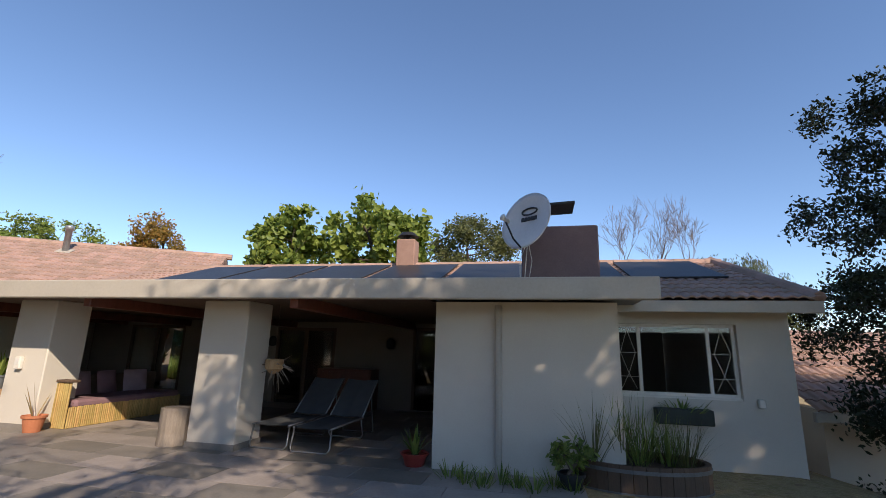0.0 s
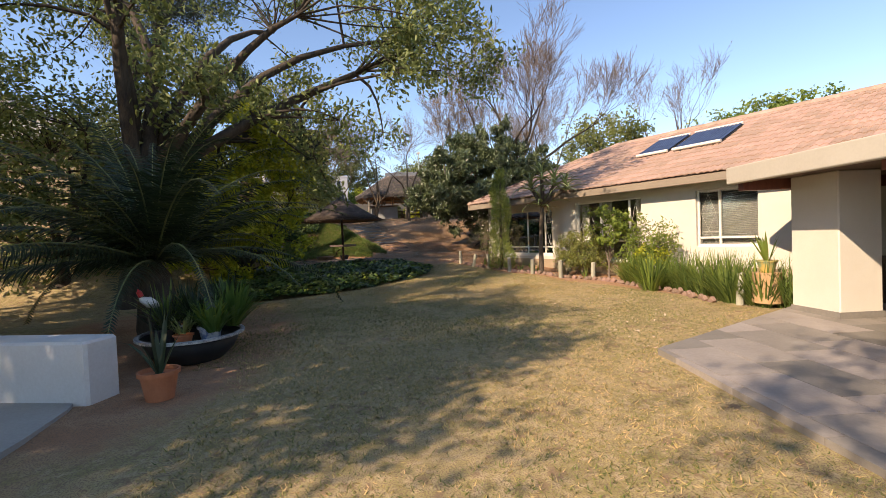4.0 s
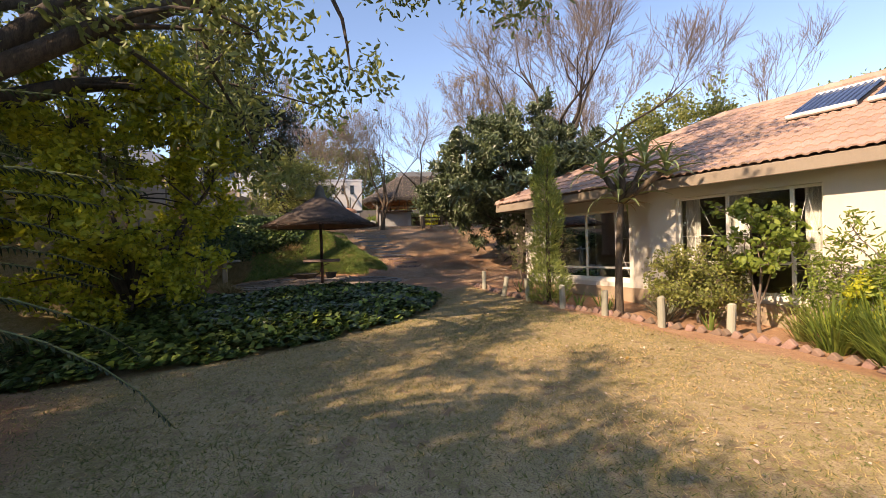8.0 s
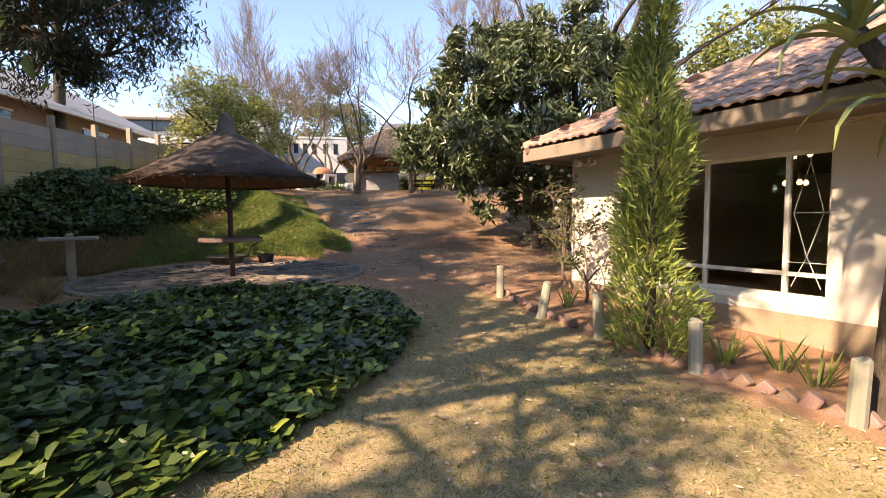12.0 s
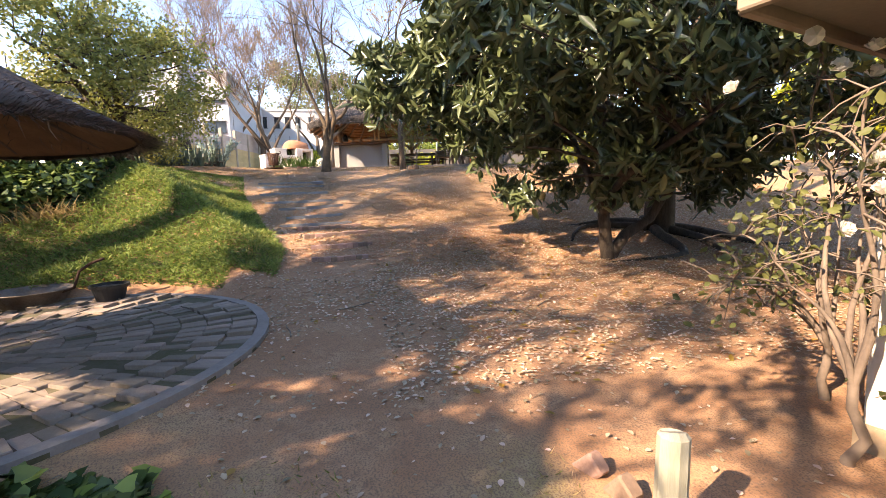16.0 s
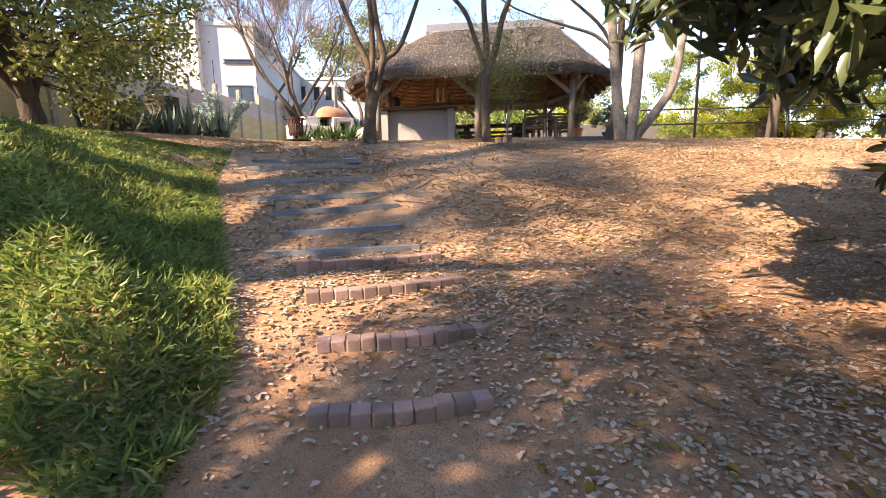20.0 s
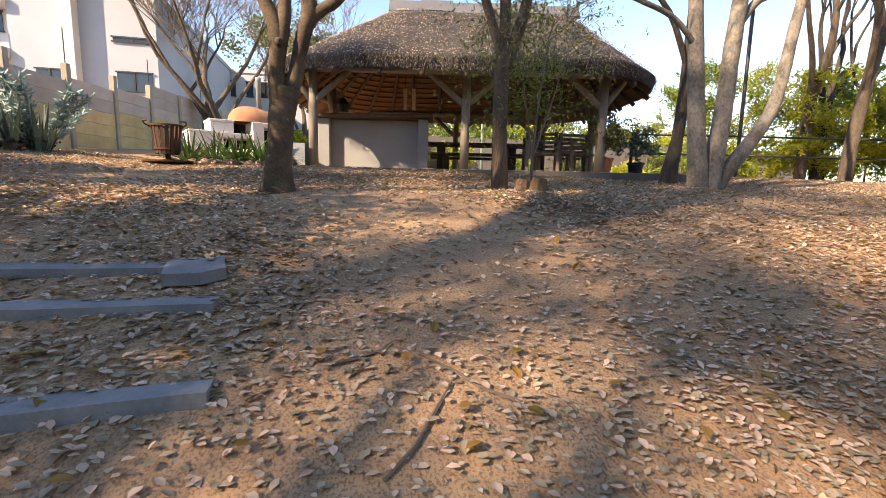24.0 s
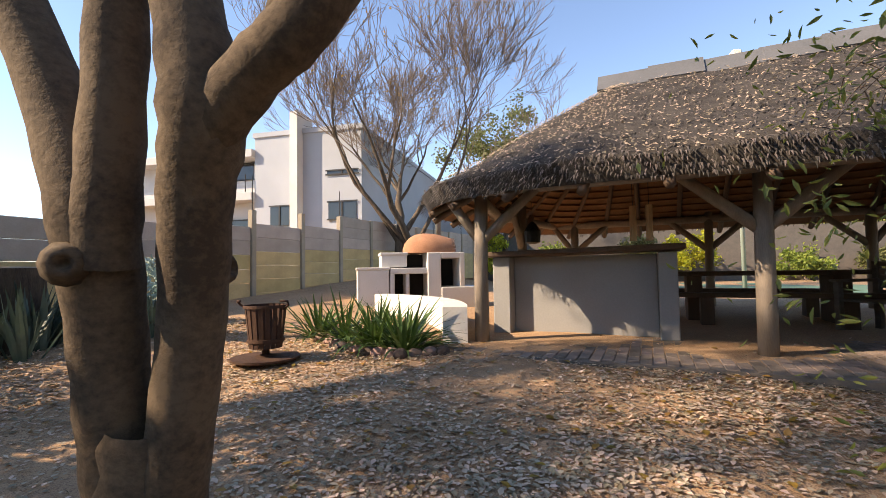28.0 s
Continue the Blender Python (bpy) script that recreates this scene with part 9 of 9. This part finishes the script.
# young willow-leaved sapling and log stumps beside the rough-barked tree
bare_tree("sapling", -35.55, 7.98, "thin multi-stemmed sapling with fresh narrow leaves", [
    ([(0, 0, -0.1), (0.0, 0.0, 0.4), (0.02, 0.03, 0.9), (0.0, 0.1, 1.5)], [0.02, 0.017, 0.014, 0.01], 3),
    ([(0, 0, 0.3), (0.05, -0.12, 0.9), (0.05, -0.25, 1.5)], [0.013, 0.011, 0.008], 3),
    ([(0, 0, 0.35), (-0.05, 0.2, 0.9), (-0.05, 0.35, 1.4)], [0.013, 0.011, 0.008], 3)], TWIG, 511, leaf=leafmat("willow_leaf", (0.24, 0.27, 0.06), (0.16, 0.19, 0.045), thin=0.4), spec=(1.0, 0.05, 0.015), fine=0.002, reach=0.55, kids=(4, 4), shrink=0.75, spread=0.75, lift=0.0, group="sapling")
quads("leaf_mass", *sprays(np.array([(-35.45, 7.8, 4.15)]) + np.random.default_rng(3).normal(size=(1500, 3)) * [0.28, 0.42, 0.5], 3, 0.05, 0.05, 0.014, 0.5, 0.1), leafmat("willow_leaf", (0.24, 0.27, 0.06), (0.16, 0.19, 0.045)), bpy.data.objects["sapling"], "leaf").matrix_parent_inverse = bpy.data.objects["sapling"].matrix_basis.inverted()
for k, (x, y, r, h) in enumerate(((-35.2, 7.72, 0.085, 0.12), (-35.06, 7.86, 0.095, 0.15))):
    t = thing("log_stump", x, y, hz(x, y), 0, "short rough log stump on the ground", "stump", "log stumps")
    part("log", Geo().tube([(0, 0, -0.05), (0.01, 0, h * 0.6), (0.02, 0.01, h)], [r * 1.25, r, r * 0.8], 9), mat("rotten_log", (0.20, 0.125, 0.075), (0.10, 0.062, 0.04), rough=0.95, scale=8, fine=50, bump=0.9, dist=0.02), t)
# loose slate slab and scattered sticks
o = part("loose_slab", Geo().prism([(-0.25, -0.2), (0.2, -0.26), (0.3, 0.0), (0.22, 0.2), (-0.2, 0.24)], -0.03, 0.07), SLEEPER)
o.matrix_basis = pose(-32.74, 4.98, hz(-32.74, 4.98), 3, 4, 20) @ Matrix.Diagonal((0.6, 0.6, 0.6, 1))
tagged(o, "loose grey slate slab at the step end", "slab")
rnd = random.Random(88)
for k in range(46):
    x, y = rnd.uniform(-37, -24), rnd.uniform(4.8, 12)
    L, a = rnd.uniform(0.15, 0.5), rnd.uniform(0, 6.28)
    p = [(math.cos(a) * L * f + rnd.gauss(0, 0.012), math.sin(a) * L * f + rnd.gauss(0, 0.012)) for f in (-0.5, -0.15, 0.2, 0.5)]
    g = Geo().tube([(u, v, hz(x + u, y + v) - hz(x, y)) for u, v in p], [0.007, 0.007, 0.006, 0.003], 5)
    o = part("stick", g, TWIG)
    o.matrix_basis = pose(x, y, hz(x, y) + 0.012)
    tagged(o, "dry fallen stick on the soil", "stick", "fallen sticks")
# surface roots of the tall tree
for k, (a, L) in enumerate(((-0.6, 2.4), (0.3, 2.0), (1.2, 2.2), (-1.6, 1.8), (-2.3, 1.5), (2.4, 1.2))):
    pts = []
    for i in range(8):
        f = i / 7
        aa = a + 0.35 * math.sin(f * 4 + k)
        x, y = -28.6 + math.cos(aa) * (0.2 + L * f), 11.6 + math.sin(aa) * (0.2 + L * f)
        pts.append((x, y, hz(x, y) + 0.06 * (1 - f) - 0.01))
    o = part("root", Geo().tube(pts, [0.11 * (1 - 0.8 * i / 7) for i in range(8)], 8), BARK_DARK, bpy.data.objects["tall_tree"], smooth=True)
    o.matrix_parent_inverse = bpy.data.objects["tall_tree"].matrix_basis.inverted()
# second low limb of the loquat
o = part("limb", Geo().tube([(0.0, 0.05, 0.05), (-0.1, 0.35, 0.35), (-0.1, 0.8, 0.6), (0.0, 1.2, 1.3), (0.1, 1.6, 2.2)], [0.1, 0.09, 0.08, 0.06, 0.04], 10), BARK_DARK, bpy.data.objects["loquat_tree"], smooth=True)


def build_bench_left():
    t = thing("stone_bench", -25.15, -0.42, hz(-25.15, -0.42), 20, "weathered white bench on a short pedestal by the bank", "bench")
    z = 1.30 - hz(-25.15, -0.42)
    part("seat", Geo().box(-0.2, 0.2, -0.42, 0.42, z, z + 0.06, None, 0.012), mat("weathered_white", (0.42, 0.41, 0.36), (0.30, 0.29, 0.25), rough=0.9, scale=5, fine=40), t)
    part("pedestal", Geo().box(-0.06, 0.06, -0.07, 0.07, -0.2, z, None, 0.015), CONCRETE_POST, t)
    part("knob", Geo().lathe([(0.06, z + 0.06), (0.07, z + 0.1), (0.03, z + 0.14)], 12), CONCRETE_POST, t, smooth=True)


build_bench_left()

# ---- beyond the garden ----
def build_court():
    o = part("tennis_court", Geo().box(-58, -46.5, 4.5, 34, 2.7, 3.075), mat("court_green", (0.12, 0.22, 0.15), (0.09, 0.17, 0.12), rough=0.9, scale=2, fine=40))
    tagged(o, "faded green tennis court surface", "court", kind="structure")
    w = thing("far_brick_wall", -59, 15, 3.0, 0, "long pinkish face-brick boundary wall", "wall", kind="structure")
    g = Geo()
    rnd = random.Random(1)
    part("core", Geo().box(0.03, 0.3, -13, 25, -0.4, 2.75), GROUT, w)
    for r in range(36):
        for c in range(160):
            y = -13 + c * 0.24 + (0.12 if r % 2 else 0)
            g.box(0.03, 0.05, y + 0.008, y + 0.232, r * 0.077, r * 0.077 + 0.067)
    ob = part("brick_courses", g, mat("pink_face_brick", (0.48, 0.27, 0.20), (0.38, 0.21, 0.16), rough=0.9, scale=4, fine=40, island=0.2), w, kind="stuff")
    for k in range(9):
        y = 3 + k * 3.4 + rnd.uniform(-1, 1)
        shrub("wall_shrub", -57.6, y, "yellow-green shrub against the brick wall", rnd.uniform(1.3, 2.6), rnd.uniform(0.8, 1.4), (L_YEL, L_LIGHT, L_OLIVE)[k % 3], (110, 0.16, 0.08, 0.2), 600 + k, 26, 0.45)
    # court fence: dark posts, two rails, and a hedge
    f = thing("rail_fence", -40, 13, 3.0, 0, "dark steel post and rail fence by the court", "fence")
    pts = [(-40.3, 12.6), (-39.6, 15), (-38.9, 17.5), (-38.2, 20), (-37.4, 22.5), (-36.5, 25)]
    for i, (x, y) in enumerate(pts):
        h = 4.6 if i == 1 else 1.05
        o = part("post", Geo().tube([(x, y, hz(x, y) - 0.2), (x, y, hz(x, y) + h)], 0.04, 8), DARKSTEEL, f, smooth=True)
        o.matrix_parent_inverse = f.matrix_basis.inverted()
    for (x0, y0), (x1, y1) in zip(pts, pts[1:]):
        for dz in (0.55, 1.0):
            o = part("rail", Geo().tube([(x0, y0, hz(x0, y0) + dz), (x1, y1, hz(x1, y1) + dz)], 0.025, 6), DARKSTEEL, f, smooth=True)
            o.matrix_parent_inverse = f.matrix_basis.inverted()
    for k in range(19):
        x, y = -41.5 + 0.38 * k + rnd.uniform(-0.8, 0.4), 16.5 + k * 1.45
        crown_tree("bamboo_hedge", x, y, "tall yellow-green leafy hedge bush", (0, 0, 0.5), (0, 0, 1.6), (1.6, 1.4, 1.75), TWIG, L_YEL if k % 3 else L_LIGHT, (190, 0.14, 0.04, 0.5), 620 + k, heads=6, clumps=44, radius=0.03, clump=0.4, category="hedge", group="hedge bushes")
    for k in range(10):
        x, y = -58.5, -4 + k * 4.2
        crown_tree("far_tree", x - 6 - rnd.uniform(0, 6), y + 3, "leafy tree beyond the court", (0, 0, 1.4), (0, 0, 3.3), (3.4, 3.2, 2.0), BARK_DARK, (L_SHRUB, L_LIGHT, L_YEL)[k % 3], (170, 0.24, 0.14, 0.3), 650 + k, heads=6, clumps=46, radius=0.15, clump=0.9, group="far trees")
    for x, y, h in ((-47.5, 11.0, 6.5), (-57.5, 25.0, 6.5), (-47.0, 20.0, 4.2)):
        t = thing("flood_mast", x, y, 3.0, 0, "pale green steel floodlight mast, unlit", "mast", "court masts")
        part("mast", Geo().tube([(0, 0, 0), (0, 0, h)], [0.06, 0.045], 10), mat("mast_green", (0.35, 0.42, 0.36), (0.28, 0.34, 0.3), rough=0.5), t, smooth=True)
        part("lamp_head", Geo().box(-0.25, 0.25, -0.12, 0.12, h, h + 0.16, None, 0.03), STEEL_WHITE, t)


build_court()


def flat_house(name, x0, x1, y0, y1, z0, z1, label, windows, material=None):
    """A white modern block; windows as (face, a, b, z, z) with face 'x' (towards the garden) or 'y'."""
    t = thing(name, (x0 + x1) / 2, (y0 + y1) / 2, z0, 0, label, "house")
    inv = t.matrix_basis.inverted()
    material = material or mat("far_white_plaster", (0.52, 0.52, 0.52), (0.46, 0.46, 0.46), rough=0.9, scale=0.9, fine=40, bump=0.2)

    def hp(nm, g, mt, parent=t):
        ob = part(nm, g, mt, parent)
        ob.matrix_parent_inverse = inv if parent is t else Matrix.Identity(4)
        return ob
    hp("wall", Geo().box(x0, x1, y0, y1, z0 - 0.5, z1), material)
    hp("parapet", Geo().box(x0 - 0.06, x1 + 0.06, y0 - 0.06, y1 + 0.06, z1, z1 + 0.18), material)
    for face, a, b, c, d in windows:
        if face == "x":
            w = hp("window", Geo().box(x1 - 0.05, x1 + 0.03, a, b, c, d), GLASS_FAR)
            hp("frame", Geo().box(x1 + 0.03, x1 + 0.06, a - 0.05, b + 0.05, c - 0.05, c).box(x1 + 0.03, x1 + 0.06, a - 0.05, b + 0.05, d, d + 0.05).box(x1 + 0.031, x1 + 0.06, (a + b) / 2 - 0.03, (a + b) / 2 + 0.03, c, d), DARKSTEEL, w)
        else:
            w = hp("window", Geo().box(a, b, y1 - 0.05, y1 + 0.03, c, d), GLASS_FAR)
            hp("frame", Geo().box(a - 0.05, b + 0.05, y1 + 0.03, y1 + 0.06, c - 0.05, c).box(a - 0.05, b + 0.05, y1 + 0.03, y1 + 0.06, d, d + 0.05), DARKSTEEL, w)
    return t


BLUE_PLASTER = mat("pale_blue_plaster", (0.40, 0.43, 0.47), (0.35, 0.38, 0.42), rough=0.85, scale=1, fine=30, bump=0.1)
th = flat_house("white_house", -60, -48.7, -5.0, -0.6, 4.0, 9.0, "tall pale blue-grey modern house beyond the boundary wall", [("x", -1.9, -0.8, 5.75, 6.35), ("x", -4.3, -3.5, 5.6, 6.3), ("x", -1.95, -0.75, 7.4, 7.5)], BLUE_PLASTER)
o = part("fin", Geo().box(-49.4, -48.3, -3.25, -2.95, 3.6, 9.75), WHITEPLASTER, th, "white vertical fin")
o.matrix_parent_inverse = th.matrix_basis.inverted()
# First, widest pane is a dark band for the balcony recess shade.
th = flat_house("white_house", -60, -49.2, -13.0, -5.0, 4.0, 8.5, "white modern house wing, dark pane for its balcony shade", [("x", -9.8, -5.4, 7.55, 8.15), ("x", -9.8, -8.0, 5.0, 6.0), ("x", -7.3, -5.5, 5.0, 5.9)])
for z in (6.6, 8.25):
    o = part("balcony_band", Geo().box(-49.2, -48.5, -13.0, -5.0, z, z + 0.3, None, 0.01), mat("far_white_plaster", (0.52, 0.52, 0.52)), th)
    o.matrix_parent_inverse = th.matrix_basis.inverted()
for k in range(7):
    o = part("baluster", Geo().tube([(-48.55, -12.5 + k * 1.2, 6.9), (-48.55, -12.5 + k * 1.2, 7.6)], 0.02, 6), DARKSTEEL, th)
    o.matrix_parent_inverse = th.matrix_basis.inverted()
flat_house("white_house", -70, -59.6, -1.3, 5.0, 4.0, 8.95, "white house with a row of small square windows", [("x", a, a + 0.38, 7.65, 8.45) for a in (-0.7, 0.25, 1.05, 1.85, 2.87, 3.8)])


def build_neighbour():
    t = thing("neighbour_house", -31.5, -7.0, 2.65, -10, "neighbour's house with grey tile roof and yellow eave", "house")
    part("wall", Geo().box(-6, 8, -4, 2.2, -0.5, 2.6), mat("tan_plaster", (0.26, 0.2, 0.145), (0.2, 0.155, 0.11), rough=0.9, scale=1.5, fine=40), t)
    g = Geo()
    g.add([(-6.6, 2.8, 2.55), (8.6, 2.8, 2.55), (8.6, -1, 4.5), (-6.6, -1, 4.5), (-6.6, -4.8, 2.55), (8.6, -4.8, 2.55)], [(0, 1, 2, 3), (3, 2, 5, 4), (0, 3, 4), (1, 5, 2)])
    part("roof", g, mat("grey_roof_tile", (0.42, 0.41, 0.40), (0.32, 0.31, 0.30), rough=0.85, scale=3, fine=40), t)
    g = Geo()
    sl = math.atan2(1.95, 3.8)
    for r in range(13):
        g.box(-6.6, 8.6, 0, 0.3, 0.0, 0.03, Matrix.Translation((0, 2.8 - r * 0.31, 2.56 + r * 0.31 * 1.95 / 3.8)) @ Matrix.Rotation(math.pi - sl - 0.06, 4, "X") @ Matrix.Translation((0, -0.02, -0.04)))
    part("tile_mass", g, mat("grey_roof_tile", (0.42, 0.41, 0.40)), t, kind="stuff")
    part("gutter", Geo().box(-6.6, 8.6, 2.75, 2.9, 2.42, 2.56, None, 0.01), STEEL_WHITE, t)
    for x in (-3.5, 0.5, 4.5):
        w = part("window", Geo().box(x - 0.6, x + 0.6, 2.18, 2.24, 1.3, 2.2), GLASS_FAR, t)
        part("frame", Geo().box(x - 0.66, x + 0.66, 2.2, 2.26, 1.24, 1.3).box(x - 0.66, x + 0.66, 2.2, 2.26, 2.2, 2.26), STEEL_WHITE, w)


build_neighbour()
# electric fence stand-offs along the boundary wall
a, b = Vector((-30, -2.2, 0)), Vector((-40.2, -0.4, 0))
d = (b - a).normalized()
f = thing("electric_fence", a.x, a.y, 4.0, 0, "thin electric fence wires on dark rods above the wall", "fence")
for i in range(-2, 9):
    p = a + d * (i * 3.0 + 0.13)
    z = float(np.interp(i * 3.0, [-9, 0, 13.4, 30], [4.0, 4.3, 5.2, 5.6]))
    o = part("rod", Geo().tube([(p.x, p.y, z - 0.5), (p.x, p.y, z + 0.75)], 0.012, 6), DARKSTEEL, f)
    o.matrix_parent_inverse = f.matrix_basis.inverted()

# unseen wall closing the walk's start, added to darken window reflections
o = part("garden_wall", Geo().box(-11, 15, -9.8, -9.55, -0.4, 2.6, None, 0.02), mat("brown_reflected_wall", (0.16, 0.12, 0.09), (0.11, 0.085, 0.065), rough=0.9, scale=2, fine=40))
tagged(o, "unseen plain brown wall added to darken window reflections", "wall", kind="structure")
